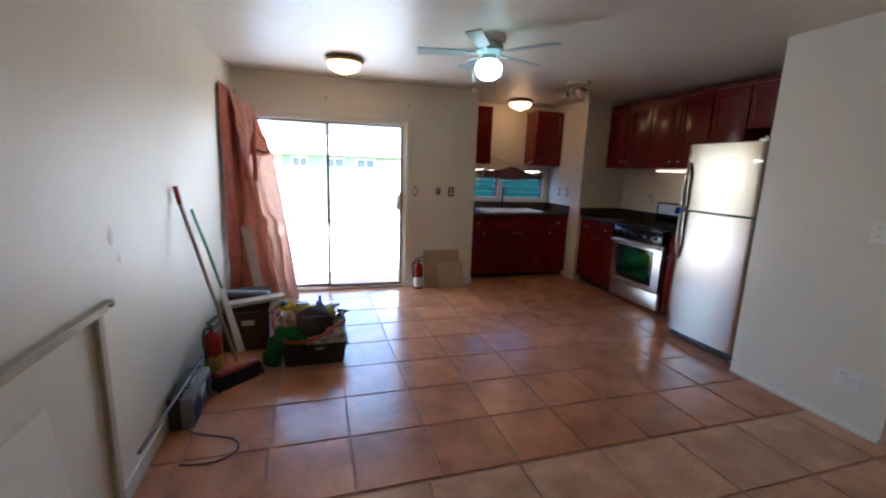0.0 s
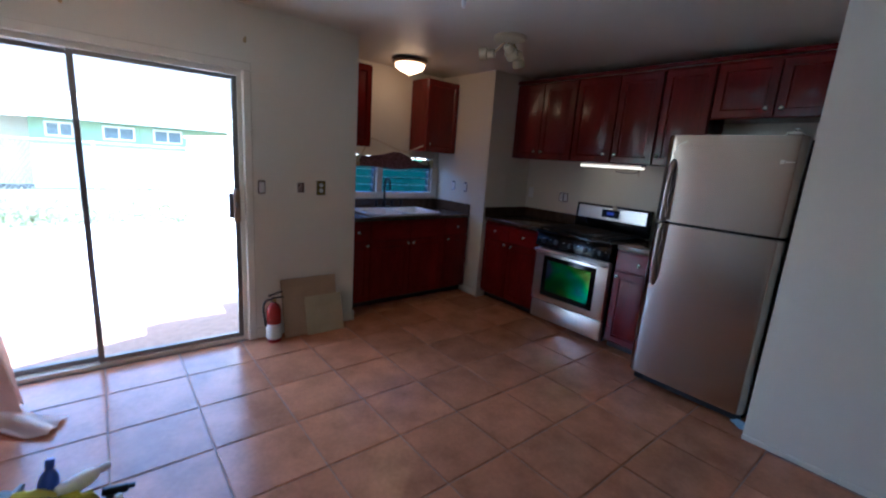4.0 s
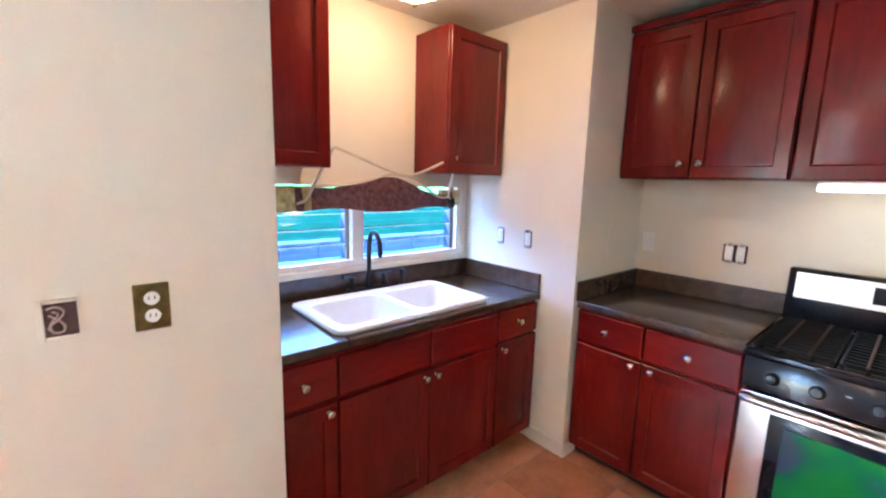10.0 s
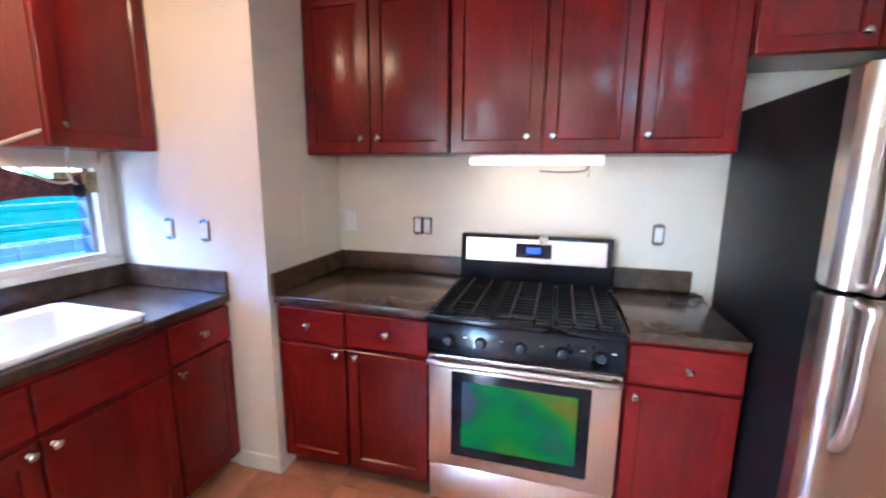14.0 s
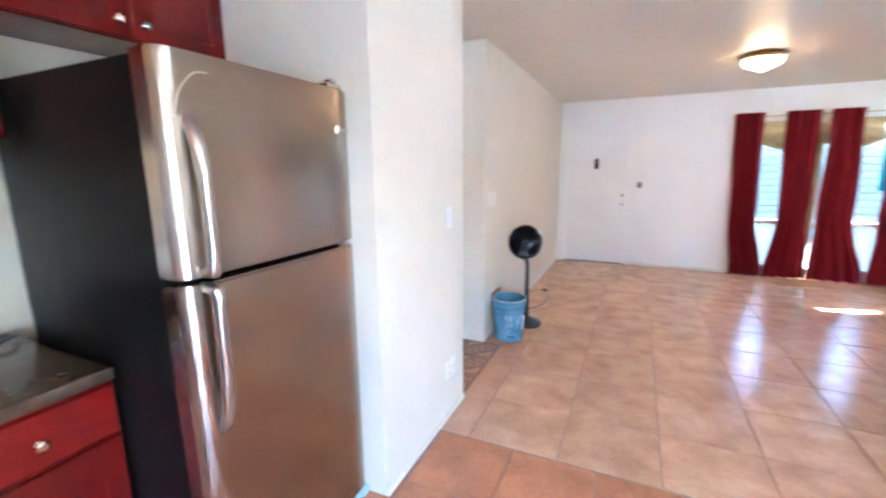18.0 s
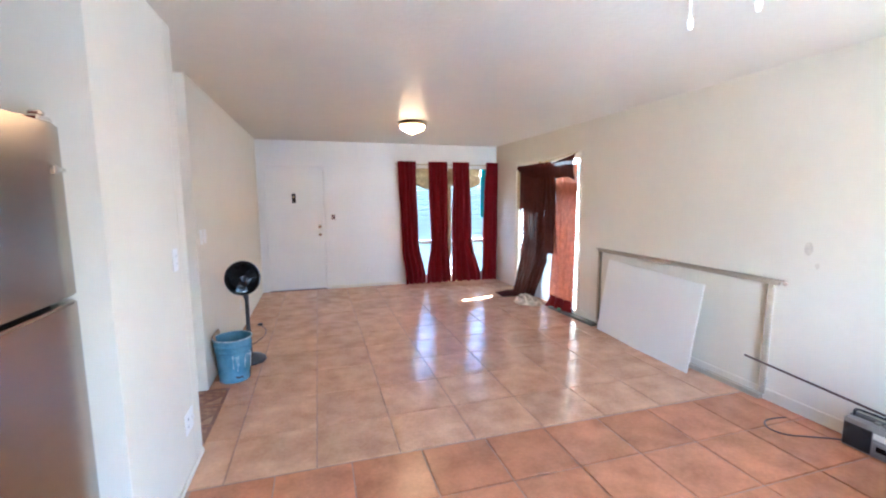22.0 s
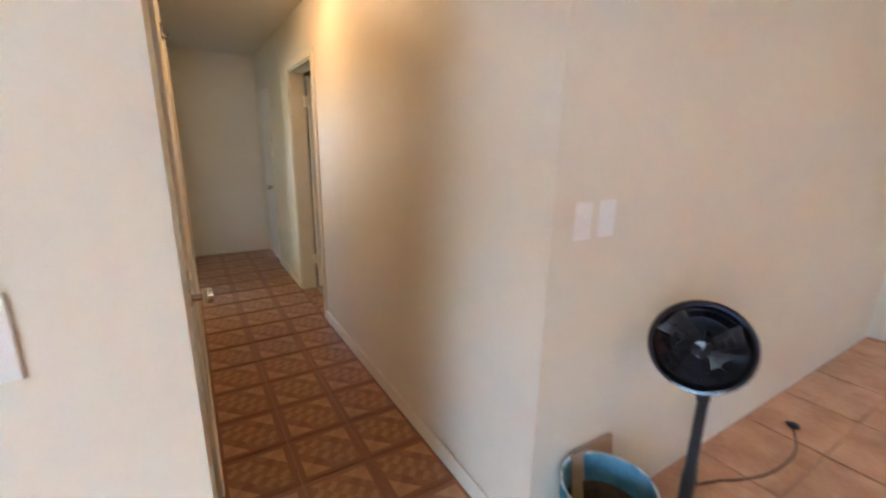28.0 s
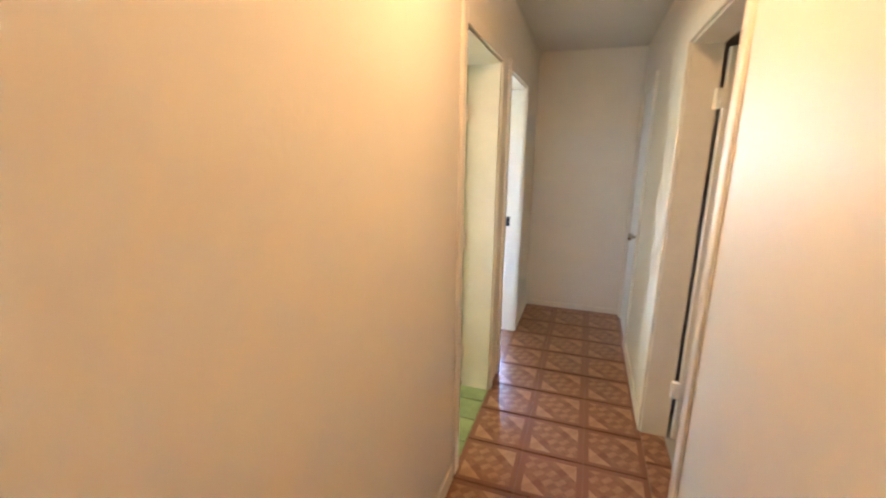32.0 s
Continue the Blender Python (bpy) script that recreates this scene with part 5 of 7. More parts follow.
solo("hose_loop", tube(curve_pts([(0.515, 6.55, 0.345), (0.49, 6.46, 0.33), (0.50, 6.36, 0.28), (0.545, 6.245, 0.225), (0.66, 6.185, 0.205), (0.82, 6.22, 0.225), (0.94, 6.31, 0.265), (1.02, 6.40, 0.275)], 8), 0.012, 8), ORANGE, "orange-red tube curving over the front of the tote", "tube")


def spray(x, y, z, body, label, turn=0):
    th = thing("spray_bottle", (x, y, z), label, "spray bottle", "spray bottles")
    m = Matrix.Translation((x, y, z)) @ Matrix.Rotation(radians(turn), 4, "Z") @ Matrix.Rotation(radians(12), 4, "Y")
    part("bottle", turned(lathe([(0, 0), (0.035, 0), (0.038, 0.02), (0.038, 0.11), (0.02, 0.15), (0.013, 0.17), (0, 0.17)], (0, 0, 0), 20), m), body, th)
    part("trigger_head", turned(add_box(add_box(box(-0.03, -0.011, 0.172, 0.045, 0.011, 0.20, 0.005), 0.045, -0.007, 0.183, 0.062, 0.007, 0.198, 0.002), 0.018, -0.006, 0.125, 0.030, 0.006, 0.175, 0.003), m), BLACKP, th, "black trigger head")


def bottle(at, aim, body, cap, label):
    """A small plastic bottle with a cap, tipped along aim."""
    th = thing("bottle", at, label, "bottle", "bottles in the tote")
    m = Matrix.Translation(at) @ Vector(aim).to_track_quat("Z", "Y").to_matrix().to_4x4()
    part("body", turned(lathe([(0, 0), (0.024, 0), (0.028, 0.008), (0.028, 0.085), (0.022, 0.105), (0.011, 0.118), (0.011, 0.128), (0, 0.128)], (0, 0, 0), 18), m), body, th)
    part("cap", turned(lathe([(0, 0.124), (0.013, 0.124), (0.013, 0.148), (0.008, 0.152), (0, 0.152)], (0, 0, 0), 14), m), cap, th)


spray(0.955, 6.50, 0.14, BLACKP, "black spray bottle with a black trigger in the tote", 0)
bottle((0.82, 6.60, 0.27), (0.10, 0.35, 0.9), BLUED, BLUED, "deep blue bottle standing up in the tote")
bottle((0.85, 6.58, 0.315), (0.85, 0.35, 0.1), PLASTIC, PLASTIC, "white bottle lying on the heap")
bottle((0.985, 6.44, 0.18), (0.15, 0.10, 0.95), BLUEP, PLASTIC, "pale blue bottle with a white cap in the tote")
spray(0.73, 6.60, 0.14, GREENP, "green spray bottle with a black trigger in the tote", 75)
lump("sponge", (0.60, 6.60, 0.35), (0.045, 0.03, 0.022), YELLOWC, "yellow sponge on the heap in the tote", "sponge", 12.0, 0.3, 30, 2)
lump("blue_cap", (0.555, 6.655, 0.355), (0.026, 0.026, 0.024), BLUED, "small blue bottle cap in the tote", "cap", 13.0, 0.1, 0, 2)
lump("rag", (0.575, 6.45, 0.27), (0.06, 0.08, 0.085), BEIGEC, "crumpled pale rag in the tote", "rag", 14.0, 0.6)
lump("paper_bag", (0.90, 6.47, 0.23), (0.07, 0.07, 0.08), BROWNC, "crumpled brown paper in the tote", "paper", 15.0, 0.6)
lump("rag", (0.80, 6.255, 0.165), (0.08, 0.05, 0.055), BEIGEC, "dusty beige rag over the tote rim", "rag", 17.0, 0.6)
solo("soap_dish", turned(lathe([(0, 0.0), (0.03, 0.0), (0.05, 0.012), (0.052, 0.016), (0.046, 0.014), (0.028, 0.005), (0, 0.005)], (0, 0, 0), 24), Matrix.Translation((0.70, 6.565, 0.365)) @ Matrix.Rotation(radians(-14), 4, "X")), BLUEP, "pale blue oval dish on the heap", "dish")
# portable radio
SILVER = mat("worn_silver_plastic", (0.24, 0.23, 0.215), 0.4, metal=0.2, vary=0.15, scale=20)
MESHG = mat("speaker_mesh", (0.02, 0.02, 0.022), 0.6, vary=0.3, scale=150, bump=0.5, bscale=600)
rd = thing("radio_cassette_player", (0.09, 5.78, 0.0), "old grey radio cassette player on the floor against the wall", "radio")
part("body", box(0.03, 5.58, 0.004, 0.145, 5.98, 0.185, 0.010, 2), SILVER, rd)
part("back_shell", box(0.018, 5.576, 0.002, 0.085, 5.984, 0.189, 0.008, 2), BLACKP, rd)
for y in (5.655, 5.905):
    s_ = part("speaker", turned(lathe([(0, 0), (0.058, 0), (0.060, 0.006), (0.052, 0.008), (0.0, 0.006)], (0, 0, 0), 28), Matrix.Translation((0.145, y, 0.085)) @ Matrix.Rotation(radians(90), 4, "Y")), MESHG, rd, "black round speaker")
    part("speaker_panel", box(0.1445, y - 0.068, 0.015, 0.148, y + 0.068, 0.155, 0.002), BLACKP, rd)
part("cassette_door", box(0.145, 5.732, 0.03, 0.151, 5.828, 0.10, 0.003), SILVER, rd)
part("cassette_window", box(0.1505, 5.75, 0.05, 0.1525, 5.81, 0.082), BLACK, rd)
part("tuner_scale", box(0.145, 5.73, 0.115, 0.149, 5.84, 0.15, 0.001), LABELW, rd)
part("handle", tube(curve_pts([(0.085, 5.60, 0.185), (0.085, 5.605, 0.222), (0.085, 5.66, 0.232), (0.085, 5.90, 0.232), (0.085, 5.955, 0.222), (0.085, 5.96, 0.185)], 5), 0.008, 8), BLACKP, rd)
for y in (5.70, 5.74, 5.78, 5.82):
    part("key", box(0.07, y, 0.185, 0.10, y + 0.028, 0.196, 0.002), SILVER, rd)
WIREB = mat("brown_cord", (0.07, 0.035, 0.025), 0.5, vary=0.2)
solo("power_cord", tube(curve_pts([(0.10, 5.60, 0.02), (0.14, 5.54, 0.006), (0.26, 5.48, 0.006), (0.37, 5.42, 0.006), (0.40, 5.33, 0.006), (0.33, 5.26, 0.006), (0.22, 5.255, 0.006), (0.15, 5.27, 0.006)], 8), 0.0045, 7), WIREB, "brown power cord looped on the floor by the radio", "cord")
solo("metal_rod", tube([(0.125, 4.93, 0.325), (0.12, 5.5, 0.285), (0.105, 6.02, 0.244)], 0.008, 8), WIREB, "thin brown rod resting on the radio and the frame", "rod")

# ---- leaning frame and board on the west wall ----
FRAMEP = mat("beige_painted_wood", (0.46, 0.385, 0.28), 0.55, vary=0.15, scale=8, stretch=(1, 0.3, 1), bump=0.1)
bf = thing("leaning_frame", (0.05, 4.05, 0.0), "long beige wooden frame standing against the cream wall", "frame")
part("top_rail", add_box(box(0.003, 3.02, 0.876, 0.028, 5.06, 0.906, 0.004), 0.002, 3.01, 0.906, 0.038, 5.09, 0.917, 0.003), FRAMEP, bf)
part("bottom_rail", box(0.013, 3.05, 0.001, 0.060, 5.01, 0.040, 0.004), FRAMEP, bf)
part("end_post", box(0.004, 3.03, 0.040, 0.024, 3.070, 0.876, 0.003), FRAMEP, bf)
part("end_post", box(0.004, 4.980, 0.040, 0.024, 5.022, 0.876, 0.003), FRAMEP, bf)
part("knob", lathe([(0, 0), (0.012, 0), (0.016, 0.012), (0.010, 0.024), (0, 0.026)], (0.020, 5.085, 0.896), 12, "y"), FRAMEP, bf)
WBOARD = mat("white_melamine", (0.80, 0.76, 0.68), 0.4, vary=0.02, scale=3)
bm = box(-0.61, -0.006, 0.0, 0.61, 0.006, 0.805, 0.002)
solo("white_panel", turned(bm, Matrix.Translation((0.175, 3.872, 0.0)) @ Matrix.Rotation(radians(-7.2), 4, "Y") @ Matrix.Rotation(radians(-2.2), 4, "X") @ Matrix.Rotation(radians(90), 4, "Z")), WBOARD, "plain white panel leaning against the beige frame", "panel")
PLANKM = mat("grey_green_plank", (0.14, 0.13, 0.09), 0.7, vary=0.3, scale=10)
solo("floor_plank", turned(box(-0.05, -0.45, 0.0, 0.05, 0.45, 0.028, 0.004), Matrix.Translation((0.115, 2.66, 0.0)) @ Matrix.Rotation(radians(3), 4, "Z")), PLANKM, "grey-green plank lying on the tiles along the wall", "plank")
GREENR = mat("green_label", (0.05, 0.45, 0.2), 0.5)
solo("green_wrapper", lathe([(0, 0), (0.03, 0.0), (0.035, 0.008), (0.02, 0.014), (0, 0.015)], (0.13, 2.42, 0.0285), 9), GREENR, "small green wrapper on the plank", "wrapper")

# ---- sink and window niche ----
sk = thing("kitchen_sink", (3.475, 8.65, 0.72), "white enamel double-bowl sink set in the dark worktop", "sink")


def bowl(bm, x0, x1, y0, y1, zt, zb):
    """One rounded bowl, open at the top; returns its top ring."""
    rings = []
    for inset, z, r in ((0.0, zt, 0.055), (0.006, zt - 0.012, 0.055), (0.018, zt - 0.14, 0.06), (0.05, zb + 0.004, 0.06), (0.09, zb, 0.05)):
        ring = []
        for cx, cy, a0 in ((x1 - inset - r, y1 - inset - r, 0), (x0 + inset + r, y1 - inset - r, 90), (x0 + inset + r, y0 + inset + r, 180), (x1 - inset - r, y0 + inset + r, 270)):
            for k in range(6):
                a = radians(a0 + 90 * k / 5)
                ring.append(bm.verts.new((cx + r * math.cos(a), cy + r * math.sin(a), z)))
        rings.append(ring)
    for a, b in zip(rings, rings[1:]):
        for k in range(len(a)):
            bm.faces.new((a[k], a[(k + 1) % len(a)], b[(k + 1) % len(b)], b[k]))
    bm.faces.new(rings[-1])
    return rings[0]


ZR = 0.932
for x0, x1 in ((SX0 + 0.045, 3.455), (3.495, SX1 - 0.045)):
    bm = bm_new()
    ring = bowl(bm, x0, x1, SY0 + 0.045, SY1 - 0.075, ZR, 0.735)
    bx0, bx1 = (SX0, 3.475) if x0 < 3.2 else (3.475, SX1)
    rect = [bm.verts.new(p) for p in ((bx1, SY1, ZR), (bx0, SY1, ZR), (bx0, SY0, ZR), (bx1, SY0, ZR))]
    for q in range(4):
        seg = ring[q * 6:(q + 1) * 6]
        for a, b in zip(seg, seg[1:]):
            bm.faces.new((rect[q], b, a))
        nxt = ring[((q + 1) * 6) % 24]
        bm.faces.new((rect[q], rect[(q + 1) % 4], nxt, seg[-1]))
    bmesh.ops.remove_doubles(bm, verts=bm.verts, dist=0.0005)
    bmesh.ops.recalc_face_normals(bm, faces=bm.faces)
    for f in bm.faces:
        if f.normal.z < -0.3:
            f.normal_flip()
    part("bowl", bm, ENAMEL, sk)
rim = bm_new()
loop = [(SX0 + 0.03, SY0), (SX1 - 0.03, SY0), (SX1, SY0 + 0.03), (SX1, SY1 - 0.03), (SX1 - 0.03, SY1), (SX0 + 0.03, SY1), (SX0, SY1 - 0.03), (SX0, SY0 + 0.03)]
part("rim", tube([(*p, 0.923) for p in loop + loop[:2]], 0.0125, 8, rim), ENAMEL, sk, "rounded rim")
for x in (3.275, 3.675):
    part("drain", lathe([(0, 0), (0.04, 0), (0.042, 0.003), (0.03, 0.002), (0, 0.001)], (x, 8.62, 0.7355), 18), CHROME, sk, "steel drain")
fc = thing("faucet", (3.49, 8.93, 0.912), "dark bronze gooseneck faucet with two lever handles", "faucet")
part("deck_plate", box(3.36, 8.905, 0.9325, 3.62, 8.955, 0.948, 0.006, 2), BRONZE, fc)
part("spout", tube(curve_pts([(3.49, 8.93, 0.945), (3.49, 8.93, 1.08), (3.49, 8.93, 1.17), (3.485, 8.90, 1.235), (3.478, 8.84, 1.245), (3.472, 8.795, 1.20), (3.470, 8.785, 1.13)], 7), 0.0125, 12), BRONZE, fc)
part("spout_base", lathe([(0, 0), (0.024, 0), (0.026, 0.012), (0.018, 0.03), (0.014, 0.07), (0, 0.07)], (3.49, 8.93, 0.946), 18), BRONZE, fc)
for x, s in ((3.39, -1), (3.59, 1)):
    h = part("lever", lathe([(0, 0), (0.021, 0), (0.022, 0.01), (0.014, 0.025), (0.017, 0.05), (0.013, 0.062), (0, 0.066)], (x, 8.93, 0.946), 16), BRONZE, fc)
    part("lever_arm", tube(curve_pts([(x, 8.93, 1.0), (x + s * 0.02, 8.925, 1.012), (x + s * 0.065, 8.915, 1.02)], 5), [0.006] * 10 + [0.007], 8), BRONZE, h)
part("side_spray", lathe([(0, 0), (0.02, 0), (0.021, 0.01), (0.013, 0.02), (0.012, 0.06), (0.018, 0.085), (0.017, 0.105), (0, 0.11)], (3.715, 8.935, 0.912), 16), BRONZE, fc, "dark side sprayer")

# jalousie window over the sink
LOUVER = glass("tinted_louver_glass", (0.24, 0.37, 0.53), 0.04)


EDGEG = mat("ground_glass_edge", (0.80, 0.88, 0.88), 0.5, vary=0.1)


def jalousie(th, axis, at, a0, a1, z0, z1, pitch, material, tilt=32, width=0.095, shade_below=0.0):
    n = int((z1 - z0) / pitch)
    for k in range(n):
        z = z0 + pitch * (k + 0.5)
        bm = box(a0, -width / 2, -0.003, a1, width / 2, 0.003)
        if axis == "y":
            m = Matrix.Translation((0, at, z)) @ Matrix.Rotation(radians(tilt), 4, "X")
        else:
            m = Matrix.Translation((at, 0, z)) @ Matrix.Rotation(radians(-tilt), 4, "Y") @ Matrix.Rotation(radians(90), 4, "Z")
            bm2 = box(a0, -width / 2, -0.003, a1, width / 2, 0.003)
            bm.free()
            bm = bm2
        p = part("louver", turned(bm, m), material, th, "glass louver")
        p.visible_shadow = z < shade_below
        lip = box(a0, -width / 2 - 0.003, -0.004, a1, -width / 2, 0.004)
        part("louver_edge", turned(lip, m), EDGEG, p)


w1 = thing("window_1", (3.53, 9.06, 1.06), "cream wooden jalousie window over the sink with tilted glass louvers", "window", "", "structure")
wx0, wx1, wz0, wz1 = WIN_N
part("frame", add_box(add_box(add_box(add_box(bm_new(), wx0, 8.995, wz0, wx0 + 0.03, 9.12, wz1), wx1 - 0.035, 8.995, wz0, wx1, 9.12, wz1), wx0 + 0.03, 8.995, wz1 - 0.03, wx1 - 0.035, 9.12, wz1), wx0 + 0.03, 8.985, wz0, wx1 - 0.035, 9.12, wz0 + 0.03), TRIM, w1)
part("mullion", box(3.425, 8.993, wz0 + 0.03, 3.495, 9.12, wz1 - 0.03, 0.003), TRIM, w1)
part("louver_clips", add_box(add_box(box(3.40, 9.03, wz0 + 0.03, 3.424, 9.09, wz1 - 0.03), 4.16, 9.03, wz0 + 0.03, 4.184, 9.09, wz1 - 0.03), 3.496, 9.03, wz0 + 0.03, 3.512, 9.09, wz1 - 0.03), ALU, w1, "aluminium louver clips")
jalousie(w1, "y", 9.06, wx0 + 0.03, 3.40, wz0 + 0.03, wz1 - 0.02, 0.083, LOUVER, 56)
jalousie(w1, "y", 9.06, 3.512, 4.16, wz0 + 0.03, wz1 - 0.02, 0.083, LOUVER, 56)
part("stool", box(wx0 - 0.04, 8.972, wz0 - 0.038, wx1 + 0.045, 8.995, wz0, 0.004), TRIM, w1, "cream window stool")
part("side_casing", box(wx1, 8.995, wz0, wx1 + 0.045, 9.0095, wz1 + 0.04, 0.003), TRIM, w1)
VAL = cloth("mauve_print_cloth", (0.16, 0.075, 0.075), 0.12, 0.6, 45)
VALB = cloth("olive_lining", (0.46, 0.36, 0.19), 0.35, 0.45, 30)
va = thing("valance", (3.55, 8.97, 1.36), "mauve patterned valance sagging over the sink window", "valance")
TOPS = [(2.85, 1.475), (3.05, 1.475), (3.14, 1.478), (3.30, 1.478), (3.45, 1.505), (3.58, 1.54), (3.68, 1.54), (3.80, 1.50), (3.93, 1.455), (4.04, 1.44), (4.10, 1.47), (4.18, 1.475)]


def top_at(x):
    return float(np.interp(x, [p[0] for p in TOPS], [p[1] for p in TOPS]))


part("print_panel", sheet(lambda u, v: (lerp(3.10, 4.10, u), 8.955 - 0.012 * math.sin(22 * u) - 0.012 * v, lerp(top_at(lerp(3.10, 4.10, u)), 1.362 + 0.012 * math.sin(9 * u), v)), 60, 10), VAL, va)
part("lining", sheet(lambda u, v: (lerp(2.85, 3.17, u), 8.945 - 0.012 * math.sin(14 * u) - 0.01 * v, lerp(1.485, 1.350 + 0.02 * u, v)), 20, 8), VALB, va, "olive lining turned out")
part("lining", sheet(lambda u, v: (lerp(4.00, 4.17, u), 8.968 - 0.01 * math.sin(14 * u), lerp(1.475, 1.38, v)), 14, 8), VALB, va, "olive lining turned out")
CORD = mat("cream_cord", (0.60, 0.50, 0.36), 0.8, vary=0.1)
solo("slack_rope", tube(curve_pts([(3.10, 8.93, 1.40), (3.148, 8.925, 1.425), (3.165, 8.85, 1.52), (3.18, 8.75, 1.62), (3.185, 8.712, 1.655), (3.215, 8.715, 1.652), (3.381, 8.78, 1.616), (3.53, 8.83, 1.578), (3.654, 8.85, 1.555), (3.733, 8.82, 1.565), (3.83, 8.75, 1.62), (3.885, 8.712, 1.652), (3.912, 8.71, 1.652), (3.935, 8.76, 1.58), (3.985, 8.85, 1.48), (4.022, 8.90, 1.437), (3.975, 8.92, 1.432), (3.90, 8.92, 1.466), (3.80, 8.91, 1.52), (3.70, 8.905, 1.548), (3.60, 8.905, 1.553), (3.46, 8.915, 1.515), (3.32, 8.93, 1.492), (3.16, 8.935, 1.482)], 6), 0.0068, 7), CORD, "cream cord strung slackly over the window valance", "cord")
solo("cord_tassel", lathe([(0, 0), (0.02, 0.01), (0.028, 0.035), (0.022, 0.06), (0.008, 0.075), (0.0, 0.08)], (4.06, 8.915, 1.36), 14), BRONZE, "dark tassel on the curtain cord", "tassel")
solo("slack_rope", tube(curve_pts([(4.022, 8.90, 1.437), (4.05, 8.905, 1.42), (4.075, 8.91, 1.40), (4.06, 8.914, 1.43)], 5), 0.006, 7), CORD, "cream cord holding a tassel", "cord")
# lamp and wire under the wall cabinet
ul = thing("under_cabinet_light", (4.74, 7.0, 1.53), "lit fluorescent strip under the wall cabinet", "strip light")
part("housing", box(4.72, 6.70, 1.548, 4.80, 7.31, 1.569, 0.003), PLASTIC, ul)
part("lit_diffuser", box(4.705, 6.705, 1.527, 4.79, 7.305, 1.547, 0.006, 2), TUBE, ul, "glowing diffuser")
solo("loose_wire", tube(curve_pts([(4.80, 6.98, 1.497), (4.80, 6.88, 1.492), (4.80, 6.79, 1.497), (4.80, 6.765, 1.51), (4.79, 6.75, 1.56)], 6), 0.0038, 7), WIREB, "loose brown wire under the wall cabinet", "wire")
solo("light_switch_chain", box(4.798, 6.754, 1.47, 4.802, 6.762, 1.565), CARD2, "pale strap hanging under the wall cabinet", "strap")
lump("tape_scrap", (4.828, 6.945, 1.155), (0.012, 0.026, 0.026), BEIGEC, "crumpled pale tape scrap on the range clock", "tape", 3.0, 0.4, 0, 2)
solo("power_cord", tube(curve_pts([(4.78, 6.35, 0.925), (4.80, 6.30, 0.922), (4.82, 6.25, 0.93), (4.85, 6.215, 0.922)], 6), 0.007, 7), BLACKP, "black plug and cord lying on the worktop", "cord")
lump("plug", (4.77, 6.362, 0.927), (0.02, 0.014, 0.014), BLACKP, "black plug on the dark worktop", "plug", 5.0, 0.2, 0, 2)
lump("paper_scrap", (4.12, 5.56, 1.768), (0.035, 0.03, 0.014), LABELW, "crumpled white paper on top of the refrigerator", "paper", 6.0, 0.7, 0, 2)
lump("cloth_scrap", (4.02, 5.47, 0.02), (0.03, 0.05, 0.02), BLUEP, "crumpled bluish plastic under the refrigerator", "plastic", 9.0, 0.7, 0, 2)

solo("paint_line", box(4.583, 8.150, 1.15, 4.590, 8.1545, 1.38), TRIM, "thin pale strip on the cream wall by the worktop", "strip")

# ---- pedestal fan, bucket ----
pf = thing("pedestal_fan", (3.83, 3.05, 0.0), "black pedestal fan with round head, at rest", "fan")
part("base", lathe([(0, 0), (0.132, 0), (0.138, 0.012), (0.132, 0.03), (0.10, 0.052), (0.05, 0.066), (0.03, 0.075), (0, 0.075)], (3.832, 3.05, 0), 36), BLACKP, pf, "round black foot")
part("pole", lathe([(0, 0.05), (0.024, 0.05), (0.022, 0.30), (0.019, 0.31), (0.017, 0.62), (0, 0.62)], (3.835, 3.06, 0), 18), BLACKP, pf)
part("neck", tube([(3.835, 3.06, 0.60), (3.85, 3.06, 0.68), (3.87, 3.07, 0.75)], [0.022, 0.026, 0.03], 12), BLACKP, pf)
HM = Matrix.Translation((3.86, 3.09, 0.80)) @ Vector((-0.42, 0.80, 0.12)).to_track_quat("Z", "Y").to_matrix().to_4x4() @ Matrix.Scale(0.9, 4)
part("housing", turned(lathe([(0, -0.10), (0.05, -0.10), (0.075, -0.07), (0.12, -0.04), (0.165, 0.0), (0.175, 0.035), (0.168, 0.05), (0.158, 0.048), (0.15, 0.01), (0.10, -0.03), (0, -0.045)], (0, 0, 0), 36), HM), BLACK, pf, "glossy black round housing")
for r in (0.05, 0.08, 0.11, 0.14):
    part("grille_ring", turned(tube([(r * math.cos(a), r * math.sin(a), 0.052 - 0.03 * (r / 0.16) ** 2) for a in np.linspace(0, 2 * math.pi, 29)], 0.002, 6), HM), BLACK, pf)
for k in range(14):
    a = 2 * math.pi * k / 14
    part("grille_spoke", turned(tube([(0.03 * math.cos(a), 0.03 * math.sin(a), 0.055), (0.10 * math.cos(a + 0.25), 0.10 * math.sin(a + 0.25), 0.045), (0.162 * math.cos(a + 0.4), 0.162 * math.sin(a + 0.4), 0.035)], 0.0018, 6), HM), BLACK, pf)
part("hub", turned(lathe([(0, 0.045), (0.034, 0.046), (0.032, 0.062), (0, 0.066)], (0, 0, 0), 20), HM), BLACK, pf)
for k in range(3):
    a = 2 * math.pi * k / 3 + 0.4
    part("blade", turned(turned(sheet(lambda u, v: (0.03 + 0.11 * u, (v - 0.5) * (0.05 + 0.07 * u), 0.012 + 0.02 * (v - 0.5)), 6, 6, 0.002), Matrix.Rotation(a, 4, "Z")), HM), BLACK, pf)
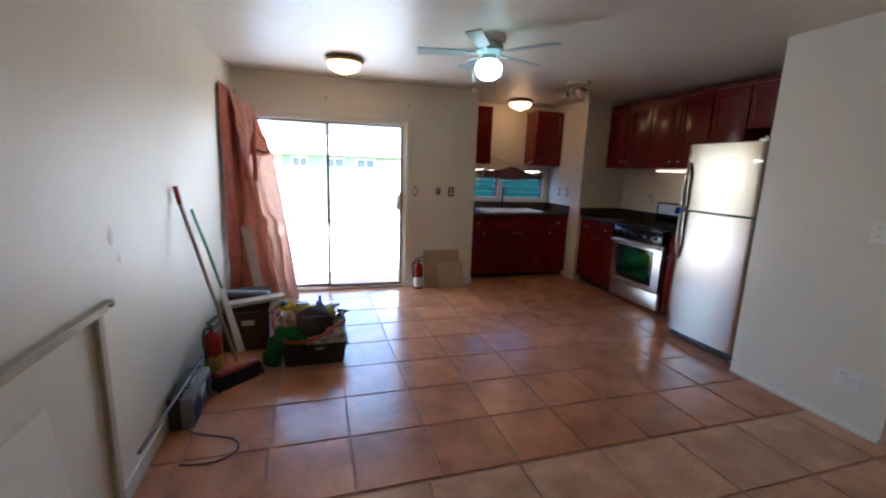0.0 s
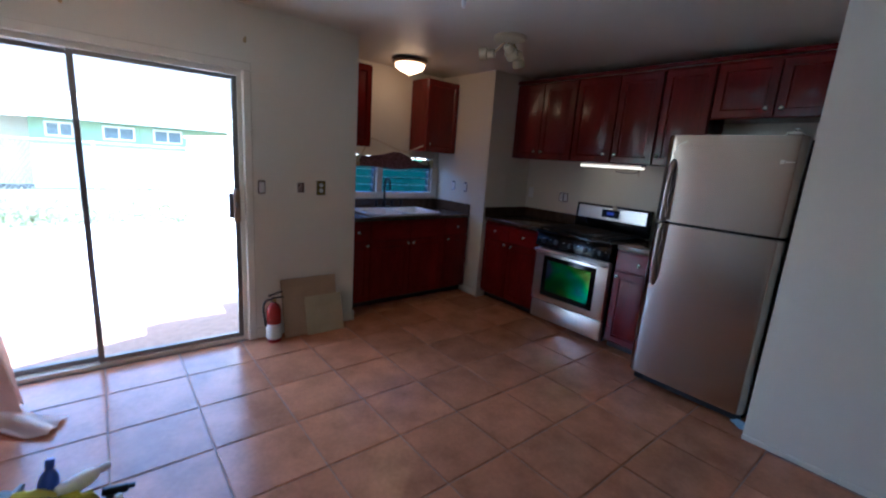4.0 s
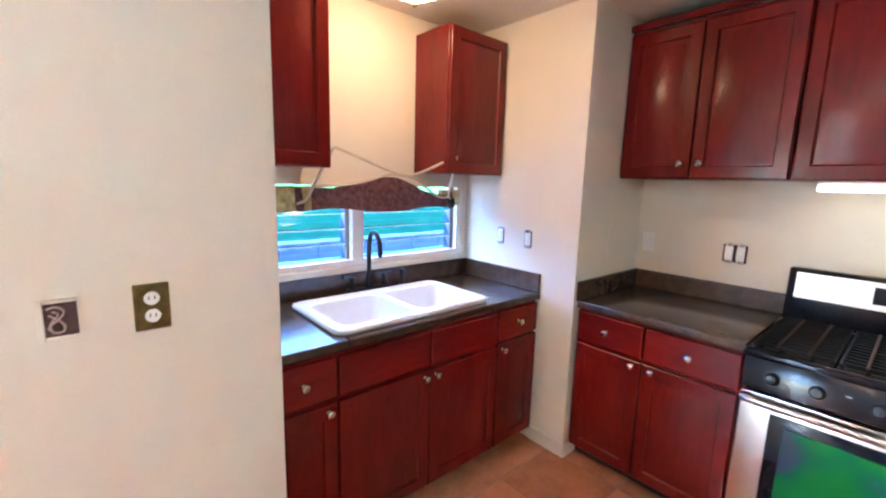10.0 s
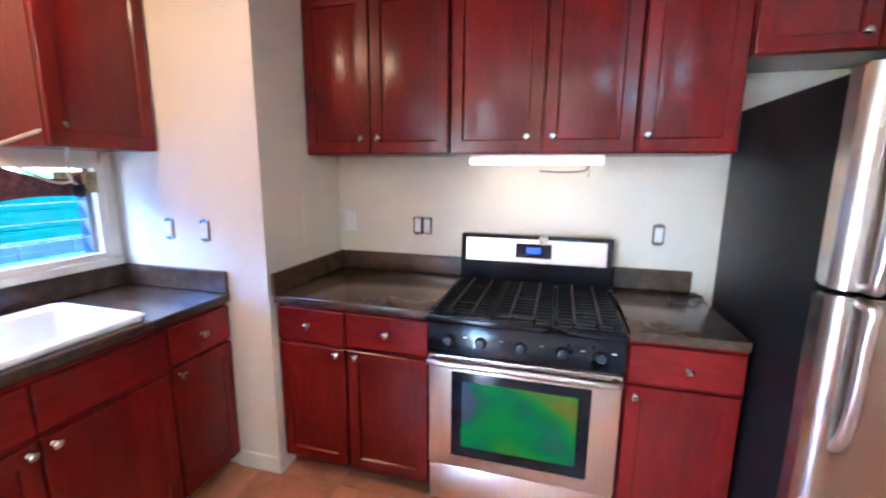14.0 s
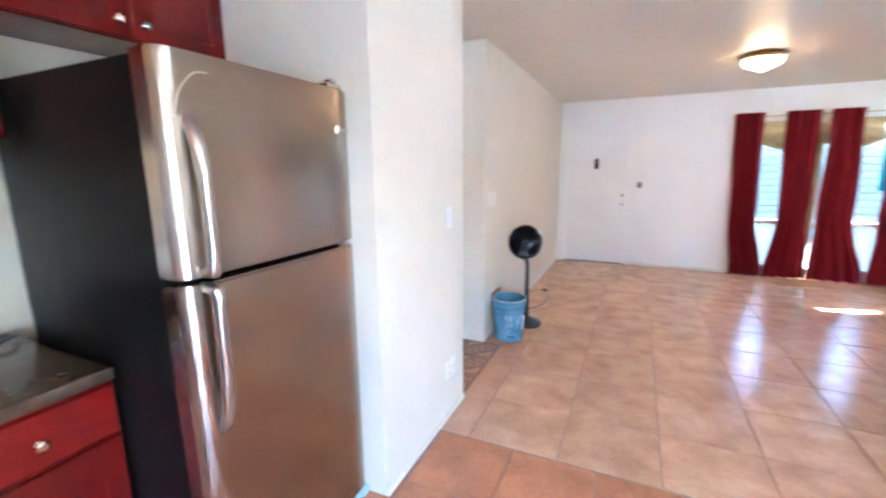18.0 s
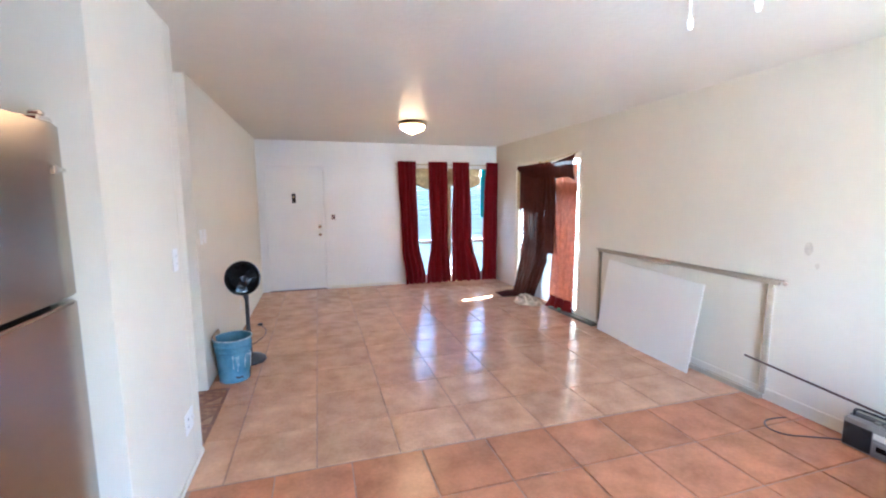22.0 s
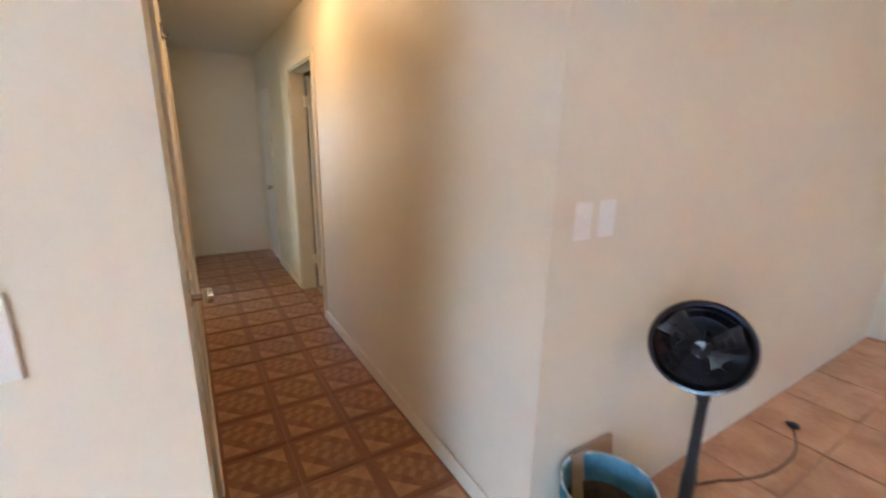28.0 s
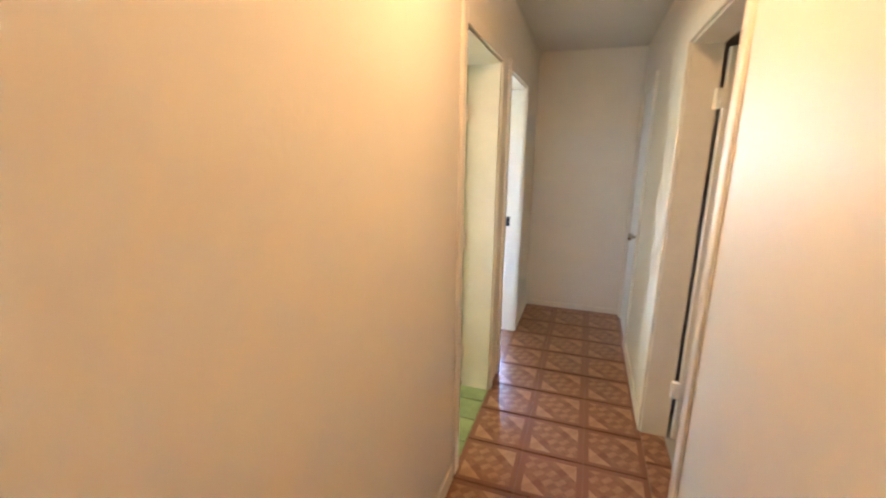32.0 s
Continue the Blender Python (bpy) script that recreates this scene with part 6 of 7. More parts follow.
solo("power_cord", tube(curve_pts([(3.836, 3.045, 0.40), (3.85, 2.98, 0.30), (3.89, 2.86, 0.12), (3.93, 2.74, 0.02), (3.90, 2.62, 0.006), (3.85, 2.52, 0.006), (3.80, 2.35, 0.006), (3.80, 2.12, 0.006), (3.86, 1.95, 0.008), (3.89, 1.90, 0.01)], 8), 0.0045, 7), WIREB, "brown fan cord trailing over the tiles", "cord")
lump("plug", (3.89, 1.885, 0.016), (0.03, 0.022, 0.016), BLACKP, "black plug lying on the tiles", "plug", 2.0, 0.2, 0, 2)
TEAL = mat("teal_bucket_plastic", (0.075, 0.225, 0.32), 0.24, vary=0.15, scale=9, color2=(0.15, 0.34, 0.45))
RIMP = mat("paint_worn_rim", (0.20, 0.40, 0.50), 0.3, vary=0.5, scale=25, color2=(0.72, 0.78, 0.80))
DARKIN = mat("dark_inside_liner", (0.10, 0.06, 0.035), 0.9, vary=0.4, scale=30, bump=0.3)
bk = thing("bucket", (3.895, 3.435, 0.0), "paint-splashed teal plastic bucket by the wall", "bucket")
BX, BY = 3.905, 3.425
part("body", lathe([(0, 0.0), (0.118, 0.0), (0.122, 0.008), (0.136, 0.25), (0.143, 0.255), (0.143, 0.268), (0.138, 0.275), (0.140, 0.30), (0.149, 0.305), (0.149, 0.318), (0.143, 0.325), (0.146, 0.352), (0.152, 0.355), (0.152, 0.368), (0.144, 0.369), (0.118, 0.012), (0, 0.010)], (BX, BY, 0), 40), TEAL, bk)
part("rim_paint", tube([(BX + 0.1485 * math.cos(a), BY + 0.1485 * math.sin(a), 0.3665) for a in np.linspace(0, 2 * math.pi, 49)], 0.0052, 8), RIMP, bk, "whitened worn rim")
# dark brown layer over the bucket's inner wall and bottom
part("dark_inside_liner", lathe([(0, 0.05), (0.1205, 0.05), (0.1335, 0.26), (0.1325, 0.262), (0.119, 0.052), (0, 0.0515)], (BX, BY, 0), 36), DARKIN, bk, "dark brown liner inside")


def on_bucket(a0, a1, z0, z1, mt, nm, lb):
    r0 = lambda z: 0.1228 + 0.0140 * (z - 0.008) / 0.242
    bm = sheet(lambda u, v: (BX + (r0(lerp(z0, z1, v)) + 0.001) * math.cos(lerp(a0, a1, u)), BY + (r0(lerp(z0, z1, v)) + 0.001) * math.sin(lerp(a0, a1, u)), lerp(z0, z1, v)), 10, 4, 0.001)
    part(nm, bm, mt, bk, lb)


on_bucket(radians(172), radians(198), 0.10, 0.22, LABELW, "label", "white square sticker")
on_bucket(radians(178), radians(192), 0.135, 0.175, BLACKP, "sticker_mark", "dark mark")
for a0, a1, z0, z1 in ((104, 110, 0.045, 0.060), (111, 117, 0.038, 0.056), (119, 128, 0.042, 0.055), (127, 131, 0.034, 0.046)):
    on_bucket(radians(a0), radians(a1), z0, z1, BLACKP, "paint_mark", "dark paint splash")
rk = random.Random(31)
for a, z0, z1 in ((112, 0.10, 0.225), (116, 0.15, 0.235), (108, 0.16, 0.23), (98, 0.13, 0.24), (138, 0.12, 0.215), (142, 0.17, 0.23), (150, 0.19, 0.243), (160, 0.21, 0.245), (210, 0.17, 0.235), (221, 0.13, 0.22)):
    w = rk.uniform(0.7, 1.5)
    on_bucket(radians(a - w), radians(a + w), z0, z1, RIMP, "paint_drip", "thin pale paint run")
    on_bucket(radians(a - 1.7 * w), radians(a + 1.7 * w), z0, z0 + 0.012, RIMP, "paint_drip", "thin pale paint run")
solo("wood_offcut", turned(box(-0.11, -0.008, 0, 0.11, 0.008, 0.385, 0.002), Matrix.Translation((4.012, 3.33, 0.0)) @ Matrix.Rotation(radians(6), 4, "Y") @ Matrix.Rotation(radians(90), 4, "Z")), CARD, "brown hardboard offcut leaning on the wall behind the bucket", "board")

# ---- south window and curtains ----
BURG = cloth("burgundy_cloth", (0.20, 0.008, 0.014), 0.10, 0.2)
w2 = thing("window_2", (0.92, -0.07, 0.1), "tall white-framed jalousie window behind burgundy curtains", "window", "", "structure")
sx0, sx1, sz0, sz1 = WIN_S
part("frame", add_box(add_box(add_box(add_box(bm_new(), sx0, -0.12, sz0, sx0 + 0.04, -0.01, sz1), sx1 - 0.04, -0.12, sz0, sx1, -0.01, sz1), sx0 + 0.04, -0.12, sz1 - 0.04, sx1 - 0.04, -0.01, sz1), sx0 + 0.04, -0.12, sz0, sx1 - 0.04, -0.01, sz0 + 0.04), WHITE, w2)
part("mullion", box(0.885, -0.12, sz0 + 0.04, 0.955, -0.02, sz1 - 0.04, 0.003), WHITE, w2)
part("rail", box(sx0 + 0.04, -0.11, 0.70, 0.885, -0.03, 0.75, 0.003), WHITE, w2)
part("rail", box(0.955, -0.11, 0.70, sx1 - 0.04, -0.03, 0.75, 0.003), WHITE, w2)
FROST = glass("milky_louver_glass", (0.29, 0.335, 0.34), 0.05)
ft = FROST.node_tree
milk = ft.nodes.new("ShaderNodeBsdfTranslucent")
milk.inputs[0].default_value = (0.27, 0.285, 0.265, 1)
fmx = ft.nodes.new("ShaderNodeMixShader")
fmx.inputs[0].default_value = 0.72
ft.links.new(ft.nodes["Material Output"].inputs[0].links[0].from_socket, fmx.inputs[1])
ft.links.new(milk.outputs[0], fmx.inputs[2])
ft.links.new(fmx.outputs[0], ft.nodes["Material Output"].inputs[0])
jalousie(w2, "y", -0.07, sx0 + 0.04, 0.885, 0.76, sz1 - 0.05, 0.088, FROST, -60)
jalousie(w2, "y", -0.07, 0.955, sx1 - 0.04, 0.76, sz1 - 0.05, 0.088, FROST, -60)
for a, b in ((sx0 + 0.04, 0.885), (0.955, sx1 - 0.04)):
    p = part("pane", box(a, -0.073, sz0 + 0.04, b, -0.067, 0.70), FROST, w2)
    p.visible_shadow = False
rodm = thing("curtain_rod", (0.92, 0.07, 2.09), "thin brass curtain rod above the window", "curtain rod")
part("rod", tube([(0.0, 0.030, 2.085), (1.88, 0.030, 2.085)], 0.006, 8), BRASS, rodm)
for x in (0.03, 0.95, 1.86):
    part("bracket", box(x - 0.006, 0.0005, 2.075, x + 0.006, 0.036, 2.092, 0.002), BRASS, rodm)


def gathered(t0, t1, w0, w1, b0, b1, seed):
    """A curtain that hangs narrow to its waist and spreads over the tiles at the foot."""

    def f(u, v):
        k = v / 0.62 if v < 0.62 else (v - 0.62) / 0.38
        k = k * k * (3 - 2 * k)
        p, q = (lerp(t0, w0, k), lerp(t1, w1, k)) if v < 0.62 else (lerp(w0, b0, k), lerp(w1, b1, k))
        ph = 1.3 * noise.noise(Vector((u * 3, v * 1.5, seed)))
        depth = 0.016 + 0.016 * v + (0.02 * (v - 0.9) / 0.1 if v > 0.9 else 0.0)
        wave = math.sin(2 * math.pi * 4.0 * u + ph) + 0.4 * math.sin(2 * math.pi * 9.0 * u + 1.3 + 2 * ph)
        return (lerp(p, q, u) + 0.012 * noise.noise(Vector((u * 2, v * 5, seed + 2))), 0.088 + depth * wave + 0.03 * v * v + 0.012 * noise.noise(Vector((u * 6, v * 7, seed + 5))), lerp(2.13, 0.012, v))

    return sheet(f, 84, 56, 0.003)


for t0, t1, w0, w1, b0, b1, sd in ((1.85, 1.535, 1.80, 1.505, 1.745, 1.385, 1), (1.31, 0.97, 1.28, 0.965, 1.375, 0.925, 2), (0.872, 0.557, 0.885, 0.515, 0.915, 0.325, 3), (0.252, 0.012, 0.30, 0.012, 0.318, 0.012, 4)):
    c = thing("curtain", ((b0 + b1) / 2, 0.06, 0.0), "long burgundy curtain panel hanging to the tiles", "curtain", "burgundy window curtains")
    part("cloth", gathered(t0, t1, w0, w1, b0, b1, sd * 3.1), BURG, c)
TANC = cloth("tan_swag_cloth", (0.50, 0.38, 0.22), 0.4, 0.25)
sg = thing("swag", (0.95, 0.02, 1.65), "gathered tan swag cloth behind the burgundy curtains", "swag")
for a, b in ((0.95, 1.56), (0.33, 0.93)):
    part("swag_cloth", sheet(lambda u, v: (lerp(a, b, u), 0.022 + 0.012 * math.sin(10 * v + 6 * u), lerp(2.02, 1.66 + 0.10 * (2 * u - 1) ** 2, v) + 0.012 * math.sin(16 * v) * math.sin(3.1 * u)), 30, 20), TANC, sg)
part("tail", drape(((0.97, 0.03, 1.98), (0.885, 0.03, 1.98)), ((0.965, 0.03, 0.45), (0.88, 0.03, 0.45)), 2, 0.008, (0, 1, 0), 20, 24, seed=6), TANC, sg)
CYAN = cloth("turquoise_cloth", (0.03, 0.42, 0.44), 0.4, 0.15)
solo("turquoise_cloth", drape(((0.31, 0.012, 2.02), (0.20, 0.012, 2.02)), ((0.31, 0.012, 1.15), (0.20, 0.012, 1.15)), 2, 0.006, (0, 1, 0), 20, 20, seed=8), CYAN, "strip of turquoise cloth in the window", "cloth")

# ---- west window ----
w3 = thing("window_3", (-0.07, 1.72, 0.06), "tall jalousie window half covered with dark sheers", "window", "", "structure")
ww0, ww1, wb, wt = WIN_W
part("frame", add_box(add_box(add_box(add_box(bm_new(), -0.12, ww0, wb, -0.01, ww0 + 0.045, wt), -0.12, ww1 - 0.045, wb, -0.01, ww1, wt), -0.12, ww0 + 0.045, wt - 0.045, -0.01, ww1 - 0.045, wt), -0.12, ww0 + 0.045, wb, -0.01, ww1 - 0.045, wb + 0.045), TRIM, w3)
part("mullion", box(-0.12, 1.69, wb + 0.045, -0.015, 1.75, wt - 0.045, 0.003), TRIM, w3)
# louvers split, with an added clip, so sun passes through one narrow slot
jalousie(w3, "x", -0.07, ww0 + 0.045, 1.10, wb + 0.05, wt - 0.05, 0.092, FROST, 60, 0.095, 9.0)
part("louver_clip", box(-0.10, 1.101, wb + 0.05, -0.04, 1.119, wt - 0.05, 0.002), ALU, w3, "aluminium clip added where the louvers are split")
jalousie(w3, "x", -0.07, 1.12, 1.26, wb + 0.05, wt - 0.05, 0.092, FROST, 60, 0.095, 0.84)
jalousie(w3, "x", -0.07, 1.262, 1.69, wb + 0.05, wt - 0.05, 0.092, FROST, 60, 0.095, 9.0)
jalousie(w3, "x", -0.07, 1.75, ww1 - 0.045, wb + 0.05, wt - 0.05, 0.092, FROST, 60)
casing("window_casing", "x", 0.0, ww0, ww1, wt, 0.045, 0.012, 1, wb, True, "cream painted casing round the tall window")


def sheer(name, color, see, clear):
    """Thin open-weave cloth: part of the light goes straight through."""
    m = cloth(name, color, see, 0.2)
    t = m.node_tree
    out = t.nodes["Material Output"]
    src = out.inputs[0].links[0].from_socket
    tp = t.nodes.new("ShaderNodeBsdfTransparent")
    mx = t.nodes.new("ShaderNodeMixShader")
    mx.inputs[0].default_value = clear
    t.links.new(src, mx.inputs[1])
    t.links.new(tp.outputs[0], mx.inputs[2])
    t.links.new(mx.outputs[0], out.inputs[0])
    return m


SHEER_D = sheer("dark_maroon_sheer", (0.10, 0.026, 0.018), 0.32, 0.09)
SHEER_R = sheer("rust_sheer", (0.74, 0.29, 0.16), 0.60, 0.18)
BAND = cloth("wine_band", (0.20, 0.012, 0.012), 0.2)
wc = thing("sheer_curtain", (0.08, 1.6, 0.0), "dark maroon sheer curtain swept aside onto the floor", "curtain")


def swept(left, right, out, folds, seed, top=2.0):
    """Thin cloth whose two edges run by height, drawn forward and aside towards the floor."""

    def f(u, v):
        z = lerp(top, 0.03, v)
        a, b = (float(np.interp(z, (0.03, 0.35, 0.62, 0.88, 1.1, 1.5, 2.0), e)) for e in (left, right))
        x = float(np.interp(z, (0.03, 0.35, 0.88, 1.3), (out, 0.14, 0.09, 0.07)))
        ph = noise.noise(Vector((u * 3, v * 1.5, seed))) * 1.6
        wave = math.sin(2 * math.pi * folds * u + ph) + 0.35 * math.sin(2 * math.pi * folds * 2.3 * u + 1.3 + ph)
        return (x + 0.014 * (0.5 + 0.5 * v) * wave + 0.02 * noise.noise(Vector((u * 6, v * 7, seed + 5))), lerp(a, b, u) + 1.9 * (x - 0.07) * (0.3 + 0.7 * u), z)

    return sheet(f, 90, 60, 0.003)


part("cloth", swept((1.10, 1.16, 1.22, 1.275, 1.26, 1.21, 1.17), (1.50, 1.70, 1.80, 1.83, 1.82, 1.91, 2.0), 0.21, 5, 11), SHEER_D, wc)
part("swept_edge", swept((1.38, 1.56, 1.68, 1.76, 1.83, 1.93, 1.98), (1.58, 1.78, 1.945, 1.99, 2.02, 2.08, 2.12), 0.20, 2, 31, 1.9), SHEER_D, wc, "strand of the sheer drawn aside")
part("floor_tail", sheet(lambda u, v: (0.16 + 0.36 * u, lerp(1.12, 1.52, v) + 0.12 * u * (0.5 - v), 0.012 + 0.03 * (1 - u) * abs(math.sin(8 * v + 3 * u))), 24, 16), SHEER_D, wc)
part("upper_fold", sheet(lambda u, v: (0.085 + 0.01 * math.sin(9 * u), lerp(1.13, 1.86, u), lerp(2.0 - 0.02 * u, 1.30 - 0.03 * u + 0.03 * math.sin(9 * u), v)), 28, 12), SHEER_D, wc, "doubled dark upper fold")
wb_ = thing("sheer_curtain", (0.08, 2.4, 0.0), "rust red sheer curtain glowing with daylight", "curtain")
part("cloth", drape(((0.05, 2.13, 1.80), (0.05, 2.61, 1.96)), ((0.11, 2.14, 0.16), (0.09, 2.65, 0.16)), 3.2, 0.014, (1, 0, 0), 60, 40, 0.015, 15), SHEER_R, wb_)
part("hem_band", drape(((0.112, 2.15, 0.17), (0.092, 2.64, 0.17)), ((0.17, 2.13, 0.01), (0.11, 2.68, 0.01)), 3.2, 0.016, (1, 0, 0), 60, 10, 0.012, 15), BAND, wb_, "wine red hem on the floor")
ws = thing("swag", (0.09, 1.8, 1.6), "dark maroon sheer swag draped over the window head", "swag")
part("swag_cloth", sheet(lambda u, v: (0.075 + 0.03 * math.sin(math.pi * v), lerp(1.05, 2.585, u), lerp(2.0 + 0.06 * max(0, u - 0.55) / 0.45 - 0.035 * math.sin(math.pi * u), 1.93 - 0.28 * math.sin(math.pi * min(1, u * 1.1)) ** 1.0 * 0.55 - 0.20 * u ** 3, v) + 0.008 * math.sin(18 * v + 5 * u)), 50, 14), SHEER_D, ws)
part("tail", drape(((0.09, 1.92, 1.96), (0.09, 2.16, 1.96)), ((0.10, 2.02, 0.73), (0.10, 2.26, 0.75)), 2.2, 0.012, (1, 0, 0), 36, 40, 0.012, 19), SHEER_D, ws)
part("left_tail", drape(((0.07, 1.00, 2.0), (0.07, 1.13, 2.0)), ((0.07, 1.02, 1.34), (0.07, 1.13, 1.32)), 2, 0.008, (1, 0, 0), 20, 20, 0.01, 21), TANC, ws, "tan side tail")
part("rod", tube([(0.055, 0.95, 1.985), (0.055, 1.72, 2.0), (0.055, 2.60, 2.07)], 0.006, 8), BRASS, ws)
for y in (1.66, 1.86):
    part("clip", box(0.0125, y - 0.006, 2.0, 0.065, y + 0.006, 2.03, 0.002), BRASS, ws)
# sheet added behind the sheers to keep direct sun off the floor
LINEN = cloth("sun_screen_cloth", (0.62, 0.66, 0.70), 0.20, 0.08)
solo("sun_screen_sheet", drape(((0.03, 1.62, 1.70), (0.03, 2.585, 1.70)), ((0.035, 1.55, 0.012), (0.035, 2.585, 0.012)), 4, 0.006, (1, 0, 0), 40, 20, 0.006, 27), LINEN, "white cloth sheet added behind the sheers to block direct sun", "cloth")
RAG2 = cloth("cream_rag", (0.58, 0.45, 0.30), 0.08, 0.45, 16)


def piled(u, v):
    """Cloth dropped in a loose coil of rounded rolls."""
    r, a = 0.03 + 0.97 * v, 2 * math.pi * u
    n = noise.noise(Vector((2 * math.cos(a), 2 * math.sin(a), 3 * r)))
    roll = abs(math.sin(5.2 * r + 0.8 * a / math.pi + 1.6 * n))
    z = 0.008 + (0.035 + 0.075 * (1 - r * r)) * (0.05 + 0.95 * roll ** 0.7) * min(1.0, (1 - r) / 0.10 + 0.05)
    w = 1 + 0.14 * math.sin(3 * a + 1) + 0.10 * n
    return (0.32 + 0.165 * r * w * math.cos(a), 1.86 + 0.27 * r * w * math.sin(a), z)


solo("crumpled_cloth", sheet(piled, 96, 40), RAG2, "crumpled cream patterned cloth on the tiles", "cloth")

# ---- hallway ----
cd = thing("door_2", (4.45, 4.54, 0.0), "flush cream closet door, closed, with a steel knob", "door", "", "structure")
part("leaf", box(3.995, 4.519, 0.012, 4.899, 4.555, 2.345, 0.003), WALL, cd)


def hall_knob(x, y, z, sgn, parent):
    """A round knob on a plate; sgn is the way it points along y."""
    prof = [(0, 0), (0.031, 0), (0.031, 0.006), (0.013, 0.011), (0.012, 0.034), (0.025, 0.04), (0.029, 0.055), (0.024, 0.072), (0.0, 0.075)]
    m = Matrix.Translation((x, y, z)) @ Matrix.Rotation(radians(-90 * sgn), 4, "X")
    return part("knob", turned(lathe(prof, (0, 0, 0), 24), m), CHROME, parent, "steel knob")


part("stop", add_box(box(4.8993, 4.521, 0.0, 4.9048, 4.566, 2.355), 3.981, 4.536, 0.0, 3.9945, 4.566, 2.355), WALL, cd)
part("stop", box(3.9945, 4.536, 2.3455, 4.8985, 4.566, 2.3595), TRIM, cd)
hall_knob(4.856, 4.519, 0.897, -1, cd)
part("latch_button", box(4.884, 4.510, 0.955, 4.896, 4.519, 0.99, 0.002), CHROME, cd)
hook_ = thing("coat_hook", (6.17, 4.50, 1.95), "small dark metal hook screwed to the wall", "hook")
part("hook_plate", box(6.158, 4.498, 1.955, 6.182, 4.5045, 2.045, 0.002), BRONZE, hook_)
part("hook_arm", tube(curve_pts([(6.17, 4.498, 1.975), (6.172, 4.482, 1.965), (6.174, 4.474, 1.978), (6.174, 4.474, 1.995)], 5), 0.0045, 7), BRONZE, hook_)


def frame_in(name, x0, x1, y0, y1, top, label, face_y, sgn, width=0.06):
    """A lining in a doorway through a wall, and its casing on the hall side."""
    th = thing(name, ((x0 + x1) / 2, (y0 + y1) / 2, 0), label, "door frame", "", "structure")
    part("jamb", box(x0, y0, 0, x0 + 0.02, y1, top), TRIM, th)
    part("jamb", box(x1 - 0.02, y0, 0, x1, y1, top), TRIM, th)
    part("head", box(x0 + 0.02, y0, top - 0.02, x1 - 0.02, y1, top), TRIM, th)
    a, b = sorted((face_y, face_y + sgn * 0.014))
    part("casing", box(x0 - width + 0.01, a, 0, x0 + 0.01, b, top + width - 0.01, 0.003), TRIM, th)
    part("casing", box(x1 - 0.01, a, 0, x1 + width - 0.01, b, top + width - 0.01, 0.003), TRIM, th)
    part("casing", box(x0 + 0.01, a, top - 0.01, x1 - 0.01, b, top + width - 0.01, 0.003), TRIM, th)
    return th


frame_in("door_frame", 6.70, 7.46, 4.507, 4.69, 2.03, "cream painted bathroom door frame", 4.505, -1)
frame_in("door_frame", 7.72, 8.46, 4.507, 4.63, 2.03, "cream painted bedroom door frame", 4.505, -1)
frame_in("door_frame", 6.52, 7.335, 3.468, 3.598, 2.04, "cream painted store room door frame", 3.60, 1)
frame_in("door_frame", 8.42, 9.12, 3.485, 3.598, 2.04, "cream painted end door frame", 3.60, 1)
bd = thing("door_3", (7.42, 5.0, 0.0), "cream bathroom door standing open", "door", "", "structure")
part("leaf", box(7.405, 4.738, 0.012, 7.44, 5.45, 2.0, 0.003), TRIM, bd)
for z in (0.25, 1.0, 1.75):
    part("hinge", box(7.41, 4.685, z - 0.045, 7.4385, 4.742, z + 0.045), TRIM, bd)
b2 = thing("door_4", (7.75, 4.9, 0.0), "white bedroom door standing wide open", "door", "", "structure")
part("leaf", turned(box(-0.018, 0, 0.012, 0.018, 0.70, 2.0, 0.003), Matrix.Translation((7.722, 4.645, 0)) @ Matrix.Rotation(radians(4), 4, "Z")), WHITE, b2)
part("strike_plate", box(8.434, 4.585, 0.93, 8.4395, 4.625, 1.01, 0.001), BRONZE, b2, "dark strike plate in the jamb")
b3 = thing("door_5", (6.6, 3.4, 0.0), "cream store room door standing ajar inside", "door", "", "structure")
part("leaf", turned(box(-0.035, -0.72, 0.012, 0.0, 0.0, 2.0, 0.003), Matrix.Translation((7.325, 3.448, 0))), WALL, b3)
for z in (0.30, 1.78):
    part("hinge", box(7.286, 3.44, z - 0.045, 7.3145, 3.482, z + 0.045), TRIM, b3)
b4 = thing("door_6", (8.76, 3.56, 0.0), "white end door, closed, with a steel knob", "door", "", "structure")
part("leaf", box(8.442, 3.555, 0.012, 9.098, 3.592, 2.015, 0.003), WHITE, b4)
hall_knob(8.50, 3.592, 0.90, 1, b4)
w4 = thing("window_4", (10.35, 5.5, 0.95), "bedroom window with bright garden outside", "window", "", "structure")
part("frame", add_box(add_box(add_box(add_box(bm_new(), 10.32, 4.72, 0.95, 10.38, 4.76, 2.1), 10.32, 6.26, 0.95, 10.38, 6.3, 2.1), 10.32, 4.76, 2.06, 10.38, 6.26, 2.1), 10.32, 4.76, 0.95, 10.38, 6.26, 0.99), WHITE, w4)

# unseen window added to the bathroom so that light reaches the hall
w5 = thing("window_5", (6.8, 6.55, 1.2), "white bathroom window frame, added unseen to let light in", "window", "", "structure")
part("frame", add_box(add_box(add_box(add_box(bm_new(), 6.5, 6.52, 1.2, 6.54, 6.58, 2.0), 7.06, 6.52, 1.2, 7.1, 6.58, 2.0), 6.54, 6.52, 1.96, 7.06, 6.58, 2.0), 6.54, 6.52, 1.2, 7.06, 6.58, 1.24), WHITE, w5)

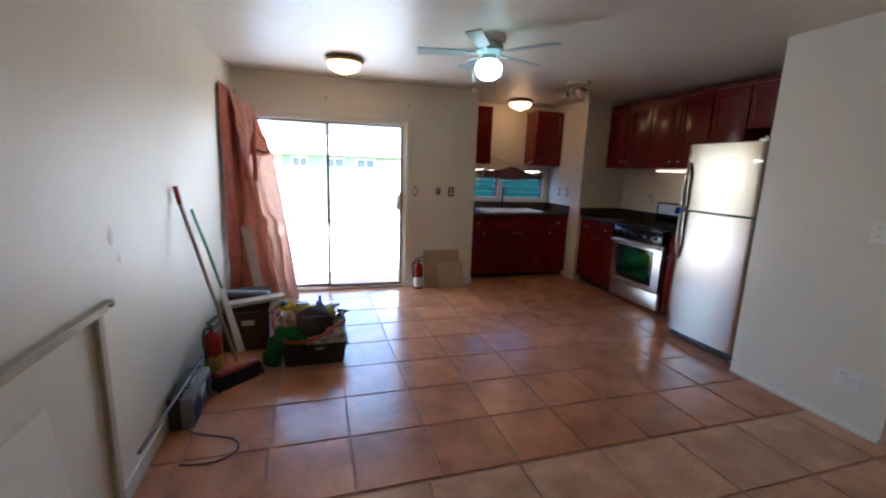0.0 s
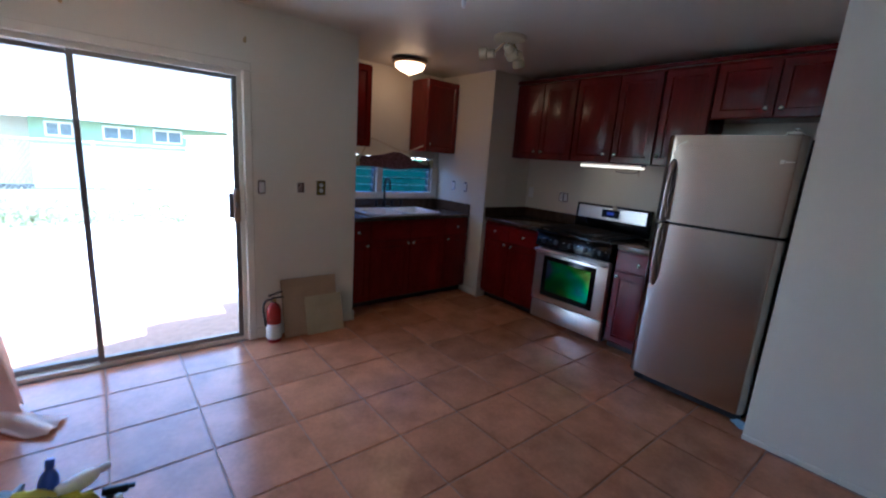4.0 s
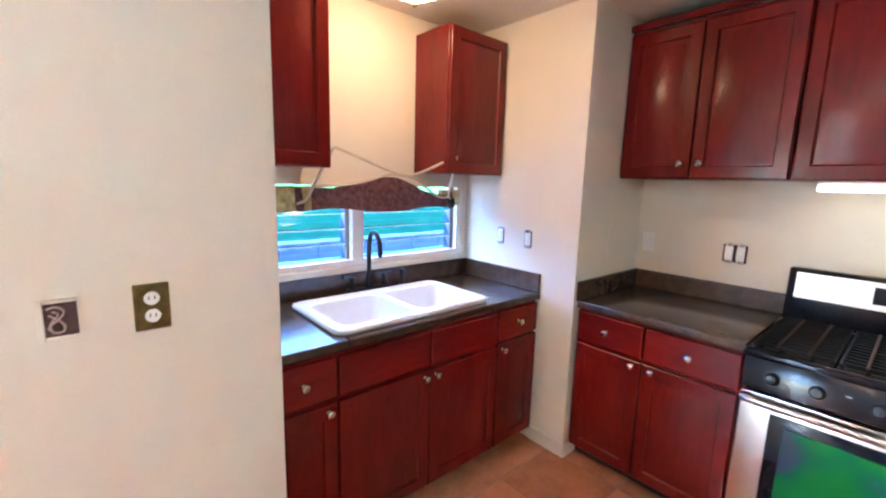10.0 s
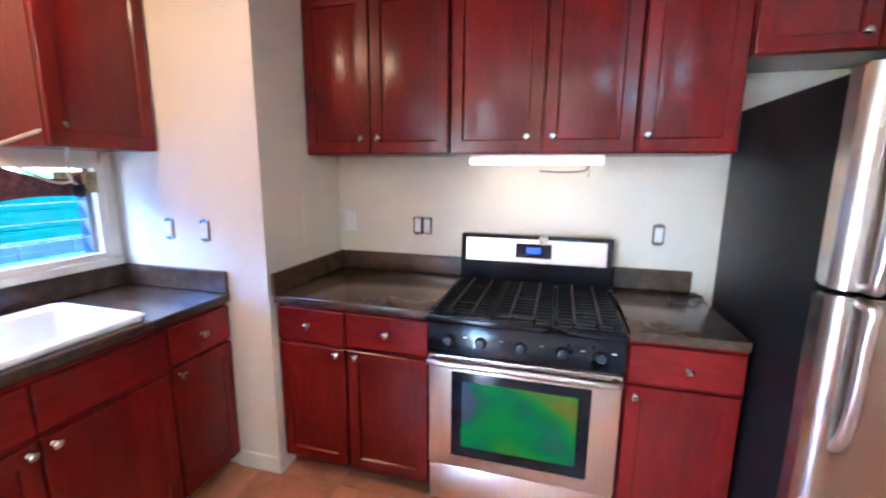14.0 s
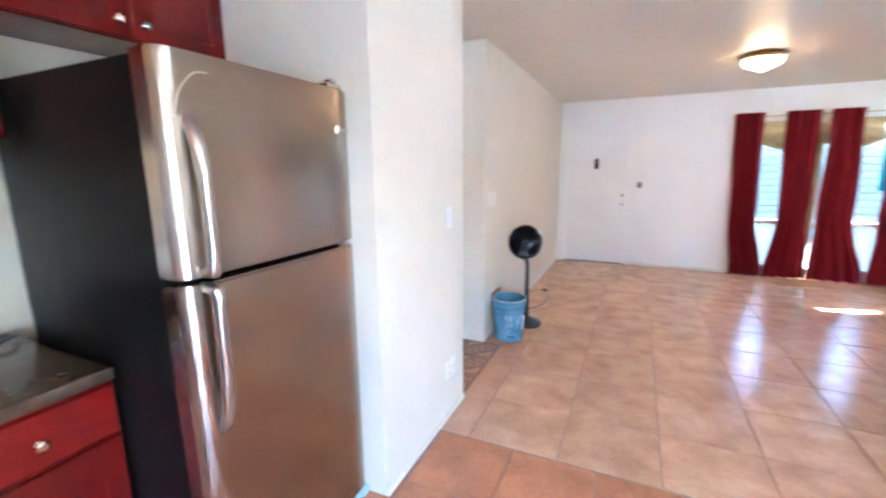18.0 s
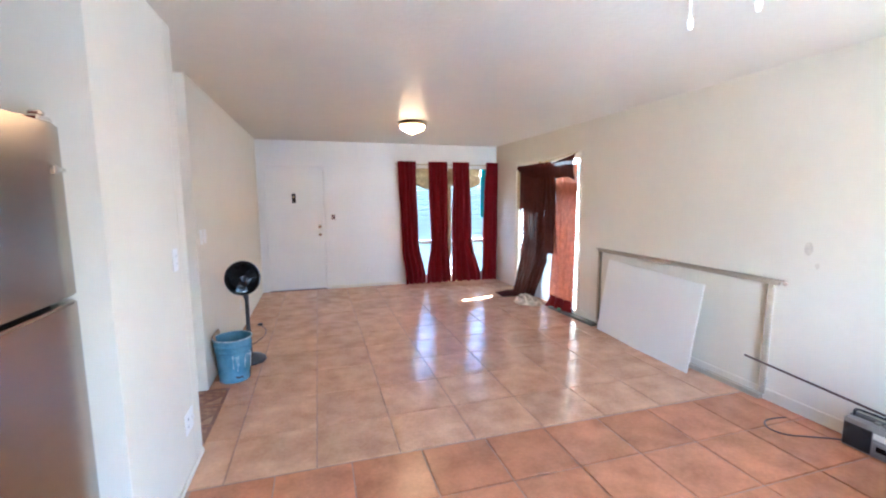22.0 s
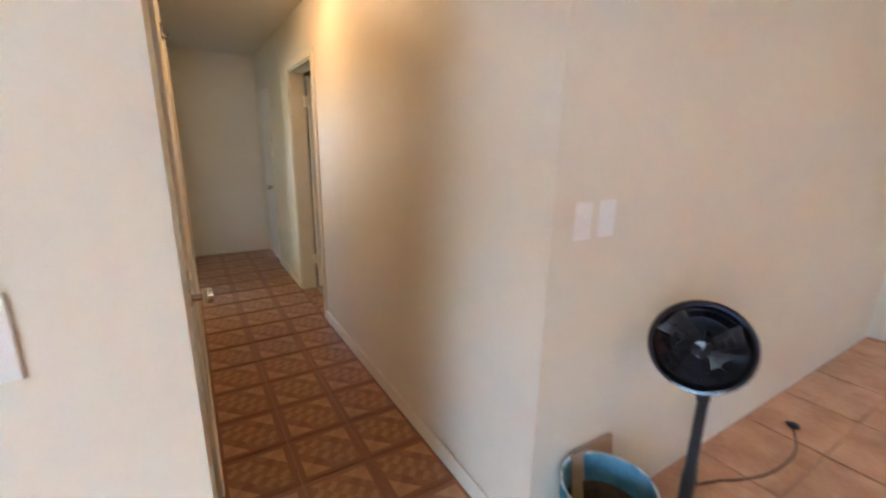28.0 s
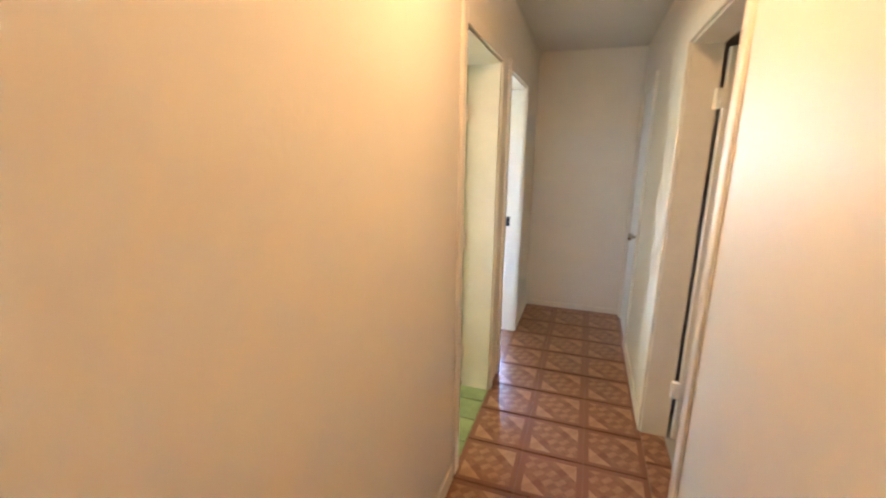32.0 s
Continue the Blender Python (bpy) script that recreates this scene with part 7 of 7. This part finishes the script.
# ---- baseboards ----
baseboard("baseboard_west", 0.0005, 2.70, 0.012, 8.19)
baseboard("baseboard_south", 1.80, 0.0005, 3.015, 0.012, 0.045)
baseboard("baseboard_north", 1.90, 8.183, 2.748, 8.1945)
baseboard("baseboard_north_end", 2.7505, 8.183, 2.764, 8.39)
baseboard("baseboard_pillar", 4.27, 8.142, 4.2845, 8.39)
baseboard("baseboard_pillar_front", 4.27, 8.140, 4.40, 8.1545)
baseboard("baseboard_hall_south", 4.072, 3.6035, 6.46, 3.615)
baseboard("baseboard_hall_south_far", 7.40, 3.6035, 8.35, 3.615)
baseboard("baseboard_hall_north", 4.91, 4.493, 6.63, 4.5045)
baseboard("baseboard_hall_north_far", 8.52, 4.493, 9.195, 4.5045, 0.06)
baseboard("baseboard_hall_end", 9.183, 3.615, 9.1945, 4.493, 0.05)
baseboard("baseboard_closet_west", 3.89, 4.507, 3.9015, 5.43, 0.03)

# ---- outside ----
GRASS = mat("dry_grass", (0.15, 0.14, 0.09), 0.9, vary=0.4, scale=1.5, bump=0.5, bscale=30)
tagged(part("ground", box(-400, -400, -0.5, 400, 400, -0.35), GRASS, None, "", False), "pale dry grass yard", "ground", "", "structure")
DECK = mat("weathered_deck", (0.46, 0.44, 0.42), 0.8, vary=0.25, scale=6, bump=0.2, rand=0.12)
CONC = mat("pale_concrete", (0.52, 0.58, 0.66), 0.85, vary=0.08, scale=2, bump=0.2)
tagged(part("patio", box(-3.0, 8.345, -0.35, 1.58, 15.0, -0.075), CONC, None, "", False), "bright pale concrete patio in the sun", "patio", "", "structure")
tagged(part("patio_side", box(1.58, 9.88, -0.35, 2.45, 15.0, -0.076), CONC, None, "", False), "bright pale concrete patio in the sun", "patio", "", "structure")
dk = thing("deck", (2.1, 9.1, -0.35), "weathered grey wooden step deck beside the door", "deck", "", "structure")
for k in range(15):
    y = 8.36 + 0.100 * k
    part("board", box(1.585, y, -0.09, 2.62, y + 0.084, -0.055, 0.004), DECK, dk)
for x in (1.65, 2.1, 2.55):
    part("joist", box(x - 0.03, 8.36, -0.35, x + 0.03, 9.85, -0.091), DECK, dk)
WHITEW = mat("whitewashed_wall", (0.72, 0.68, 0.62), 0.8, vary=0.06, scale=2, bump=0.15)
TERRA = mat("terracotta_cap", (0.42, 0.20, 0.12), 0.8, vary=0.2)
gw = thing("garden_wall", (2.6, 12.2, -0.35), "whitewashed garden wall with a tiled cap", "wall")
part("wall", box(2.46, 9.9, -0.35, 2.60, 14.9, 1.55), WHITEW, gw)
for k in range(13):
    part("cap_tile", box(2.40, 9.92 + 0.385 * k, 1.55, 2.66, 10.27 + 0.385 * k, 1.60, 0.01), TERRA, gw)
FENCE = mat("galvanised_wire", (0.40, 0.40, 0.38), 0.5, metal=0.6, vary=0.1)
fn = thing("chain_link_fence", (0.5, 15.1, -0.35), "grey chain-link fence at the end of the yard", "fence")
for k in range(8):
    x = -8.0 + 1.5 * k
    part("post", lathe([(0, 0), (0.03, 0), (0.03, 1.72), (0.0, 1.75)], (x, 15.12, -0.35), 10), FENCE, fn)
part("top_rail", tube([(-8.0, 15.12, 1.35), (2.5, 15.12, 1.35)], 0.02, 8), FENCE, fn)
bm = bm_new()
for k in range(150):
    for s in (-1, 1):
        x = -8.0 + 0.07 * k
        a, b = Vector((x, 15.12, -0.30)), Vector((x + s * 1.0, 15.12 + 0.004 * s, 1.34))
        d = (b - a).normalized()
        n = d.cross(Vector((0, 1, 0))) * 0.003
        w = Vector((0, 0.003, 0))
        vs = [bm.verts.new(p + q) for p in (a, b) for q in (n, w, -n)]
        for i, j in ((0, 1), (1, 2), (2, 0)):
            bm.faces.new((vs[i], vs[j], vs[3 + j], vs[3 + i]))
tagged(part("wire_mesh", bm, FENCE, fn, "", False), "", "", "", "stuff")
WEED = mat("dry_weeds", (0.26, 0.27, 0.13), 0.7, vary=0.4, scale=12)
LEAF = mat("leaves", (0.09, 0.14, 0.03), 0.6, vary=0.5, scale=12)
rl = random.Random(9)


def shrubs(name, boxes, count, size, label, material):
    """Leaves scattered in irregular clumps, as one mass."""
    bm = bm_new()
    for x0, y0, z0, x1, y1, z1 in boxes:
        centres = [(rl.uniform(x0, x1), rl.uniform(y0, y1), rl.uniform(z0, z0 + (z1 - z0) * 0.8)) for _ in range(max(3, count // 120))]
        for k in range(count):
            c = rl.choice(centres)
            p = Vector(c) + Vector((rl.gauss(0, 0.22), rl.gauss(0, 0.16), rl.gauss(0, 0.16)))
            p.z = max(z0, p.z)
            q = Euler((rl.uniform(0, 6.3), rl.uniform(0, 6.3), rl.uniform(0, 6.3))).to_matrix()
            s = size * rl.uniform(0.6, 1.3)
            vs = [bm.verts.new(p + q @ Vector(v) * s) for v in ((-1, 0, 0), (0, -0.4, 0.1), (1, 0, 0), (0, 0.4, 0.1))]
            bm.faces.new((vs[0], vs[1], vs[2]))
            bm.faces.new((vs[0], vs[2], vs[3]))
    return tagged(part(name, bm, material, None, "", False), label, "plants", "", "stuff")


shrubs("weeds", [(-4, 14.6, -0.34, 0.5, 15.0, 0.35), (0.3, 14.5, -0.34, 2.35, 15.0, 0.45)], 1600, 0.06, "low green weeds along the chain-link fence", WEED)
shrubs("hedge", [(11.6, 3.6, -0.3, 12.4, 7.0, 2.2)], 2600, 0.09, "green hedge outside the bedroom window", LEAF)
shrubs("hedge", [(-3.2, 0.2, -0.3, -2.6, 3.2, 1.6)], 1600, 0.07, "green hedge outside the tall window", LEAF)
GREEN = mat("green_siding", (0.30, 0.42, 0.28), 0.8, vary=0.1, scale=3, bump=0.1)
ROOF2 = mat("pale_shingles", (0.50, 0.46, 0.43), 0.9, vary=0.15, scale=6, bump=0.4)
DARKW = mat("dark_window_glass", (0.16, 0.20, 0.22), 0.1, vary=0.2)
hs = thing("house", (1, 27, -0.35), "green neighbouring house with white windows and a low pale roof", "house")
part("wall", box(-0.6, 24, -0.35, 5.2, 31, 1.98), GREEN, hs)
part("lower_wall", box(-0.62, 23.97, -0.35, 5.22, 24.0, 1.10), WHITEW, hs)
part("side_wall", box(-14.0, 25.5, -0.35, -0.6, 31, 1.95), WHITEW, hs, "pale side wing")
bm = bm_new()
v = [bm.verts.new(p) for p in ((-15, 23.2, 2.0), (9, 23.2, 2.35), (9, 31.8, 2.3), (-15, 31.8, 2.3), (-15, 27.5, 2.9), (9, 27.5, 3.15), (-15, 23.2, 1.9), (9, 23.2, 2.22), (9, 31.8, 2.15), (-15, 31.8, 2.15))]
for f in ((0, 1, 5, 4), (3, 4, 5, 2), (0, 4, 3, 9, 6), (1, 7, 8, 2, 5), (0, 6, 7, 1), (6, 9, 8, 7), (3, 2, 8, 9)):
    bm.faces.new([v[k] for k in f])
bmesh.ops.recalc_face_normals(bm, faces=bm.faces)
part("fascia", box(-15, 23.12, 1.93, 9, 23.19, 2.3), PLASTIC, hs, "white fascia board")
part("roof", bm, ROOF2, hs, "low pale roof", False)
for x0, x1 in ((-0.23, 0.50), (1.24, 2.16), (2.69, 3.61)):
    w = part("window", add_box(add_box(add_box(add_box(add_box(bm_new(), x0, 23.94, 1.35, x1, 24.0, 1.41), x0, 23.94, 1.77, x1, 24.0, 1.83), x0, 23.94, 1.41, x0 + 0.06, 24.0, 1.77), x1 - 0.06, 23.94, 1.41, x1, 24.0, 1.77), (x0 + x1) / 2 - 0.025, 23.94, 1.41, (x0 + x1) / 2 + 0.025, 24.0, 1.77), PLASTIC, hs, "white window frame")
    part("pane", box(x0 + 0.06, 23.97, 1.41, x1 - 0.06, 23.995, 1.77), DARKW, w)
# neighbour close to the sink window
nb = thing("house", (3.6, 12.6, -0.35), "green boarded neighbouring wall seen through the louvers", "house")
GREENB = mat("bright_green_boards", (0.03, 0.16, 0.06), 0.7, vary=0.12, scale=4)
for k in range(9):
    part("board", box(2.72, 12.30, -0.35 + 0.2 * k, 8.2, 12.33, -0.155 + 0.2 * k, 0.006), GREENB, nb)
part("wall", box(2.72, 12.33, -0.35, 8.2, 12.5, 1.46), GREENB, nb)
bw = thing("block_wall", (4.8, 11.2, -0.35), "grey block wall below the green house", "wall")
BLOCK = mat("grey_block", (0.14, 0.13, 0.15), 0.9, vary=0.2, scale=5, bump=0.3)
for k in range(6):
    for j in range(13):
        part("block", box(2.75 + 0.41 * j + 0.2 * (k % 2), 11.1, -0.35 + 0.205 * k, 3.15 + 0.41 * j + 0.2 * (k % 2), 11.3, -0.155 + 0.205 * k, 0.006), BLOCK, bw)
# white boundary walls beyond the west and south windows
FENCEW = mat("weathered_fence_boards", (0.42, 0.42, 0.40), 0.8, vary=0.15, scale=3, bump=0.15)
fw_ = thing("boundary_fence", (-4.2, 2.0, -0.35), "pale boarded boundary fence", "fence")
for k in range(30):
    part("board", box(-4.25, -3.0 + 0.3 * k, -0.35, -4.2, -2.72 + 0.3 * k, 1.75), FENCEW, fw_)
fs_ = thing("boundary_fence", (1.0, -4.2, -0.35), "pale boarded boundary fence", "fence")
for k in range(30):
    part("board", box(-4.0 + 0.3 * k, -4.25, -0.35, -3.72 + 0.3 * k, -4.2, 1.75), FENCEW, fs_)
HILL = mat("hazy_hill", (0.12, 0.115, 0.115), 1.0, vary=0.3, scale=0.05)
bm = sheet(lambda u, v: (-180 + 360 * u, 150 + 90 * v, -1 + (30 + 14 * noise.noise(Vector((u * 5, v * 2, 3))) + 10 * math.sin(4 * u)) * math.sin(math.pi * min(1, 0.06 + v * 0.55))), 80, 20, 0.5)
tagged(part("backdrop", bm, HILL, None, ""), "hazy grey-green hillside beyond the houses", "hill", "", "structure")

# ---- floor tiles ----


def tile_mesh(name, w, d, h=0.012, bev=0.004):
    bm = box(-w / 2, -d / 2, -h, w / 2, d / 2, 0.0)
    top = [e for e in bm.edges if all(v.co.z > -1e-6 for v in e.verts)]
    bmesh.ops.bevel(bm, geom=top, offset=bev, segments=2, affect="EDGES")
    me = bpy.data.meshes.new(name)
    bm.to_mesh(me)
    bm.free()
    me.polygons.foreach_set("use_smooth", [True] * len(me.polygons))
    me.set_sharp_from_angle(angle=radians(50))
    return me


MESHES = {}
rnd = random.Random(4)


def lay(x0, x1, y0, y1, material, name="tile", joint=0.007):
    """One tile between joint lines."""
    w, d = round(x1 - x0 - joint, 3), round(y1 - y0 - joint, 3)
    if w < 0.03 or d < 0.03:
        return
    key = (w, d, material.name)
    if key not in MESHES:
        MESHES[key] = tile_mesh(name, w, d)
        MESHES[key].materials.append(material)
    ob = new(name, MESHES[key])
    ob.parent = FLOOR
    ob.location = ((x0 + x1) / 2, (y0 + y1) / 2, rnd.uniform(-0.0012, 0.0006))
    ob.rotation_euler = (rnd.uniform(-0.0022, 0.0022), rnd.uniform(-0.0022, 0.0022), rnd.uniform(-0.002, 0.002))


def lines(first, pitch, lo, hi):
    k0 = math.floor((lo - first) / pitch)
    cuts = [lo] + [first + pitch * k for k in range(k0, k0 + 60) if lo + 0.02 < first + pitch * k < hi - 0.02] + [hi]
    return list(zip(cuts, cuts[1:]))


for xa, xb in lines(0.825, 0.4825, 0.0, 4.072):
    for ya, yb in lines(4.425, 0.4845, 0.0, 4.872):
        if xa > 3.9 and yb > 4.51:
            continue
        lay(xa, min(xb, 4.072), ya, yb, TILE_S)
for xa, xb in lines(0.972, 0.4145, 0.0, 4.97):
    for ya, yb in lines(4.880, 0.4210, 4.880, 9.0):
        cx, cy = (xa + xb) / 2, (ya + yb) / 2
        if (cx > 3.9 and cy < 5.43) or (cy > 8.195 and (cx < 2.75 or cx > 4.285)):
            continue
        a, b, c, d = xa, xb, ya, yb
        if cy < 5.43:
            b = min(b, 3.902)
        if cy < 8.195 and cx < 2.75:
            d = min(d, 8.195)
        if cy > 8.195:
            a, b = max(a, 2.75), min(b, 4.285)
        lay(a, b, c, d, TILE_N)
# slider threshold floor strip
lay(0.08, 1.84, 8.20, 8.34, ALU, "sill_plate")


def vinyl():
    """Parquet-print vinyl: dark strips round squares of crossed wooden blocks."""
    m = bpy.data.materials.new("parquet_vinyl")
    m.use_nodes = True
    t = m.node_tree
    n, l, b = t.nodes, t.links, t.nodes["Principled BSDF"]
    co = n.new("ShaderNodeTexCoord")
    sep = n.new("ShaderNodeSeparateXYZ")
    l.new(co.outputs["Object"], sep.inputs[0])

    def op(kind, a, c=None):
        q = n.new("ShaderNodeMath")
        q.operation = kind
        for k, v in enumerate((a, c)):
            if v is None:
                continue
            if isinstance(v, (int, float)):
                q.inputs[k].default_value = v
            else:
                l.new(v, q.inputs[k])
        return q.outputs[0]

    ax, ay = op("ABSOLUTE", sep.outputs[0]), op("ABSOLUTE", sep.outputs[1])
    edge = op("GREATER_THAN", op("MAXIMUM", ax, ay), 0.122)
    dsum, ddif = op("ADD", sep.outputs[0], sep.outputs[1]), op("SUBTRACT", sep.outputs[0], sep.outputs[1])
    corner = op("GREATER_THAN", op("ABSOLUTE", ddif), 0.135)
    band = op("LESS_THAN", op("ABSOLUTE", dsum), 0.03)
    slash = op("GREATER_THAN", op("FRACT", op("MULTIPLY", op("ADD", dsum, op("MULTIPLY", op("GREATER_THAN", ddif, 0.0), 0.045)), 11.0)), 0.55)
    inner = op("LESS_THAN", op("ABSOLUTE", ddif), 0.075)
    tone = op("ADD", op("MULTIPLY", corner, 0.46), op("MULTIPLY", op("MULTIPLY", slash, inner), 0.26))
    tone = op("ADD", tone, op("MULTIPLY", op("SUBTRACT", 1.0, inner), op("MULTIPLY", band, -0.15)))
    tone = op("ADD", tone, 0.14)
    ns = n.new("ShaderNodeTexNoise")
    ns.inputs["Scale"].default_value = 30
    l.new(co.outputs["Object"], ns.inputs["Vector"])
    tone = op("ADD", tone, op("MULTIPLY", op("SUBTRACT", ns.outputs[0], 0.5), 0.5))
    ramp = n.new("ShaderNodeValToRGB")
    ramp.color_ramp.elements[0].color, ramp.color_ramp.elements[1].color = (0.20, 0.075, 0.034, 1), (0.56, 0.33, 0.17, 1)
    l.new(tone, ramp.inputs[0])
    mx = n.new("ShaderNodeMix")
    mx.data_type = "RGBA"
    l.new(edge, mx.inputs[0])
    l.new(ramp.outputs[0], mx.inputs[6])
    mx.inputs[7].default_value = (0.215, 0.085, 0.042, 1)
    l.new(mx.outputs[2], b.inputs["Base Color"])
    b.inputs["Roughness"].default_value = 0.28
    return m


VINYL = vinyl()
BATHT = mat("green_bath_tile", (0.27, 0.33, 0.14), 0.85, vary=0.2, scale=8, rand=0.1, spec=0.15)
GREYT = mat("grey_threshold", (0.42, 0.40, 0.33), 0.5, vary=0.2, scale=10)
for k in range(18):
    for j in range(3):
        xa = 3.904 + 0.3035 * k
        lay(xa, min(xa + 0.3035, 9.195), 3.603 + 0.3007 * j, 3.603 + 0.3007 * (j + 1), VINYL, "vinyl_tile", 0.002)
for k in range(3):
    lay(6.52 + 0.27 * k, 6.52 + 0.27 * (k + 1), 3.483, 3.60, VINYL, "vinyl_tile", 0.002)
lay(6.32, 7.58, 3.25, 3.48, GREYT, "threshold_plate")
for k in range(7):
    for j in range(9):
        lay(6.1 + 0.2 * k, 6.3 + 0.2 * k, 4.505 + 0.2 * j, 4.705 + 0.2 * j, BATHT, "bath_tile", 0.006) if (j > 0 or 2 < k < 7) else None
